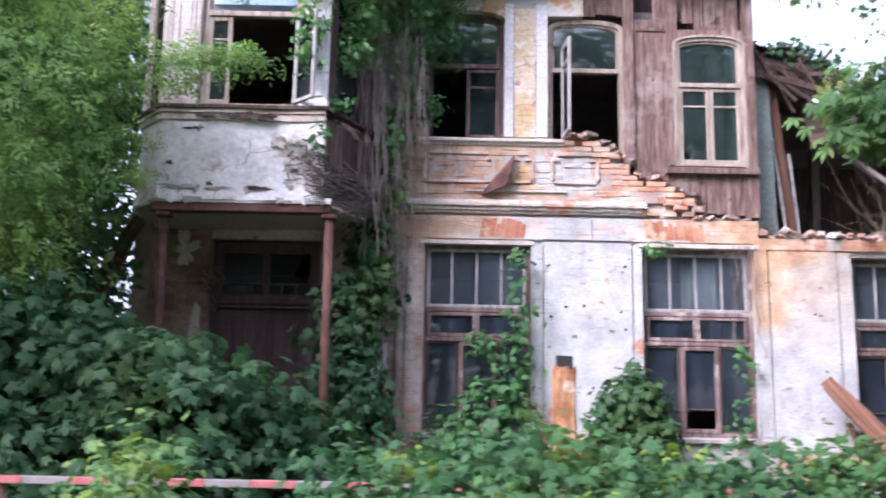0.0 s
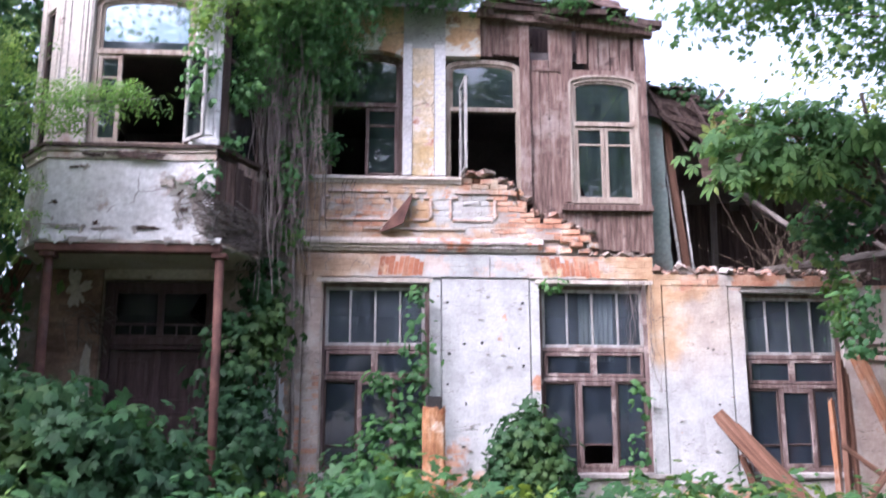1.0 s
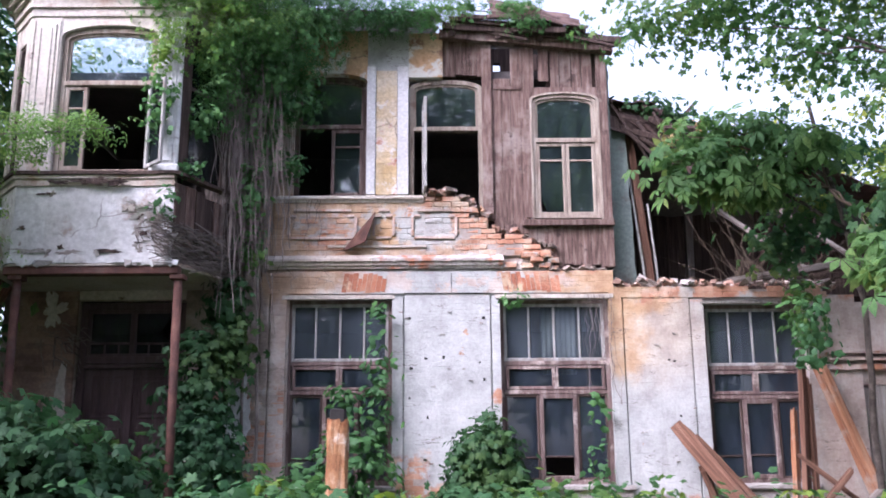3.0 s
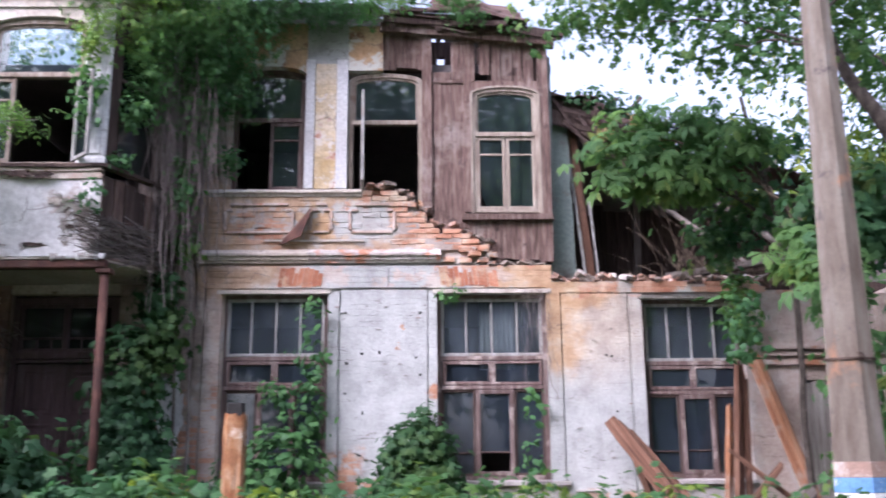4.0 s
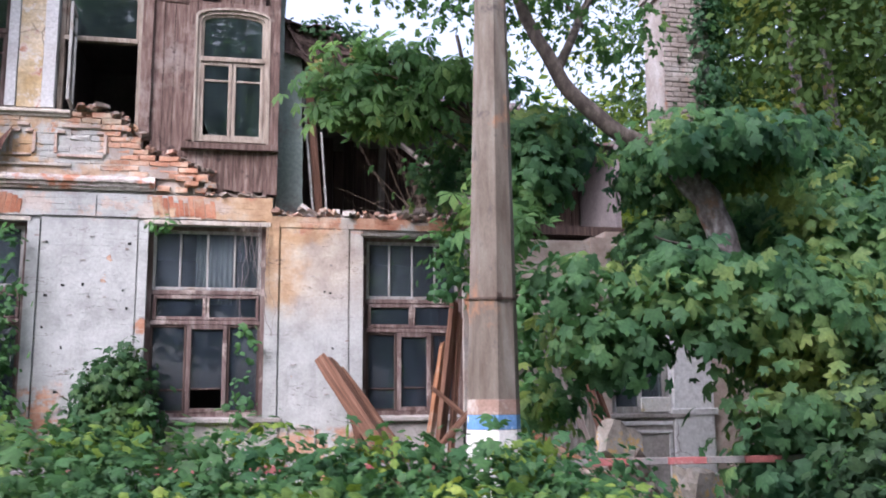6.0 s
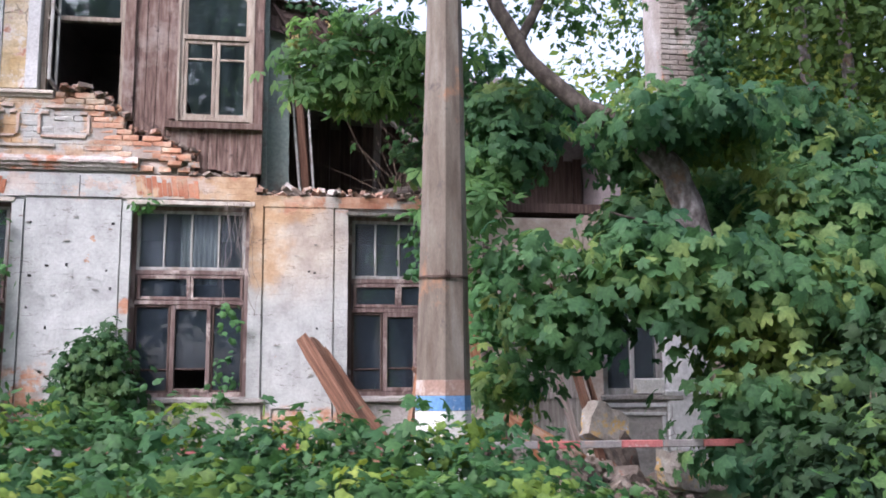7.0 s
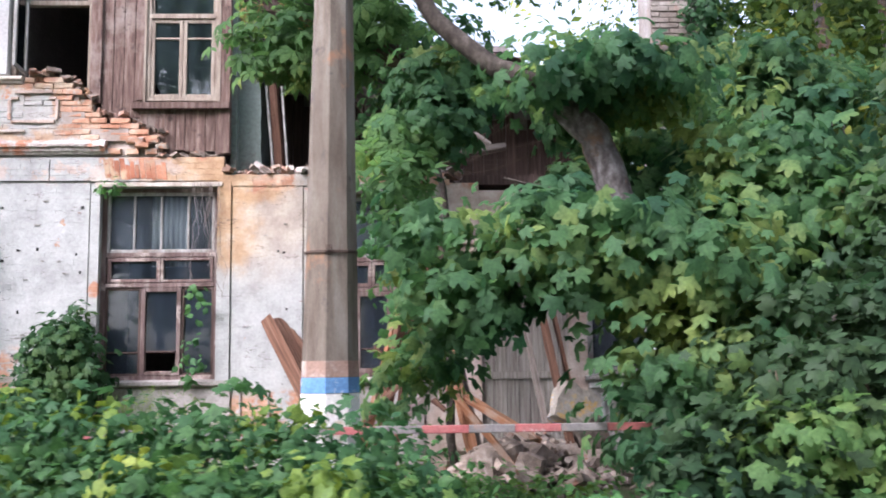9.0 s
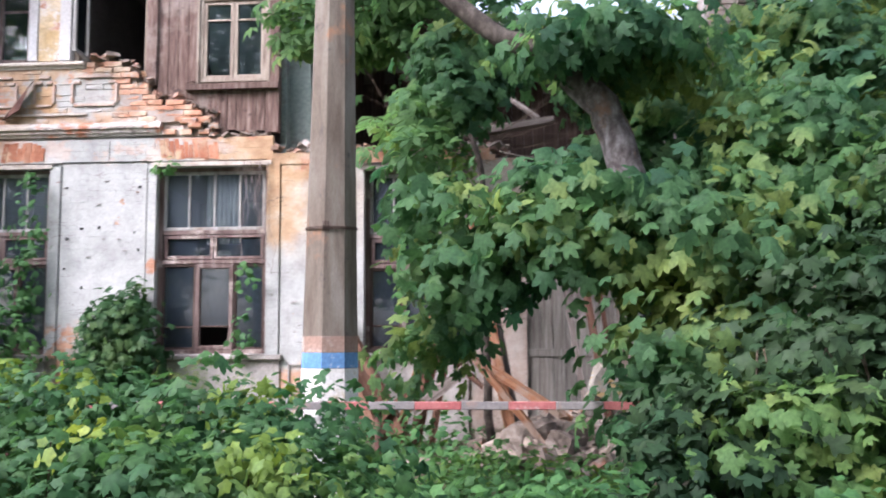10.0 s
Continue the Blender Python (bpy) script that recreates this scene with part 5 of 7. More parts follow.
for x in (-3.47, -1.42):
    p = thing("porch_post", (x, 11.35, 0), "rust-brown iron post that carries the bay", "post", "porch posts")
    g = Geo()
    g.tube([(x + 0.04, 11.35, 0.0), (x + 0.02, 11.35, 2), (x, 11.35, 4.06)], 0.055, 10)
    place("shaft", g, M_RUST, p, smooth=True)
    g = Geo()
    g.soft(x - 0.09, x + 0.09, 11.26, 11.44, 4.0, 4.058, 0.008)
    place("cap_plate", g, M_RUST, p)
st = Geo()
st.soft(-3.4, -1.6, 11.9, 12.95, 0.1, 0.45, 0.02, 0.006)
tagged(place("doorstep", st, M_PLINTH), "worn stone doorstep before the entrance", "step", kind="structure")
g = Geo()
g.run([(12.91, 4.03), (12.90, 4.03), (12.90, 4.16), (12.92, 4.165)], -3.25, -1.72, 0.2, 0.003)
place("entrance_plaster", g, M_CREAMPL, wall, "cream plaster falling off brick")
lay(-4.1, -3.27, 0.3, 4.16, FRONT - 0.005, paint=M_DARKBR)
patch("loose_plaster", -3.60, 3.85, 0.13, 0.20, FRONT - 0.03, M_CREAMPL, wall, 0.7, label="scab of cream plaster left on brick")
patch("loose_plaster", -3.42, 2.35, 0.10, 0.55, FRONT - 0.03, M_CREAMPL, wall, 0.5)
for i in range(40):
    x, z = random.gauss(-3.45, 0.16), random.gauss(3.42, 0.13)
    L, a = random.uniform(0.12, 0.32), random.uniform(-1.5, 0.5)
    g = Geo()
    g.tube([(x, FRONT - 0.02, z), (x + L * 0.5 * math.cos(a), FRONT - 0.09, z + L * 0.5 * math.sin(a)), (x + L * math.cos(a), FRONT - 0.10 - random.random() * 0.06, z + L * math.sin(a) - 0.05)], 0.006, 4)
    place("torn_lath", g, M_VINE if i % 4 else M_DARKWOOD, wall)
patch("loose_plaster", -2.2, 4.25, 0.5, 0.10, FRONT - 0.03, M_CREAMPL, wall, 0.3)
patch("loose_plaster", -0.95, 2.2, 0.16, 0.7, FRONT - 0.012, M_PLASTER, wall, 0.5)
# small horizontal flakes gone from the limewash
for i in range(22):
    cx = random.uniform(1.36, 2.70) if i < 15 else random.uniform(4.72, 5.66)
    cz = 1.45 + BH * round(random.uniform(0.0, 2.45) / BH)
    patch("flaked_spot", cx, cz, random.uniform(0.01, 0.035), random.uniform(0.005, 0.011), FRONT - 0.0075, random.choice((M_MORTAR, M_PLINTH, M_DARKBR)), wall, 0.9, n=30)

# ---- foliage ----
def leaf_shape(kind):
    """Corners and triangles of one leaf, 1 long, stalk at the origin, tip along y, face up."""
    if kind == "maple":
        pol = [(180, 0.10)]
        for a, r in ((-104, 0.62), (-50, 0.92), (0, 1.0), (50, 0.92), (104, 0.62)):
            if a > -104:
                pol.append((a - 26, 0.53))
            pol += [(a - 15, r * 0.80), (a, r), (a + 15, r * 0.80)]
        vs = [(0, 0.30, 0.06)] + [(0.66 * r * math.sin(radians(a)), 0.30 + 0.70 * r * math.cos(radians(a)), -0.17 * r * r + 0.05 * (r < 0.5)) for a, r in pol]
        n = len(pol)
        return vs, [(0, 1 + (i + 1) % n, 1 + i) for i in range(n)]
    if kind == "hand":
        vs, fs = [], []
        for a, r in ((0, 1.0), (38, 0.9), (-38, 0.9), (80, 0.66), (-80, 0.66)):
            s, c = math.sin(radians(a)), math.cos(radians(a))
            k = len(vs)
            for u, v, h in ((0.05, 0, 0), (0.66, 0.19, -0.02), (0.66, -0.19, -0.02), (1.0, 0, -0.16), (0.55, 0, 0.03)):
                vs.append((r * (u * s + v * c), r * (u * c - v * s) + 0.02, h))
            fs += [(k, k + 4, k + 1), (k, k + 2, k + 4), (k + 1, k + 4, k + 3), (k + 2, k + 3, k + 4)]
        return vs, fs
    if kind == "ash":
        vs, fs = [], []
        for i, (u, a) in enumerate(((0.15, 60), (0.15, -60), (0.42, 55), (0.42, -55), (0.68, 0))):
            s, c = math.sin(radians(a)), math.cos(radians(a))
            k = len(vs)
            for p, q, h in ((0, 0, 0), (0.16, 0.06, -0.01), (0.16, -0.06, -0.01), (0.34, 0, -0.05)):
                vs.append((p * s + q * c, u + p * c - q * s, h))
            fs += [(k, k + 2, k + 1), (k + 1, k + 2, k + 3)]
        return vs, fs
    if kind == "ivy":
        pol = [(150, 0.5), (60, 0.62), (30, 0.5), (0, 1.0), (-30, 0.5), (-60, 0.62), (-150, 0.5)]
        vs = [(0, 0.3, 0.04)] + [(0.7 * r * math.sin(radians(a)), 0.3 + 0.7 * r * math.cos(radians(a)), -0.08 * r) for a, r in pol]
        return vs, [(0, 1 + (i + 1) % 7, 1 + i) for i in range(7)]
    return [(0, 0, 0), (0.3, 0.5, 0.03), (0, 1, -0.06), (-0.3, 0.5, 0.03)], [(0, 1, 2), (0, 2, 3)]


SHAPES = {k: leaf_shape(k) for k in ("maple", "hand", "ash", "ivy", "plain")}


def unit(a):
    return a / np.maximum(1e-9, np.linalg.norm(a, axis=1, keepdims=True))


def leaf_mesh(name, spots, faces_to, sizes, kind, droop=0.5):
    """All leaves of one crown in one mesh: each lies roughly square to its faces_to direction, tip hanging down and out."""
    vs, fs = SHAPES[kind]
    vs, fs = np.array(vs, float), np.array(fs, int)
    n = len(spots)
    z = unit(faces_to + rng.normal(0, 0.38, (n, 3)))
    tip = rng.normal(0, 0.7, (n, 3)) + faces_to * 0.25 + np.array([0, 0, -droop])
    y = unit(tip - z * np.sum(tip * z, 1, keepdims=True))
    x = np.cross(y, z)
    s = sizes[:, None, None]
    curl = rng.uniform(0.5, 2.2, (n, 1, 1))
    p = spots[:, None, :] + s * (vs[None, :, 0:1] * x[:, None, :] + vs[None, :, 1:2] * y[:, None, :] + curl * vs[None, :, 2:3] * z[:, None, :])
    p = p.reshape(-1, 3)
    f = (fs[None] + (np.arange(n) * len(vs))[:, None, None]).reshape(-1, 3)
    me = bpy.data.meshes.new(name)
    me.vertices.add(len(p)), me.loops.add(f.size), me.polygons.add(len(f))
    me.vertices.foreach_set("co", p.ravel())
    me.loops.foreach_set("vertex_index", f.ravel().astype(np.int32))
    me.polygons.foreach_set("loop_start", np.arange(0, f.size, 3, dtype=np.int32))
    me.update(calc_edges=True)
    return me


def crown_spots(blobs, n, spray=9, spread=0.16, fill=0.35, up=0.6, edge=0.25, flat=0.55):
    """Leaf places and directions: sprays of leaves all over a heap of uneven lumps, some inside, ragged at the rim."""
    blobs = [(np.array(c, float), np.array(r, float)) for c, r in blobs]
    wt = np.array([(r[0] * r[1] + r[1] * r[2] + r[0] * r[2]) for c, r in blobs])
    pick = rng.choice(len(blobs), n // spray, p=wt / wt.sum())
    d = unit(rng.normal(0, 1, (len(pick), 3)))
    rad = np.where(rng.random(len(pick)) < fill, rng.uniform(0.3, 0.85, len(pick)), 1.0 + rng.normal(0, edge * 0.5, len(pick)))
    c = np.array([blobs[i][0] for i in pick])
    r = np.array([blobs[i][1] for i in pick])
    hub = c + d * r * rad[:, None]
    keep = np.ones(len(hub), bool)
    for bc, br in blobs:
        q = np.sum(((hub - bc) / br) ** 2, 1)
        keep &= (q > 0.30) | (rng.random(len(hub)) < 0.25)
    hub, d = hub[keep], d[keep]
    out = unit(d + np.array([0, -0.25, up]))
    m = len(hub)
    off = rng.normal(0, spread, (m, spray, 3)) * np.array([1, 1, flat])
    spots = (hub[:, None, :] + off).reshape(-1, 3)
    faces_to = np.repeat(out, spray, 0) + 0.35 * unit(off.reshape(-1, 3))
    return spots, unit(faces_to)


def foliage(parent, name, blobs, n, size, kind, ma, label="", droop=0.5, floor=0.02, **kw):
    sp, dr = crown_spots(blobs, n, **kw)
    ok = sp[:, 2] > floor
    if "clip" in CUT:
        ok &= CUT["clip"](sp)
    sp, dr = sp[ok], dr[ok]
    return place(name, leaf_mesh(name, sp, dr, rng.uniform(size * 0.6, size * 1.25, len(sp)), kind, droop), ma, parent, label)


CUT = {}


def limb(parent, pts, r0, r1, name="limb", ma=None, sides=8, wob=0.02):
    """A tapered, slightly crooked branch through the points."""
    pts = [Vector(p) for p in pts]
    fine = []
    for a, b in zip(pts, pts[1:]):
        for i in range(4):
            q = a.lerp(b, i / 4)
            fine.append(q + Vector((random.uniform(-wob, wob), random.uniform(-wob, wob), random.uniform(-wob, wob))))
    fine.append(pts[-1])
    k = len(fine)
    g = Geo()
    g.tube(fine, [r0 + (r1 - r0) * i / (k - 1) for i in range(k)], sides)
    return place(name, g, ma or M_BARK, parent, smooth=True)


def behind_front(sp):
    return ~((sp[:, 1] > 12.80) & (sp[:, 1] < 17.3) & (sp[:, 0] > -4.4) & (sp[:, 2] < 8.4))


CUT["clip"] = behind_front

# hedge: creeper grown over the street railing
hedge = thing("hedge", (2, 6.3, 0), "dense green creeper hedge over the street railing with yellow shoots", "hedge")
bl = []
x = -2.05
while x < 6.72:
    hgt = 1.20 + 0.14 * noise.noise(Vector((x * 0.9, 1, 0))) + 0.07 * noise.noise(Vector((x * 2.7, 4, 0)))
    if -1.45 < x < -0.75:
        hgt *= 0.55
    hgt -= 0.11 * min(1.0, max(0.0, (x - 3.2) / 2.5)) + 0.45 * max(0.0, x - 6.48)
    bl.append(((x, 6.2 + random.uniform(-0.25, 0.25), hgt * 0.55), (0.42, 0.62, hgt * 0.60)))
    bl.append(((x + 0.1, 5.3 + random.uniform(-0.2, 0.2), hgt * 0.40), (0.45, 0.6, hgt * 0.50)))
    x += 0.30
foliage(hedge, "leaves", bl, 36000, 0.085, "ivy", L_HEDGE, spray=7, spread=0.10, fill=0.18, up=0.9)
foliage(hedge, "large_leaves", bl, 17000, 0.12, "maple", L_HEDGE, spray=5, spread=0.12, fill=0.1, up=0.9)
sh = [((c[0] + random.uniform(-0.1, 0.1), c[1] - 0.1, c[2] + r[2] * 0.95), (0.22, 0.2, 0.12)) for c, r in bl[::3]]
foliage(hedge, "young_growth", sh, 1000, 0.10, "ivy", L_YOUNG, spray=6, spread=0.07, fill=0.2, up=0.8)
g = Geo()
for i in range(260):
    x = random.uniform(-2.1, 6.5)
    y = random.uniform(5.2, 6.6)
    z = random.uniform(0.4, 1.05)
    g.tube([(x + random.uniform(-0.3, 0.3), y + 0.1, 0), (x, y, z * 0.7), (x + random.uniform(-0.2, 0.2), y - 0.1, z)], [0.012, 0.009, 0.004], 4)
place("stem_tangle", g, M_TWIG, hedge)
low = thing("undergrowth", (9, 6, 0), "low green creeper and weeds at the foot of the railing", "undergrowth", kind="stuff")
bl = [((x + random.uniform(-0.2, 0.2), random.uniform(4.9, 6.2), 0.15 + 0.1 * random.random()), (0.5, 0.5, random.uniform(0.40, 0.55))) for x in np.arange(6.8, 11.5, 0.3)]
foliage(low, "leaves", bl, 9000, 0.10, "ivy", L_CREEPER, spray=7, spread=0.11, fill=0.2, up=0.9)
bl = [((x, random.uniform(8.0, 12.2), 0.1), (0.7, 0.8, random.uniform(0.3, 0.65))) for x in np.arange(-5, 7.4, 0.35)]
foliage(low, "weeds", bl, 12000, 0.12, "ivy", L_CREEPER, spray=7, spread=0.14, fill=0.2, up=0.9)

bl = [((random.uniform(6.8, 11.0), random.uniform(6.4, 10.2), 0.1), (0.5, 0.5, random.uniform(0.2, 0.38))) for _ in range(26)]
foliage(low, "back_weeds", bl, 6500, 0.11, "ivy", L_CREEPER, spray=7, spread=0.12, fill=0.2, up=0.9)

# young maples before the entrance; their shade is put into the leaf colour
bush = thing("maple_bush", (-3, 10, 0), "young maples crowding the entrance, shade in their leaf colour", "bush")
bl = [((-4.6, 9.9, 1.4), (1.0, 0.9, 1.35)), ((-3.7, 9.8, 1.2), (0.8, 0.9, 1.15)), ((-2.9, 9.9, 1.15), (0.75, 0.8, 1.05)), ((-2.1, 10.0, 1.0), (0.7, 0.8, 0.95)), ((-1.6, 10.2, 0.8), (0.6, 0.7, 0.8)), ((-3.3, 9.2, 0.8), (1.2, 0.7, 0.8)), ((-5.6, 9.8, 1.6), (1.0, 1, 1.5)), ((-4.4, 9.9, 2.15), (0.9, 0.7, 0.55)), ((-3.2, 9.8, 1.95), (0.8, 0.7, 0.5)), ((-2.3, 9.9, 1.65), (0.65, 0.6, 0.45))]
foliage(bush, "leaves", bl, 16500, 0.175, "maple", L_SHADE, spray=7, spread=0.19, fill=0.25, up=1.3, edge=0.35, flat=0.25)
for i in range(16):
    x = random.uniform(-4.8, -1.5)
    limb(bush, [(x, 10, 0), (x + random.uniform(-0.2, 0.2), 9.9, 1.0), (x + random.uniform(-0.4, 0.4), 9.7, 1.9)], 0.022, 0.006, "stem", M_TWIG, 5)

# ash tree beside the bay
tree = thing("ash_tree", (-6.2, 10.6, 0), "leafy green ash whose branches reach across the bay", "tree")
stem = limb(tree, [(-6.2, 10.8, 0), (-6.0, 10.7, 2.5), (-6.3, 10.7, 5.5), (-6.0, 10.8, 8.5)], 0.17, 0.06, "trunk")
limb(stem, [(-6.1, 10.7, 4.6), (-4.6, 10.5, 5.5), (-3.2, 10.4, 5.65), (-2.0, 10.3, 5.66)], 0.04, 0.006, wob=0.03)
limb(stem, [(-6.1, 10.7, 4.0), (-5.0, 10.2, 4.6), (-4.2, 10.0, 4.7)], 0.04, 0.008)
limb(stem, [(-6.1, 10.7, 5.4), (-5.0, 10.3, 6.6), (-4.2, 10.1, 7.1)], 0.04, 0.008)
bl = [((-5.4, 10.2, 6.4), (1.3, 1.0, 0.9)), ((-5.2, 9.9, 5.0), (1.2, 0.9, 0.8)), ((-5.6, 10.2, 3.6), (1.2, 0.9, 0.8)), ((-4.3, 10.2, 5.6), (0.6, 0.5, 0.35)), ((-4.6, 10.2, 4.2), (0.6, 0.6, 0.5)), ((-6.6, 10.2, 8), (1.8, 1.2, 1.2))]
foliage(tree, "crown", bl, 15000, 0.25, "ash", L_ASH, spray=6, spread=0.2, fill=0.3, edge=0.4)
bl = [((-3.5, 10.4, 5.72), (0.7, 0.3, 0.16)), ((-2.75, 10.35, 5.70), (0.55, 0.25, 0.10)), ((-2.2, 10.3, 5.72), (0.3, 0.15, 0.06)), ((-3.9, 10.3, 5.2), (0.4, 0.25, 0.15)), ((-3.85, 10.4, 6.25), (0.30, 0.3, 0.22)), ((-3.75, 10.4, 4.72), (0.28, 0.3, 0.16)), ((-3.55, 10.4, 4.35), (0.2, 0.2, 0.12)), ((-3.2, 10.4, 5.45), (0.45, 0.25, 0.12))]
foliage(tree, "low_branch_leaves", bl, 1150, 0.21, "ash", L_ASH, spray=5, spread=0.1, fill=0.3, up=1.0)
dark = thing("far_wood", (-9, 16, 0), "dark trees standing behind the house", "trees", kind="stuff")
bl = [((-7.6, 14.5, 5), (2.2, 1.0, 3.8)), ((-6.3, 13.8, 7.5), (1.6, 1.0, 2.5)), ((-5.6, 12.6, 4.5), (1.2, 1.0, 2.2)), ((-5.6, 12.4, 7.8), (1.3, 1.0, 2.0)), ((-5.4, 12.2, 1.8), (1.2, 0.9, 2.0)), ((-8.0, 12, 5), (2.5, 1.5, 4)), ((-8.5, 13.5, 3), (2.5, 2, 3.2)), ((-7, 13, 6.5), (2.2, 2, 2.2)), ((-10, 14, 9), (3, 2, 3)), ((-6.2, 13.2, 2.2), (1.6, 1.4, 2.4)), ((-4.95, 12.2, 5.8), (0.5, 0.5, 1.7)), ((-5.2, 12.4, 7.6), (0.8, 0.5, 1.5)), ((-5.1, 13.3, 2.4), (0.6, 0.4, 1.9)), ((-10, 17, 4), (4.5, 1, 5)), ((-7, 18.5, 8), (3.5, 1, 3))]
foliage(dark, "left_crowns", bl, 80000, 0.19, "plain", L_MAPLE, spray=10, spread=0.26, fill=0.4)

# creeper over the bay and the upper wall
creeper = thing("climbing_creeper", (-0.6, 12.6, 0), "thick green creeper hanging over the eaves on bare grey stems", "creeper")
bl = [((-1.05, 12.0, 8.2), (0.9, 0.7, 0.8)), ((-0.35, 12.3, 7.9), (0.7, 0.5, 0.75)), ((-1.4, 11.6, 7.7), (0.6, 0.5, 0.7)), ((-0.55, 12.35, 7.25), (0.5, 0.35, 0.45)), ((-0.1, 12.6, 7.0), (0.28, 0.2, 0.42)), ((-1.5, 11.2, 8.3), (0.9, 0.4, 0.4)),
      ((0.6, 12.55, 8.3), (0.9, 0.4, 0.3)), ((1.5, 12.6, 8.36), (0.6, 0.35, 0.2)), ((3.3, 12.7, 8.28), (0.22, 0.12, 0.13)), ((4.0, 12.8, 8.12), (0.16, 0.1, 0.1)), ((2.2, 12.7, 8.55), (0.35, 0.2, 0.1)), ((3.1, 12.62, 8.5), (0.28, 0.14, 0.16)), ((-1.9, 11.1, 8.15), (0.45, 0.25, 0.3)), ((-1.72, 11.1, 7.4), (0.13, 0.1, 0.42)), ((-1.15, 11.9, 6.9), (0.3, 0.3, 0.5)), ((-0.9, 12.3, 9.0), (1.6, 0.8, 0.5)), ((-2.6, 11.6, 8.8), (1.2, 0.6, 0.3))]
drops = [((random.uniform(-1.9, 0.15), random.uniform(12.2, 12.6), random.uniform(6.1, 7.3)), (0.07, 0.06, random.uniform(0.25, 0.6))) for _ in range(16)]
foliage(creeper, "fingered_leaves", bl + drops, 9000, 0.085, "hand", L_CREEPER, spray=6, spread=0.11, fill=0.1, up=0.35, edge=0.6, droop=1.1)
foliage(creeper, "hanging_leaves", bl + drops, 26000, 0.13, "ash", L_CREEPER, spray=8, spread=0.10, fill=0.2, up=0.35, edge=0.5, droop=0.9)
bl = [((-1.72, 11.08, 6.6), (0.14, 0.08, 0.7)), ((-1.55, 11.1, 5.0), (0.10, 0.06, 0.2)), ((-1.35, 11.35, 5.5), (0.16, 0.12, 0.08)), ((-0.75, 12.2, 5.4), (0.12, 0.1, 0.4)), ((-0.7, 12.4, 4.7), (0.16, 0.1, 0.25)), ((-1.25, 11.5, 6.3), (0.2, 0.15, 0.25)), ((-0.2, 12.75, 6.0), (0.15, 0.08, 0.25))]
foliage(creeper, "loose_leaves", bl, 1400, 0.10, "ivy", L_CREEPER, spray=5, spread=0.07, fill=0.3, up=0.35, droop=0.8)
bl = [((-1.25, 12.1, 2.6), (0.35, 0.25, 0.8)), ((-0.95, 12.3, 3.2), (0.25, 0.2, 0.35)), ((-1.2, 11.9, 1.4), (0.5, 0.4, 0.9)), ((-1.0, 12.35, 3.9), (0.18, 0.12, 0.35))]
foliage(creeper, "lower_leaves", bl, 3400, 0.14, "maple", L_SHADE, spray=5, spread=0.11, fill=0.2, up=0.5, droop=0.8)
g = Geo()
for i in range(250):
    x = random.gauss(-0.88, 0.26)
    y = random.uniform(11.95, 12.6)
    top = random.uniform(6.6, 8.4)
    z, pts = top, []
    while z > 3.0 + random.random() * 2.2:
        pts.append((x, y, z))
        x += random.gauss(0, 0.034) + 0.004
        y += random.gauss(0.012, 0.03)
        y = min(y, 12.8)
        z -= random.uniform(0.18, 0.4)
    if len(pts) > 2:
        g.tube(pts, random.choice((0.003, 0.004, 0.005, 0.009)), 4)
for i in range(4):
    x = -1.12 + i * 0.17
    g.tube([(x, 12.7, 0), (x + random.gauss(0, 0.08), 12.65, 2), (x + random.gauss(0, 0.1), 12.55, 4.4), (x + random.gauss(0, 0.1), 12.3, 6.6), (x + 0.1, 12.3, 8.2)], [0.03, 0.026, 0.022, 0.018, 0.01], 6)
tagged(place("stem_tangle", g, M_VINE, creeper), kind="stuff")

# ivy on the lower windows and wall foot
ivy = thing("wall_ivy", (1.5, 12.6, 0), "ivy bushes climbing the lower windows and wall foot", "ivy", kind="stuff")
bl = [((0.75, 12.45, 1.35), (0.5, 0.3, 0.75)), ((0.35, 12.4, 1.0), (0.6, 0.4, 0.6)), ((1.08, 12.75, 2.4), (0.13, 0.08, 0.5)), ((1.1, 12.8, 3.3), (0.16, 0.07, 0.55)), ((0.6, 12.75, 2.5), (0.14, 0.07, 0.25))]
foliage(ivy, "climbing_leaves", bl, 2600, 0.13, "ivy", L_CREEPER, spray=6, spread=0.09, fill=0.2, up=0.4, droop=0.8)
bl = [((2.55, 12.45, 1.45), (0.45, 0.32, 0.68)), ((2.35, 12.4, 1.0), (0.45, 0.35, 0.5)), ((2.65, 12.8, 2.15), (0.10, 0.06, 0.3))]
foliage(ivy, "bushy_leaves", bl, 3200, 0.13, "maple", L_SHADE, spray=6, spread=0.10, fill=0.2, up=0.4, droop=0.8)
bl = [((4.1, 12.85, 1.7), (0.16, 0.06, 0.35)), ((4.15, 12.86, 2.4), (0.13, 0.05, 0.3)), ((3.0, 12.8, 4.0), (0.2, 0.08, 0.1)), ((7.1, 12.7, 3.7), (0.2, 0.1, 0.5)), ((4.6, 13.1, 4.6), (0.3, 0.2, 0.12))]
foliage(ivy, "thin_leaves", bl, 900, 0.12, "ivy", L_CREEPER, spray=5, spread=0.06, fill=0.2, up=0.4, droop=0.8)
bl = [((3.5, 12.0, 0.85), (0.3, 0.3, 0.4)), ((4.0, 11.6, 0.9), (0.3, 0.3, 0.45)), ((-0.4, 11.5, 0.8), (0.4, 0.3, 0.6)), ((1.6, 11.3, 0.7), (0.6, 0.4, 0.5)), ((4.6, 12.2, 0.7), (0.4, 0.3, 0.35))]
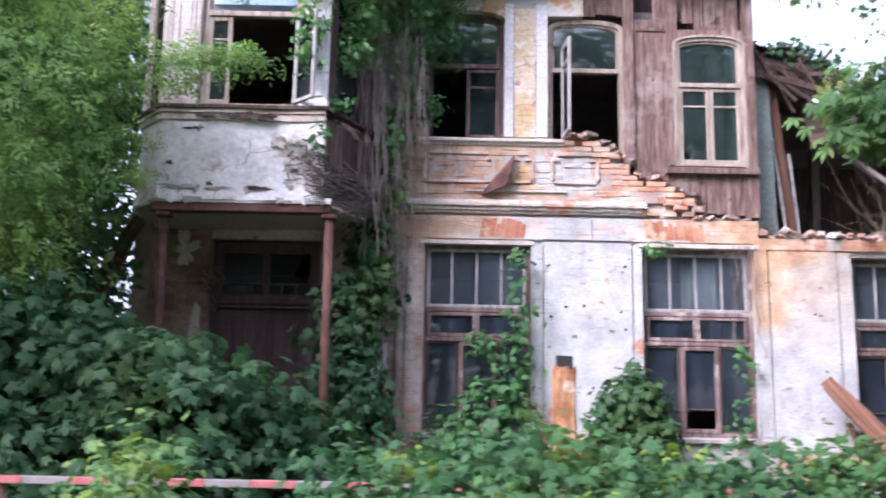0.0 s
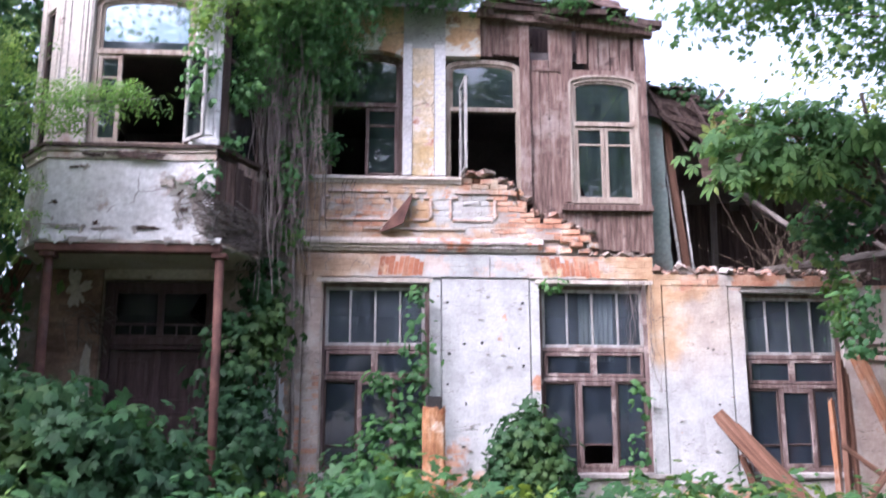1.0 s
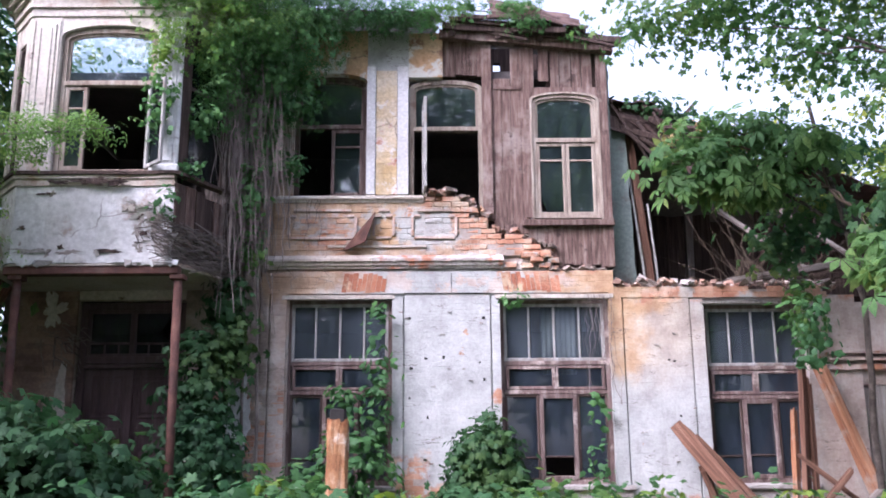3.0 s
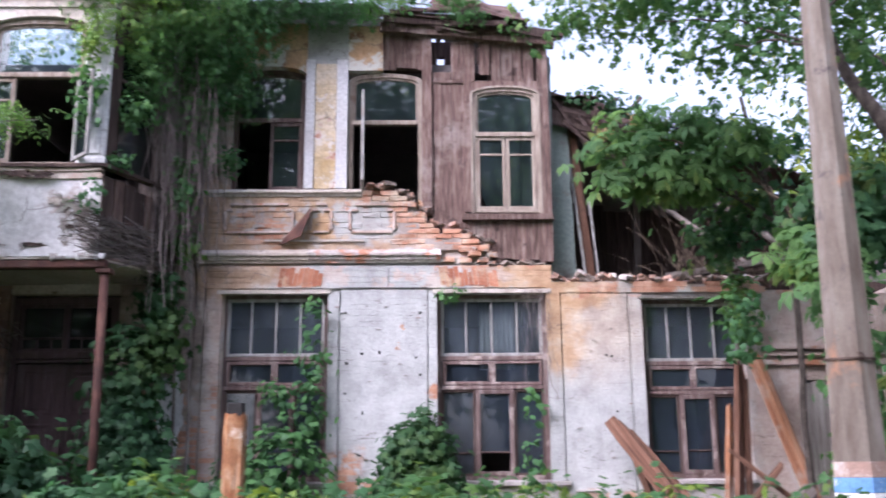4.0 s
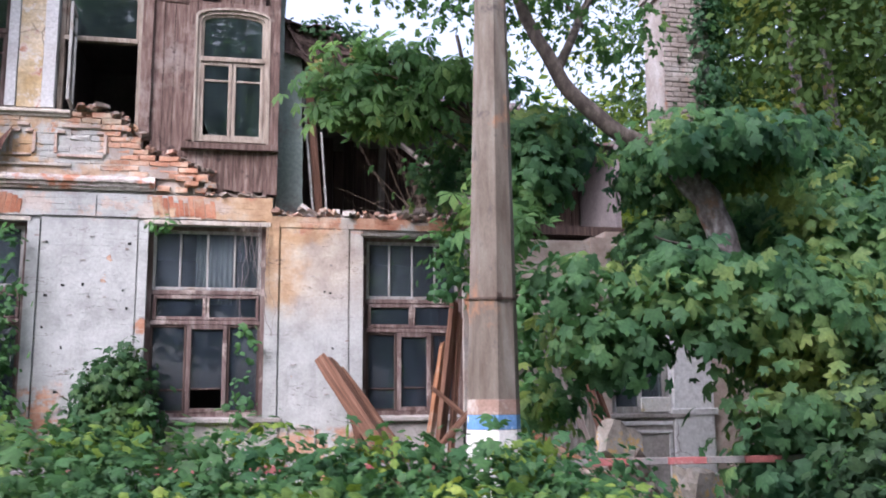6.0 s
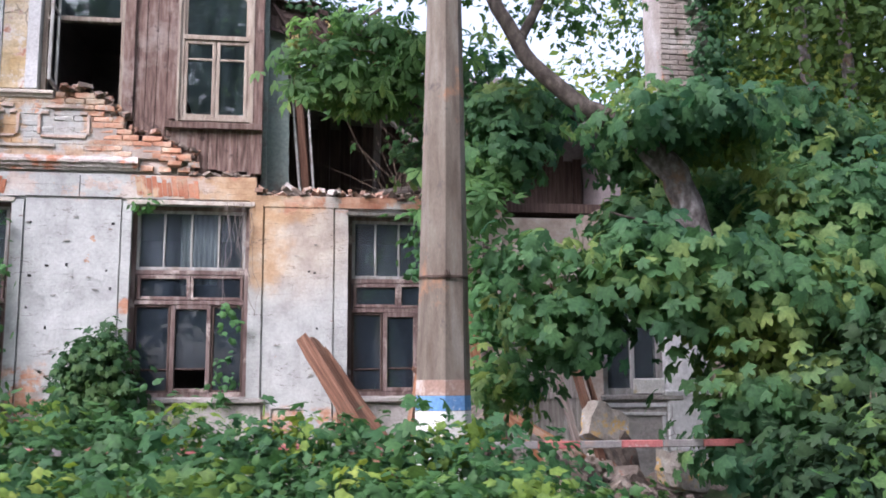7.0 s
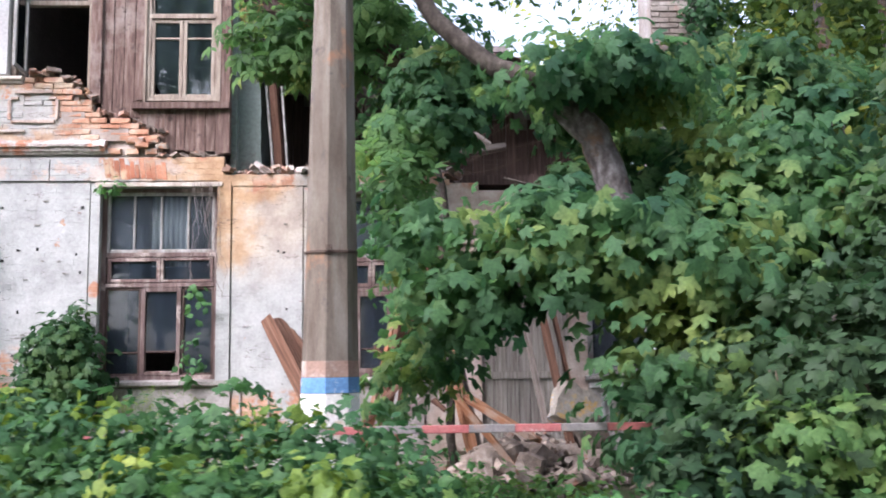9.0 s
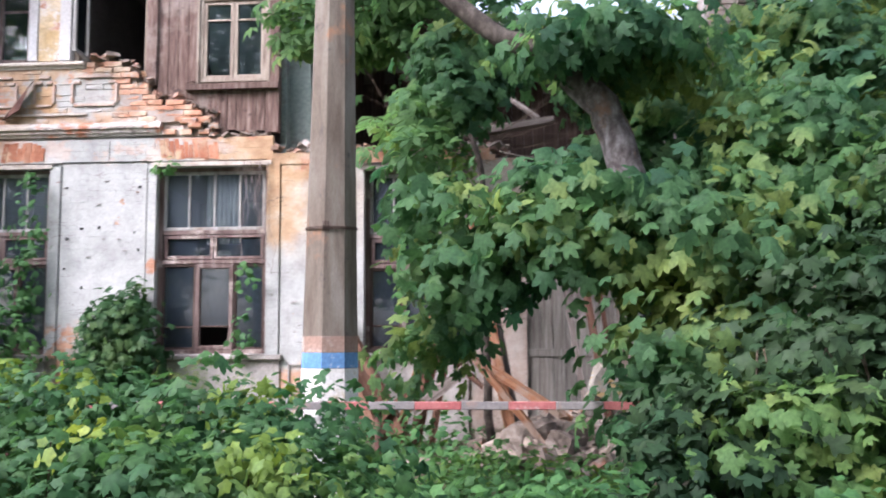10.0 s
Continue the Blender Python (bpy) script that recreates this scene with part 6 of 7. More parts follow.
foliage(ivy, "young_weeds", bl, 1500, 0.11, "ash", L_YOUNG, spray=6, spread=0.12, fill=0.2, up=0.7)

g = Geo()
for i in range(46):
    k = i % 3
    x, z = ((random.uniform(4.0, 4.42), 4.06), (random.uniform(-0.5, 0.35), random.uniform(4.3, 4.75)), (random.uniform(-0.6, 0.2), 5.5))[k]
    end = z - (random.uniform(0.5, 1.7), random.uniform(0.1, 0.3), random.uniform(0.3, 0.9))[k]
    y, pts = 12.86, []
    while z > end:
        pts.append((x, y, z))
        x += random.gauss(0, 0.025 if k != 1 else 0.09)
        y = min(12.88, max(12.78, y + random.gauss(0, 0.015)))
        z -= random.uniform(0.05, 0.16)
    if len(pts) > 1:
        g.tube(pts, random.choice((0.0025, 0.0035, 0.005)), 4)
place("dry_stems", g, M_VINE, ivy, "thin dry creeper stems")

# ---- maple leaning over the ruin ----
CUT["clip"] = lambda sp: behind_front(sp) & ~((np.abs(sp[:, 0] - 6.36) < 0.35) & (np.abs(sp[:, 1] - 7.7) < 0.35)) & ~((np.abs(sp[:, 0] - 8.66) < 0.34) & (sp[:, 2] > 2.80) & (sp[:, 2] < 3.74) & (sp[:, 1] < 8.4))
maple = thing("maple_tree", (9.72, 8.25, 0), "leaning maple with pale rough bark and broad green leaves", "tree")
limb(maple, [(9.72, 8.25, 0), (9.3, 8.15, 1.5), (8.86, 8.05, 2.5), (8.70, 8.05, 3.1), (8.55, 8.05, 3.5), (8.28, 8.05, 3.80)], 0.165, 0.13, "trunk", sides=12)
bough = limb(maple, [(8.34, 8.05, 3.75), (8.05, 8.1, 3.95), (7.74, 8.1, 4.12), (7.24, 8.15, 4.54), (6.94, 8.2, 5.08), (6.74, 8.3, 5.6), (6.3, 8.4, 7.5)], 0.11, 0.05, "bough", M_BOUGH)
limb(maple, [(7.1, 8.2, 4.75), (7.9, 8.8, 6.2), (8.2, 9, 7.6)], 0.05, 0.015, "limb", M_BOUGH)
limb(maple, [(8.9, 8.1, 2.4), (8.3, 7.6, 2.9), (7.7, 7.4, 3.0)], 0.03, 0.008, "limb", M_BOUGH)
bl = [((8.50, 7.9, 4.02), (0.62, 0.45, 0.22)), ((8.85, 8.1, 3.95), (0.5, 0.4, 0.22)), ((8.45, 7.7, 2.70), (0.55, 0.45, 0.28)), ((8.95, 7.7, 2.42), (0.80, 0.5, 0.36)), ((9.5, 7.8, 2.2), (0.65, 0.5, 0.42)), ((8.02, 7.6, 2.42), (0.28, 0.3, 0.2)),
      ((7.42, 8.0, 2.12), (0.32, 0.3, 0.26)), ((7.2, 7.9, 2.62), (0.16, 0.2, 0.25)), ((7.0, 8.8, 1.45), (0.26, 0.2, 0.34)), ((9.2, 7.4, 1.65), (0.5, 0.4, 0.35)), ((10.2, 8.2, 3.0), (0.7, 0.6, 0.7)), ((11.0, 11.0, 5.05), (0.55, 0.5, 0.22)), ((11.8, 11.0, 4.8), (0.7, 0.5, 0.3)), ((9.15, 7.6, 1.1), (0.4, 0.35, 0.4))]
foliage(maple, "lower_leaves", bl, 10000, 0.18, "maple", L_MAPLE, spray=10, spread=0.19, fill=0.15, up=0.8, edge=0.5, flat=0.25, droop=1.1)
bl = [((7.40, 9.8, 4.50), (0.55, 0.5, 0.32)), ((8.75, 9.6, 3.3), (0.35, 0.4, 0.25)), ((9.6, 9.6, 3.6), (0.8, 0.7, 0.6)), ((8.8, 9.8, 4.2), (0.4, 0.4, 0.35)), ((7.25, 9.4, 4.0), (0.35, 0.3, 0.35))]
foliage(maple, "inner_leaves", bl, 3900, 0.17, "maple", L_MAPLE, spray=6, spread=0.11, fill=0.25, up=0.8, edge=0.3)
bl = [((6.0, 9.0, 6.05), (0.6, 0.5, 0.2)), ((7.2, 9.0, 6.15), (0.7, 0.5, 0.28)), ((6.3, 8.8, 6.9), (1.4, 0.8, 0.35)), ((7.6, 9.2, 7.0), (1.3, 0.9, 0.4)), ((5.2, 9.4, 6.8), (0.9, 0.6, 0.3)), ((7.2, 9.5, 8.2), (2.4, 1.2, 0.5)), ((4.6, 9.8, 6.75), (0.5, 0.4, 0.2)), ((6.75, 8.5, 5.6), (0.5, 0.4, 0.2)), ((7.9, 8.9, 5.4), (0.4, 0.4, 0.2))]
# first crown is added overhead, out of view, to shade the roadside bush
foliage(maple, "crown_top", [((9.9, 6.6, 8.6), (1.8, 1.4, 0.6)), ((11.3, 6.8, 9.0), (1.6, 1.4, 0.6)), ((10.6, 5.4, 8.6), (1.6, 1.2, 0.5))], 4500, 0.22, "plain", L_CANOPY, spray=9, spread=0.3, fill=0.4)
foliage(maple, "upper_leaves", bl, 9500, 0.105, "maple", L_CANOPY, spray=8, spread=0.30, fill=0.5, up=0.6, edge=0.7, flat=0.35)

for a, b in (((8.2, 9.0, 7.5), (9.9, 7.0, 8.6)), ((8.2, 9.0, 7.5), (11.2, 7.2, 9.0)), ((9.9, 7.0, 8.6), (10.6, 5.6, 8.6)), ((6.75, 8.3, 5.6), (5.2, 9.2, 6.4)), ((6.5, 8.4, 6.6), (4.6, 9.7, 6.9)), ((6.6, 8.35, 6.0), (8.0, 9.2, 6.9)), ((7.9, 8.8, 6.2), (9.3, 8.9, 6.6)), ((6.45, 8.4, 6.9), (5.9, 9.2, 7.6)), ((8.1, 8.9, 6.9), (6.9, 9.4, 7.7)), ((6.7, 8.3, 5.7), (5.6, 8.9, 5.9)), ((7.5, 8.5, 5.4), (7.3, 9.1, 6.3))):
    a, b = Vector(a), Vector(b)
    limb(bough, [a, a.lerp(b, 0.5) + Vector((0, 0, random.uniform(-0.1, 0.2))), b], 0.022, 0.005, "twig", M_BOUGH, 5, 0.03)

chest = thing("chestnut_tree", (7.4, 11.6, 0), "horse chestnut with spreading leaves and faded blossom candles", "tree")
stem = limb(chest, [(7.5, 11.7, 0.2), (7.40, 11.6, 2.0), (7.45, 11.5, 3.4), (7.2, 11.3, 4.6), (6.7, 10.9, 6.2)], 0.055, 0.025, "trunk", M_BOUGH)
limb(chest, [(7.2, 11.3, 4.6), (6.2, 11.4, 5.3), (5.2, 11.4, 5.3)], 0.03, 0.008, "limb", M_BOUGH)
limb(chest, [(7.0, 11.1, 5.2), (6.3, 11.2, 5.8), (5.6, 11.3, 6.0)], 0.03, 0.008, "limb", M_BOUGH)
bl = []
for tip in ((5.05, 11.45, 5.55), (5.25, 11.4, 5.92), (5.42, 11.4, 5.6), (5.85, 11.3, 6.08), (5.95, 11.3, 5.5), (5.3, 11.6, 5.25), (6.2, 11.3, 5.95), (5.8, 11.4, 5.2), (6.35, 11.2, 5.3), (6.9, 9.7, 3.95), (6.95, 9.0, 3.35), (6.7, 10.9, 5.7)):
    hub, tip = Vector((6.95, 11.1, 5.1)), Vector(tip)
    limb(stem, [hub, hub.lerp(tip, 0.6) + Vector((0, 0, 0.15)), tip], 0.02, 0.006, "twig", M_TWIG, 5, 0.03)
    for u, r in ((1.0, 0.22), (0.84, 0.16)):
        p = hub.lerp(tip, u) + Vector((0, 0, 0.12 * (1 - u)))
        bl.append(((p.x, p.y, p.z), (r * 1.15, r, r * 0.62)))
foliage(chest, "leaves", bl, 760, 0.24, "hand", L_CHEST, spray=4, spread=0.16, fill=0.15, up=0.9, edge=0.6, droop=1.1)
bl = [((6.95, 12.0, 5.4), (0.4, 0.4, 0.14)), ((7.0, 11.8, 4.9), (0.4, 0.4, 0.2)), ((6.7, 12.3, 4.8), (0.3, 0.3, 0.2)), ((7.3, 11.9, 5.8), (0.5, 0.4, 0.2)), ((6.75, 12.3, 4.45), (0.3, 0.25, 0.15))]
foliage(chest, "inner_leaves", bl, 1000, 0.15, "maple", L_MAPLE, spray=6, spread=0.14, fill=0.3, up=0.8, edge=0.5)
bl = [((6.97, 9.0, 2.5), (0.16, 0.15, 0.45)), ((7.0, 9.1, 1.8), (0.14, 0.15, 0.3)), ((6.62, 11.3, 3.3), (0.12, 0.1, 0.45))]
foliage(chest, "hanging_leaves", bl, 800, 0.13, "ivy", L_CREEPER, spray=5, spread=0.12, fill=0.3, up=0.5)
for i in range(14):
    c = Vector((random.uniform(4.95, 6.5), random.uniform(11.2, 11.5), random.uniform(5.4, 6.1)))
    sp = np.array([(c.x + random.gauss(0, 0.025), c.y + random.gauss(0, 0.025), c.z + random.uniform(0, 0.2)) for _ in range(26)])
    place("blossom_candle", leaf_mesh("blossom_candle", sp, unit(rng.normal(0, 1, (26, 3))), np.full(26, 0.045), "plain"), L_BLOSSOM, chest)["kind"] = "stuff"

# bushes at the end of the railing
rb = thing("roadside_bush", (9.8, 6.4, 0), "bright green mixed bush grown over the end of the railing", "bush")
bl = [((9.05, 6.2, 0.85), (0.38, 0.3, 0.50)), ((8.72, 6.1, 0.8), (0.24, 0.25, 0.42)), ((9.6, 6.3, 0.75), (0.7, 0.5, 0.7)), ((10.3, 6.5, 1.1), (0.7, 0.6, 1.0)), ((10.9, 7.0, 1.6), (0.7, 0.7, 1.4)), ((9.9, 7.0, 1.4), (0.5, 0.5, 0.6)), ((11.6, 7.5, 2.2), (0.9, 0.9, 2.0))]
foliage(rb, "leaves", bl, 8500, 0.14, "maple", L_DEEP, spray=7, spread=0.15, fill=0.25, up=1.2, edge=0.35, flat=0.25)
bl = [((9.35, 6.1, 1.0), (0.45, 0.35, 0.3)), ((9.9, 6.0, 0.9), (0.4, 0.3, 0.4)), ((10.02, 8.0, 3.35), (0.08, 0.08, 0.45)), ((9.98, 7.9, 2.72), (0.36, 0.3, 0.35)), ((10.5, 7.5, 2.8), (0.4, 0.3, 0.3))]
foliage(rb, "new_growth", bl, 1800, 0.14, "maple", L_CHEST, spray=5, spread=0.13, fill=0.25, up=0.9, flat=0.4)
limb(rb, [(10.1, 8.0, 0), (10.05, 8.0, 2.2), (10.02, 8.0, 3.7)], 0.014, 0.004, "stem", M_TWIG, 5)
for i in range(14):
    x = random.uniform(9.3, 11.2)
    limb(rb, [(x, 6.6, 0), (x + random.uniform(-0.3, 0.3), 6.5, 0.8), (x + random.uniform(-0.4, 0.4), 6.4, 1.5)], 0.016, 0.005, "stem", M_TWIG, 5)

# trees behind and to the side
far = thing("far_wood", (14, 18, 0), "tall sunlit trees behind the ruin", "trees", kind="stuff")
bl = [((13.2, 13.5, 4.0), (1.8, 1.5, 3.2)), ((12.6, 12.2, 2.4), (1.2, 1.2, 2.2)), ((13.5, 14, 8.5), (2.0, 2.0, 2.6)), ((16, 16, 6), (3, 3, 6)), ((16, 17, 13), (4, 3, 4)), ((12.2, 15.5, 6.0), (0.8, 0.8, 1.6)), ((20, 18, 8), (4, 4, 8)), ((12.0, 12.4, 5.0), (0.7, 0.7, 1.3)), ((12.1, 12.6, 7.4), (0.6, 0.6, 1.2)), ((14.5, 13.5, 6.0), (2.2, 1.5, 6)), ((13.2, 12.6, 8.0), (1.8, 1.2, 3.0)), ((9.7, 15.6, 5.2), (1.3, 0.7, 1.4)), ((11.6, 15.0, 5.5), (1.2, 0.8, 1.8)), ((11.9, 12.2, 3.4), (0.8, 0.6, 1.6)), ((18, 20, 9), (7, 3, 9)), ((12.0, 11.0, 2.0), (1.0, 1.0, 2.0))]
foliage(far, "crowns", bl, 130000, 0.17, "plain", L_FAR, spray=11, spread=0.24, fill=0.45, edge=0.35, flat=0.35)
bl = [((9, 19, 4.5), (3.5, 2, 2.6)), ((6, 20, 4.5), (3, 2, 2.5)), ((12, 21, 6), (3, 2, 3)), ((5.0, 18.2, 6.0), (1.6, 1.0, 1.0))]
foliage(far, "deep_crowns", [((19, 22, 6), (5, 1.5, 8)), ((15.5, 20, 4), (2.5, 1.2, 4.5))], 26000, 0.42, "plain", L_FAR, spray=9, spread=0.4, fill=0.4)
foliage(far, "back_crowns", bl, 14000, 0.26, "plain", L_SUNLIT, spray=9, spread=0.3, fill=0.35)
for x, y, h in ((13.4, 14, 9), (16, 17, 14), (20, 18, 13), (9, 19, 5), (12, 21, 7)):
    limb(far, [(x, y, 0), (x + 0.2, y, h * 0.5), (x - 0.1, y, h)], 0.22, 0.06, "trunk")
street = thing("street_tree", (0, -11, 0), "tall broad street tree across the road", "tree", "trees across the road")
limb(street, [(0, -11, 0), (0.2, -11, 6), (0, -11, 15)], 0.26, 0.08, "trunk")
CUT.clear()
bl = [((0, -11, 9), (2.6, 2.0, 3.0)), ((-1.2, -11, 5.2), (1.8, 1.5, 1.8)), ((1.2, -11.4, 13.5), (2.3, 1.8, 3.0)), ((-1.0, -11, 16.5), (1.9, 1.6, 2.4)), ((1.5, -11, 6.5), (1.3, 1.2, 1.5))]
foliage(street, "crown", bl, 9000, 0.42, "plain", L_MAPLE, spray=9, spread=0.4, fill=0.35)
for x, y, a in ((-6.5, -12, 1.1), (6, -11.5, 2.3), (11.5, -12, 0.4), (-13, -12, 3.0), (17.5, -12.5, 5.0), (-3.2, -13.5, 4.1), (3.1, -13.2, 5.6), (-9.8, -13.6, 2.0), (8.9, -13.8, 3.4)):
    copy_thing(street, Matrix.Translation((x, y, 0)) @ Matrix.Rotation(a, 4, "Z"))
# added tree, out of view, that keeps sun off the entrance bushes
small = thing("street_tree", (-7.3, 5.8, 0), "unseen low tree added to shade the entrance bushes", "tree")
limb(small, [(-7.3, 5.8, 0), (-7.2, 5.8, 3), (-7.3, 5.8, 6.4)], 0.12, 0.04, "trunk")
foliage(small, "crown", [((-7.2, 5.8, 6.3), (1.5, 1.4, 0.9)), ((-8.2, 5.0, 5.8), (1.2, 1.1, 0.8))], 5000, 0.22, "plain", L_MAPLE, spray=9, spread=0.3, fill=0.4)
CUT["clip"] = behind_front

CUT.clear()
roofivy = thing("roof_ivy", (5.6, 13.6, 6.9), "dark ivy grown over the torn roof of the ruined room", "ivy", kind="stuff")
foliage(roofivy, "leaves", [((5.25, 13.6, 7.16), (0.4, 0.3, 0.16)), ((5.85, 13.7, 6.95), (0.45, 0.3, 0.2)), ((6.5, 14.0, 6.6), (0.5, 0.3, 0.2))], 1800, 0.11, "ivy", L_SHADE, spray=6, spread=0.1, fill=0.2, edge=0.5)
foliage(roofivy, "pillar_leaves", [((11.2, 12.85, 6.6), (0.22, 0.12, 1.9)), ((10.95, 12.84, 5.2), (0.3, 0.1, 0.8)), ((10.4, 13.0, 5.6), (0.1, 0.1, 0.5))], 2600, 0.12, "ivy", L_SHADE, spray=6, spread=0.1, fill=0.2, edge=0.5, droop=0.9)
CUT["clip"] = behind_front

# ---- street things ----
pole = thing("utility_pole", (6.36, 7.7, 0), "tapered eight-sided concrete pole with worn blue and white bands", "pole")


def pole_piece(z0, z1, name, ma, label="", grow=0.0):
    g = Geo()
    vs, fs = [], []
    k = 10 if z1 - z0 > 1 else 2
    for i in range(k + 1):
        z = z0 + (z1 - z0) * i / k
        wd = (0.505 - 0.042 * z) / 2 + grow
        c = 6.305 + 0.008 * z
        for a in range(8):
            u = math.pi / 4 * a + math.pi / 8 + 0.32
            vs.append((c + wd * 1.04 * math.cos(u), 7.78 + wd * 1.04 * math.sin(u), z))
    for i in range(k):
        fs += [(i * 8 + a, i * 8 + (a + 1) % 8, i * 8 + 8 + (a + 1) % 8, i * 8 + 8 + a) for a in range(8)]
    fs += [tuple(range(8))[::-1], tuple(k * 8 + a for a in range(8))]
    g.add(vs, fs)
    return place(name, g, ma, pole, label)


pole_piece(0.0, 8.0, "shaft", M_CONCRETE)
pole_piece(1.35, 1.47, "blue_band", M_BLUE, "worn blue band", 0.002)
pole_piece(0.05, 1.345, "white_band", M_WHITEP, "worn white paint", 0.002)
pole_piece(1.475, 1.60, "pink_band", M_PINK, "faded pink band", 0.0015)
g = Geo()
for dz in (0, 0.012):
    pts = []
    for i in range(17):
        u = 2 * math.pi * i / 16
        pts.append((6.325 + 0.212 * math.cos(u), 7.78 + 0.212 * math.sin(u), 2.46 + dz + 0.01 * math.sin(u)))
    g.tube(pts, 0.005, 4)
for dx in (0, 0.02, 0.04):
    g.tube([(6.30 + dx, 7.575, 2.43), (6.305 + dx, 7.55, 2.47), (6.30 + dx, 7.575, 2.51)], 0.005, 4)
place("wire_tie", g, M_WIRE, pole, "twisted rusty wire")

# striped railing
rail = thing("railing", (3, 7.47, 0), "low street railing with a faded red and white striped bar", "railing")
x, k = 7.04 - 0.354 * 30, 0
while x < 10.6:
    g = Geo()
    g.soft(x, x + 0.352, 7.43, 7.475, 1.04, 1.10, 0.006)
    place("rail_stripe", g, M_RAILRED if k % 2 == 0 else M_RAILWHITE, rail)
    x += 0.354
    k += 1
for x in (-3.4, -2.2, -0.6, 0.6, 2.2, 3.8, 5.4, 6.75, 9.3, 10.5):
    g = Geo()
    g.tube([(x, 7.50, 0), (x, 7.50, 1.09)], 0.026, 8)
    place("post", g, M_RUST, rail, smooth=True)

# old gate post with flaking rust
post = thing("old_post", (1.02, 7.76, 0), "rusty square post with flaking cream paint and a black top", "post")
g = Geo()
vs, fs = [], []
n, sd = 34, 28
for i in range(n + 1):
    for a in range(sd):
        u = 2 * math.pi * a / sd
        k = 1 / max(abs(math.cos(u)), abs(math.sin(u))) ** 0.7
        z = 2.03 * i / n + (0.05 * noise.noise(Vector((a * 0.9, 2, 0))) if i == n else 0)
        r = 0.092 * k * (1 + 0.13 * noise.noise(Vector((math.cos(u) * 7, math.sin(u) * 7, z * 3))) + 0.08 * noise.noise(Vector((math.cos(u) * 16, math.sin(u) * 16, z * 9))))
        vs.append((1.02 + r * math.cos(u), 7.76 + r * math.sin(u), z))
for i in range(n):
    fs += [(i * sd + a, i * sd + (a + 1) % sd, i * sd + sd + (a + 1) % sd, i * sd + sd + a) for a in range(sd)]
fs.append(tuple(n * sd + a for a in range(sd)))
g.add(vs, fs)
place("shaft", g, M_RUSTPOST, post)
g = Geo()
g.soft(0.955, 1.085, 7.69, 7.83, 2.0, 2.125, 0.01, 0.004)
place("top_block", g, M_BLACK, post, "black pitch block")


# ---- fallen timbers ----
def plank(a, b, w, t, ma, label, name="fallen_timber", roll=0.0, split=True, cat="timber"):
    """A rough timber from a to b with splintered ends, its grain along its length."""
    a, b = Vector(a), Vector(b)
    L = (b - a).length
    m = Matrix.Translation(a) @ (b - a).to_track_quat("X", "Z").to_matrix().to_4x4() @ Matrix.Rotation(radians(roll), 4, "X")
    g = Geo()
    # a grooved outline: along the top, then back along the underside
    k = 7 if split else 3
    ridge = [random.uniform(-0.09, 0.05) * t if split else 0.0 for _ in range(2 * k)]
    rim = [(-w / 2 + w * i / (k - 1), t / 2 + ridge[i]) for i in range(k)] + [(w / 2 - w * i / (k - 1), -t / 2 - ridge[k + i]) for i in range(k)]
    e0 = [random.uniform(-0.07, 0.04) if split else 0.0 for _ in range(k)]
    e1 = [random.uniform(-0.05, 0.10) if split else 0.0 for _ in range(k)]
    q, n = len(rim), 9
    vs, fs = [], []
    for i in range(n + 1):
        for c, (yy, zz) in enumerate(rim):
            col = c if c < k else 2 * k - 1 - c
            x = L * i / n + (e0[col] if i == 0 else 0) + (e1[col] if i == n else 0)
            thin = 0.85 if split and i in (0, n) else 1.0
            vs.append((x, yy + random.uniform(-0.004, 0.004), zz * thin + random.uniform(-0.004, 0.004)))
    for i in range(n):
        fs += [(i * q + c, i * q + (c + 1) % q, i * q + q + (c + 1) % q, i * q + q + c) for c in range(q)]
    fs += [tuple(range(q))[::-1], tuple(n * q + c for c in range(q))]
    g.add(vs, fs)
    ob = place(name, g, ma, m=m)
    return tagged(ob, label, cat)


plank((6.20, 11.4, 0.45), (5.22, 12.55, 2.10), 0.32, 0.20, M_BEAM, "thick splintered brown beam leaning on the wall", roll=20)
plank((6.45, 11.5, 0.45), (5.46, 12.62, 1.95), 0.16, 0.12, M_BEAM, "second brown beam leaning beside the thick one", roll=35)
plank((5.95, 12.5, 0.3), (5.55, 12.75, 1.55), 0.12, 0.08, M_BEAM, "short brown plank propped against the wall")
plank((5.75, 12.5, 0.3), (5.62, 12.8, 1.45), 0.10, 0.05, M_BEAM, "short brown plank propped against the wall")
plank((6.55, 11.9, 0.35), (7.02, 12.75, 2.95), 0.16, 0.07, M_BEAM, "long split board leaning against the window", roll=80)
plank((6.75, 12.0, 0.35), (7.10, 12.78, 2.75), 0.08, 0.06, M_BEAM, "long split board leaning against the window", roll=60)
plank((7.75, 11.7, 0.35), (7.22, 12.7, 3.05), 0.20, 0.10, M_SPLIT, "tall timber split open to fresh orange wood", roll=75)
plank((7.85, 11.8, 0.35), (7.34, 12.8, 3.0), 0.12, 0.07, M_GREYLOG, "weathered grey timber leaning on the wall", roll=70)
plank((6.35, 11.7, 0.35), (6.86, 12.78, 2.35), 0.11, 0.06, M_SPLIT, "split orange board leaning across the window", roll=70)
plank((6.05, 11.5, 0.5), (7.05, 11.6, 1.55), 0.09, 0.07, M_BEAM, "loose brown rail lying across the pile")
plank((6.6, 11.2, 0.75), (7.3, 11.3, 1.30), 0.15, 0.12, M_GREYLOG, "grey beam end jutting from the pile", split=False)
plank((6.55, 11.9, 1.75), (7.35, 11.7, 1.05), 0.09, 0.06, M_BEAM, "broken brown board lying over the pile")
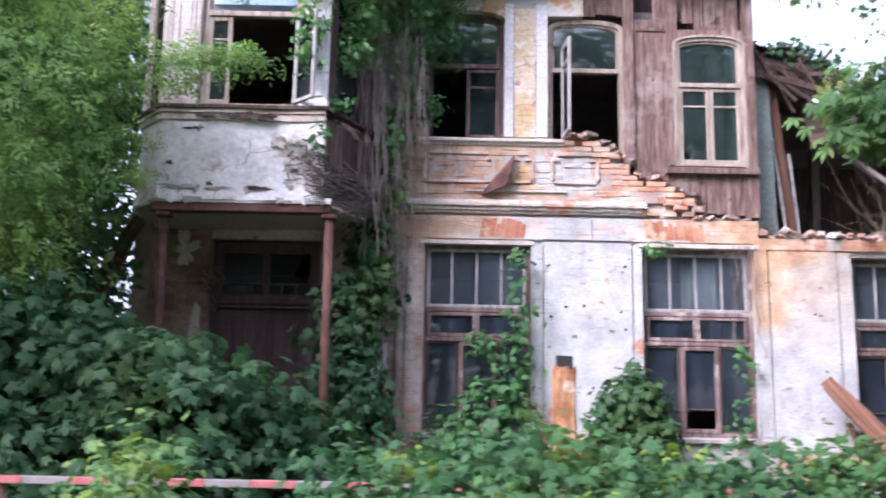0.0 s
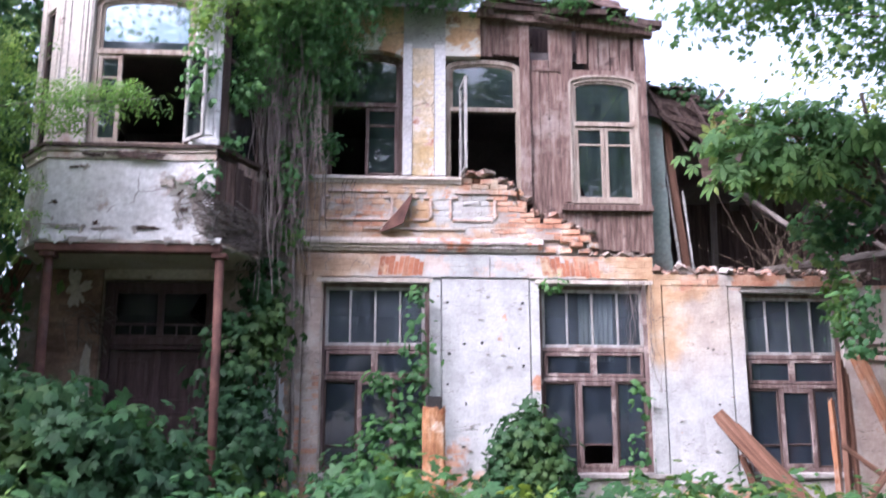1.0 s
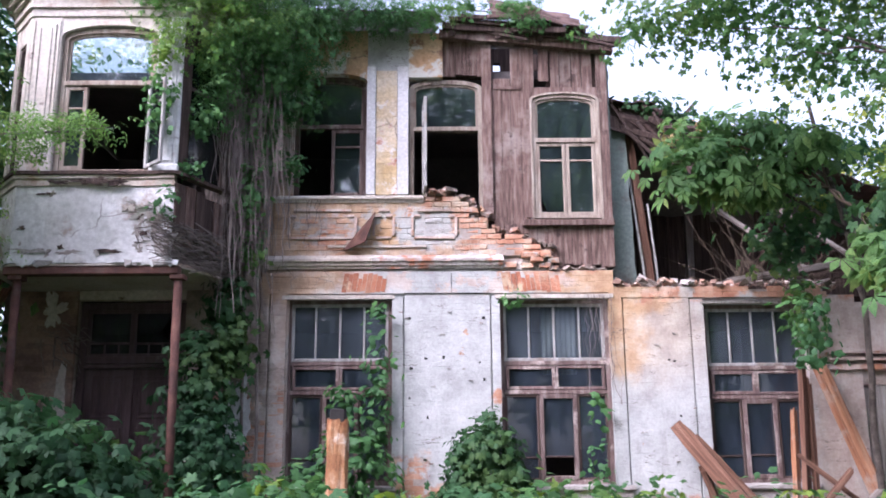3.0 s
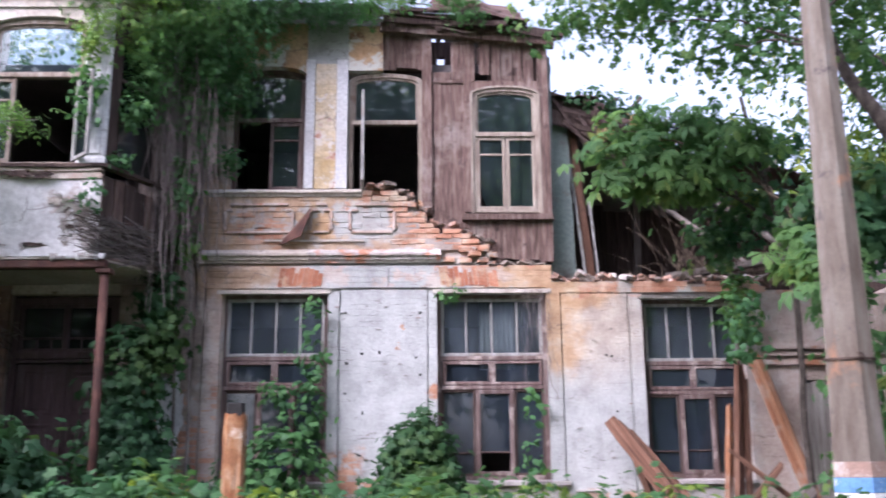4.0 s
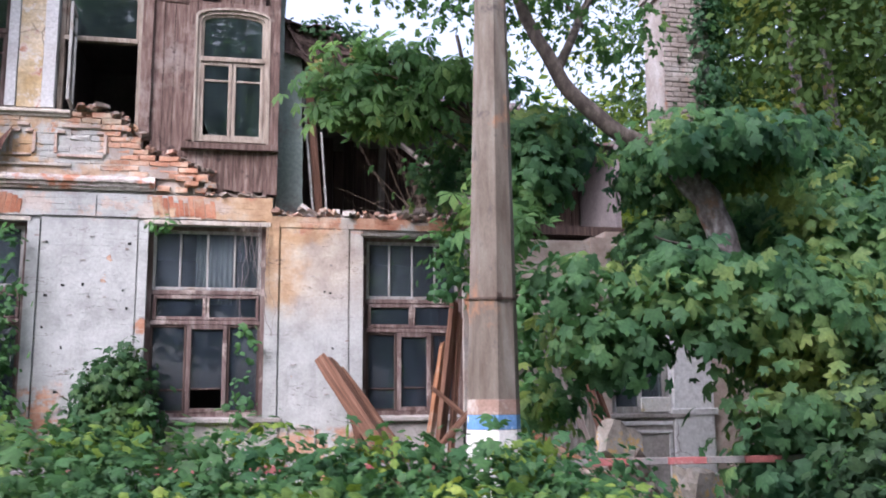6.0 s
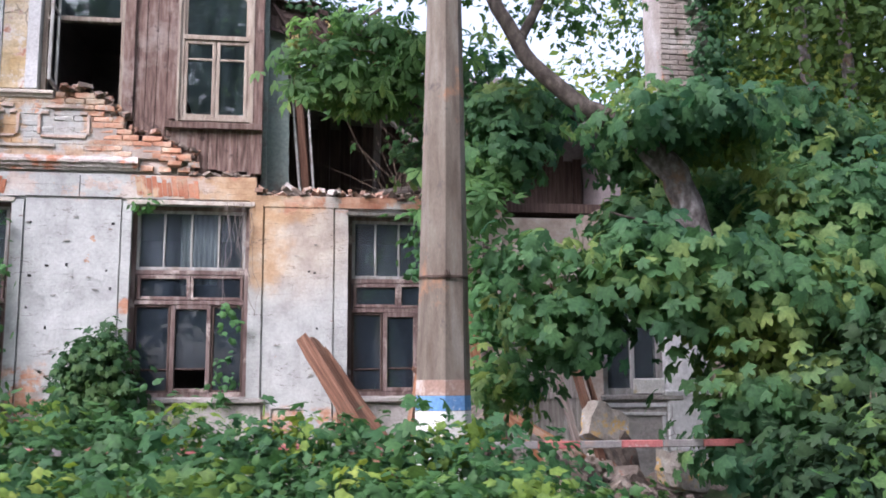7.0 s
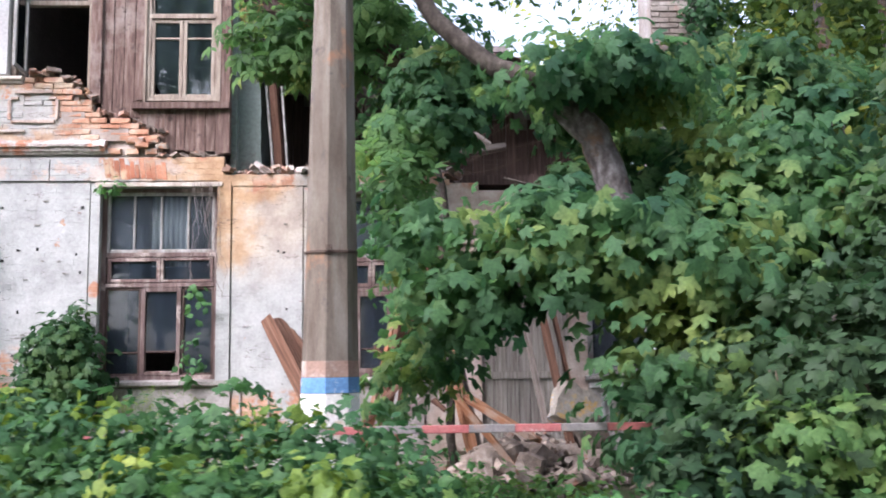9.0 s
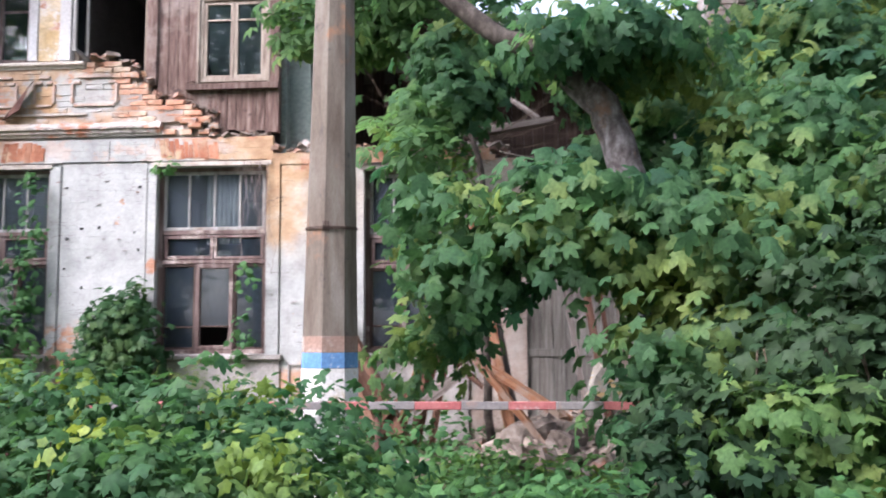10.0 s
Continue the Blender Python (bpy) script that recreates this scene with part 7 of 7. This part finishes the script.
plank((8.65, 11.5, 0.5), (8.40, 12.6, 2.6), 0.12, 0.06, M_GREYLOG, "grey plank standing at the doorway", roll=80)
plank((8.9, 11.4, 0.4), (8.62, 12.7, 2.9), 0.16, 0.08, M_BEAM, "brown plank standing at the doorway", roll=80)
plank((9.05, 11.4, 0.4), (8.85, 12.7, 2.5), 0.10, 0.05, M_BEAM, "brown plank standing at the doorway", roll=80)
plank((7.5, 11.0, 1.25), (8.3, 10.6, 0.75), 0.14, 0.08, M_SPLIT, "orange broken board on the rubble")
plank((5.9, 14.2, 6.1), (7.6, 13.6, 4.55), 0.09, 0.08, M_GREYLOG, "bare grey pole fallen across the upper floor", split=False)
plank((6.2, 13.2, 4.30), (8.3, 13.2, 4.62), 0.16, 0.10, M_GREYLOG, "grey beam lying on the broken wall top")
plank((8.15, 13.25, 4.66), (7.1, 13.4, 5.5), 0.08, 0.07, M_GREYLOG, "thin grey pole leaning up from the broken wall top", split=False)

plank((-6.1, 12.3, 0.2), (-4.30, 12.85, 4.25), 0.22, 0.06, M_BEAM, "brown board leaning against the corner of the bay wall", roll=70)
plank((-5.5, 12.2, 0.2), (-4.45, 12.88, 3.9), 0.18, 0.05, M_GREYLOG, "grey board leaning against the corner of the bay wall", roll=75)
plank((-6.6, 12.35, 0.2), (-4.45, 12.8, 3.6), 0.16, 0.05, M_SPLIT, "split orange board leaning against the corner of the bay wall", roll=70)

# leaning stud and torn panel of the ruined upper room
plank((5.15, 13.5, 4.26), (4.92, 13.55, 6.85), 0.16, 0.12, M_BEAM, "rough wooden stud standing in the ruined room", roll=10, name="wall_stud")
plank((5.06, 13.45, 4.26), (4.84, 13.5, 6.70), 0.018, 0.03, M_GREYFRAME, "white-edged lath beside the stud", split=False, name="lath")
plank((5.26, 13.48, 4.26), (5.16, 13.5, 5.6), 0.02, 0.03, M_GREYFRAME, "white-edged lath beside the stud", split=False, name="lath")
plank((6.3, 15.5, 4.26), (6.35, 15.5, 6.4), 0.14, 0.12, M_GREYLOG, "grey stud deep in the ruined room", split=False, name="wall_stud")
ruin = thing("wall_ruined_room", (6.2, 16, 4.2), "dark boarded back wall and sagging roof of the collapsed upper room", "wall", kind="structure")
x = 4.6
while x < 10.0:
    wd = random.uniform(0.15, 0.24)
    board(x, x + wd, 4.24, 6.4 - 0.12 * (x - 4.6) + random.uniform(-0.3, 0.2), 16.2, 0.03, ruin, M_DARKWOOD)
    x += wd
# solid backing and ceiling slab added behind the boards to keep the room dark
g = Geo()
g.box(4.6, 10.3, 16.3, 16.4, 4.2, 6.5), g.box(10.2, 10.3, 14.5, 16.3, 4.2, 6.0), g.box(4.6, 8.6, 14.6, 16.4, 6.5, 6.6)
place("back_wall", g, M_INNER, ruin)
sheet([(4.55, 13.3, 7.05), (5.6, 13.3, 6.6), (6.2, 16.3, 6.7), (4.6, 16.3, 7.5)], M_ROOF, ruin, "sagging_roof_sheet", bend=0.2)
sheet([(5.3, 13.5, 6.5), (6.9, 13.6, 6.2), (7.2, 15.5, 6.3), (5.6, 15.5, 6.7)], M_ROOF, ruin, "sagging_roof_sheet", bend=0.25)
sheet([(4.56, 13.25, 6.72), (5.75, 13.4, 6.45), (5.85, 13.55, 7.0), (4.56, 13.3, 7.28)], M_DARKWOOD, ruin, "torn_eave_board", bend=0.12)
sheet([(4.6, 13.2, 7.18), (5.3, 13.25, 7.12), (5.3, 14.2, 7.3), (4.6, 14.2, 7.5)], M_ROOF, ruin, "sagging_roof_sheet", bend=0.08)
for i in range(22):
    x = random.uniform(4.6, 5.8)
    z = 7.15 - 0.25 * (x - 4.6) + random.uniform(-0.6, 0.08)
    g = Geo()
    L = random.uniform(0.25, 0.7)
    g.soft(0, L, 0, 0.03, 0, random.uniform(0.03, 0.09), 0.005, 0.012)
    place("torn_slat", g, M_DARKWOOD, ruin, m=pose(x, 13.2 + random.uniform(-0.05, 0.15), z, random.uniform(-20, 20), random.uniform(5, 65), random.uniform(-12, 12)))
sheet([(8.2, 14.3, 6.35), (10.2, 14.4, 5.9), (10.25, 16.35, 6.45), (8.2, 16.35, 6.7)], M_ROOF, ruin, "sagging_roof_sheet", bend=0.2)
sheet([(5.5, 13.45, 5.75), (6.3, 13.5, 5.9), (6.25, 13.7, 6.4), (5.4, 13.6, 6.45)], M_ROOF, ruin, "hanging_sheet", bend=0.1)
for i in range(7):
    g = Geo()
    x = 4.6 + 0.18 * i
    g.tube([(x, 13.2 + 0.1 * i, 7.2 - 0.1 * i), (x + random.uniform(0.3, 0.9), 14.5, 7.0 + random.uniform(-0.3, 0.7))], 0.035, 4)
    place("broken_rafter", g, M_DARKWOOD, ruin)

# torn end of the side wall, seen past the boarded corner
g = Geo()
n = 14
edge = [(4.90 - 0.06 * i / n + 0.03 * noise.noise(Vector((i * 0.7, 3, 0))), 4.28 + 2.5 * i / n) for i in range(n + 1)]
g.prism([(4.53, 4.28)] + edge + [(4.53, 7.0)], 13.36, 13.42)
place("return_panel", g, M_GREENWALL, ruin, "faded grey-green plaster panel with a torn edge")

# dry branches in the ruined room
dry = thing("dry_branches", (6.6, 13.4, 4.2), "tangle of bare dead branches on the upper floor", "branches", kind="stuff")
g = Geo()
for i in range(80):
    p = Vector((random.uniform(6.3, 7.6), random.uniform(13.0, 13.9), 4.27))
    d = Vector((random.gauss(0, 0.5), random.gauss(0, 0.3), random.uniform(0.4, 1.2)))
    pts = [p]
    for _ in range(5):
        d = d + Vector((random.gauss(0, 0.35), random.gauss(0, 0.3), random.gauss(-0.08, 0.3)))
        pts.append(pts[-1] + d * 0.2)
    g.tube(pts, [0.009 - 0.0013 * k for k in range(6)], 4)
place("bare_twigs", g, M_TWIG, dry)

# right wing: boarded doorway, niche band, last window
wing = thing("boarded_doorway", (8.5, 13.0, 0.3), "doorway closed with silver-grey planks", "doorway", kind="structure")
x = 7.95
while x < 9.14:
    wd = random.uniform(0.13, 0.2)
    board(x, min(x + wd, 9.15), 0.4, 2.75 + random.uniform(-0.05, 0.02), 12.99, 0.03, wing, M_GREYWOOD)
    x += wd
g = Geo()
g.soft(7.95, 9.15, 12.965, 12.985, 1.35, 1.45, 0.005)
place("cross_batten", g, M_GREYWOOD, wing)
for z, h, o in ((2.95, 0.10, 0.06), (3.08, 0.06, 0.10), (3.17, 0.05, 0.13)):
    g = Geo()
    g.run([(13.0, z), (YF - o, z + 0.01), (YF - o, z + h * 0.8), (13.0, z + h)], 7.45, 9.3, 0.12, 0.008)
    place("band_moulding", g, M_CREAM, wing)
shop = thing("window_8", (9.95, 13.05, 1.42), "grey-framed window with a white board on its sill", "window", kind="structure")
g = Geo()
ring(g, 9.4, 10.32, 1.40, 3.76, 0.09, 13.0, 0.1)
bar(g, 9.84, 9.90, 1.49, 3.67, 13.01, 0.08), bar(g, 9.49, 10.23, 2.75, 2.82, 13.005, 0.08)
place("window_frame", g, M_GREYFRAME, shop)
pane(shop, 9.46, 9.86, 1.46, 3.7, 13.05)
pane(shop, 9.88, 10.28, 1.46, 3.7, 13.05)
g = Geo()
g.soft(9.83, 10.28, 12.86, 12.88, 1.42, 1.62, 0.006, 0.01)
tagged(place("white_board", g, M_WHITEP), "small white board standing on the window sill", "board")

g = Geo()
g.soft(10.33, 10.98, YF - 0.06, 13.4, 0.35, 3.95, 0.02, 0.008)
g.soft(10.28, 11.03, YF - 0.09, YF + 0.02, 1.36, 1.46, 0.015, 0.008)
place("pilaster", g, M_PLASTER, wall, "pale plaster pilaster with worn edges")
g = Geo()
for a, b, c, d in ((9.55, 10.30, 1.10, 1.15), (9.55, 9.60, 0.45, 1.10), (10.25, 10.30, 0.45, 1.10), (9.40, 10.32, 1.22, 1.28)):
    g.soft(a, b, YF - 0.05, YF, c, d, 0.008, 0.004)
place("panel_moulding", g, M_PLASTER, wall, "pale panel moulding under the sill")

# brick pillar rising over the wing
pil = thing("brick_pillar", (10.85, 13.2, 0), "tall whitewashed brick pillar with a stepped head, half hidden by leaves", "pillar")
g = Geo()
g.box(10.47, 11.23, 12.93, 13.65, 3.9, 9.2)
place("core", g, M_PILLAR, pil)
for z0, z1, o in ((7.95, 8.03, 0.04), (8.04, 8.12, 0.08), (8.13, 8.4, 0.11), (8.41, 8.5, 0.06)):
    g = Geo()
    g.soft(10.45 - o, 11.25 + o, 12.9 - o, 13.6, z0, z1, 0.01, 0.006)
    place("corbel", g, M_PILLAR, pil)
z, k = 4.05, 0
while z < 9.15:
    x = 10.45 - (0.13 if k % 2 else 0)
    while x < 11.24:
        a, b = max(x, 10.45), min(x + BL, 11.25)
        x += BL
        if b - a > 0.04 and random.random() > 0.03:
            g = Geo()
            q = noise.noise(Vector((a * 2, 1, z * 1.3)))
            g.soft(a + 0.005, b - 0.005, 12.9 + random.uniform(-0.008, 0.008), 12.96, z + 0.005, z + BH - 0.005, 0.008, 0.003)
            place("brick", g, M_PILLAR, pil)
    z += BH
    k += 1

# rubble heap
heap = thing("rubble", (8.3, 11.2, 0), "heap of broken bricks, plaster lumps and boards", "rubble", kind="stuff")


def shard(g, c, size):
    """A broken brick or plaster lump: a crooked block, turned at random."""
    m = Matrix.Translation(c) @ Euler([random.uniform(-0.7, 0.7), random.uniform(-0.7, 0.7), random.uniform(0, 6)]).to_matrix().to_4x4()
    l, w, h = size * random.uniform(0.7, 1.5), size * random.uniform(0.5, 0.9), size * random.uniform(0.25, 0.55)
    g.box(-l, l, -w, w, -h, h, size * 0.22, m)


g = Geo()
for i in range(800):
    x, y = random.gauss(8.35, 0.65), random.gauss(11.3, 0.6)
    h = 0.55 * math.exp(-((x - 8.4) / 0.8) ** 2 - ((y - 11.4) / 0.8) ** 2)
    if y < 12.7:
        shard(g, (x, y, 0.2 + h * random.uniform(0.5, 1.0)), random.uniform(0.02, 0.07) + 0.10 * (i % 11 == 0))
place("debris", g, M_RUBBLE, heap)
for i in range(150):
    x, y = random.uniform(4.5, 7.7), random.uniform(12.90, 13.3)
    g = Geo()
    shard(g, (x, y, 4.25 - 0.015 * (x - 4.5) + random.uniform(-0.03, 0.04)), random.uniform(0.02, 0.06) + 0.04 * (i % 6 == 0))
    place("fragment", g, (M_RUBBLE, M_RAW, M_DARKBR, M_RAW, M_DARKBR, M_RUBBLE, M_CORNICE)[i % 7], heap)
for i in range(80):
    x = random.uniform(1.75, 4.35)
    g = Geo()
    zt = broken(x) if x < 3.6 else 4.45
    shard(g, (x, 12.99 + random.uniform(-0.05, 0.08), zt + random.uniform(-0.02, 0.03)), random.uniform(0.03, 0.07))
    place("fragment", g, M_RUBBLE if i % 3 else M_RAW, heap)


def chunk(name, c, size, ma, label, turn=(0, 0, 0), block=0.5):
    """A broken lump of masonry: a rounded block with knocked-off corners, sunk into the heap."""
    bm = bmesh.new()
    bmesh.ops.create_cube(bm, size=1.0)
    bmesh.ops.subdivide_edges(bm, edges=bm.edges[:], cuts=4, use_grid_fill=True)
    sd = random.uniform(0, 50)
    g = Geo()
    vs = []
    for v in bm.verts:
        p = v.co.lerp(v.co.normalized() * 0.62, 1 - block)
        k = 1 + 0.30 * noise.noise(p * 2.1 + Vector((sd, 0, 0))) + 0.12 * noise.noise(p * 6.0 + Vector((0, sd, 0)))
        vs.append(Vector([a * b for a, b in zip(p * k, size)]))
    bm.verts.index_update()
    g.add(vs, [tuple(v.index for v in f.verts) for f in bm.faces])
    bm.free()
    return tagged(place(name, g, ma, m=pose(*c, *turn)), label, "rubble")


chunk("plaster_slab", (8.96, 11.6, 1.0), (0.56, 0.30, 0.48), M_SLAB, "pale broken slab of painted plaster on the rubble", (-15, 28, 12), 0.8)
chunk("plaster_slab", (9.18, 11.6, 0.55), (0.36, 0.30, 0.7), M_RUBBLE, "long grey chunk of masonry propping the slab", (0, -28, 20), 0.7)
chunk("masonry_chunk", (9.72, 10.9, 0.5), (0.62, 0.4, 0.42), M_SLAB, "pale broken chunk of wall lying in weeds", (5, 10, 25), 0.6)
chunk("masonry_chunk", (7.95, 10.9, 0.42), (0.6, 0.4, 0.46), M_RUBBLE, "large grey chunk of broken masonry in the heap", (5, -12, 40), 0.65)
chunk("masonry_chunk", (8.28, 10.7, 0.4), (0.36, 0.3, 0.3), M_RUBBLE, "large grey chunk of broken masonry in the heap", (15, 8, 70), 0.7)
plank((7.35, 10.8, 1.35), (8.05, 10.7, 0.5), 0.12, 0.07, M_SPLIT, "orange broken board on the rubble")

# curtain behind the second window
cur = Geo()
vs, fs = [], []
for i in range(41):
    x = 3.42 + 0.5 * i / 40
    y = 13.25 + 0.02 * math.sin(i * 1.1)
    vs += [(x, y, 2.95), (x, y, 4.0)]
fs = [(2 * i, 2 * i + 2, 2 * i + 3, 2 * i + 1) for i in range(40)]
cur.add(vs, fs)
c = tagged(place("curtain", cur, M_CURTAIN, smooth=True), "dusty grey curtain hanging behind the window", "curtain")
c.modifiers.new("thickness", "SOLIDIFY").thickness = 0.004

# ---- facing bricks, last ----
wall_bricks = 0
for rec, ma in singles:
    x0, x1, y0, y1, z0, z1 = rec
    if wall_bricks < 300:
        g = Geo()
        g.soft(*rec, c=0.010, jit=0.009)
        place("brick", g, ma, wall)
        wall_bricks += 1
    else:
        joined.setdefault(ma.name, (ma, Geo()))[1].soft(*rec, c=0.006, jit=0.003)
place("joint_bed", fill, M_COATJOINT, wall)
for ma, geo in joined.values():
    tagged(place("brickwork", geo, ma, wall), kind="stuff")
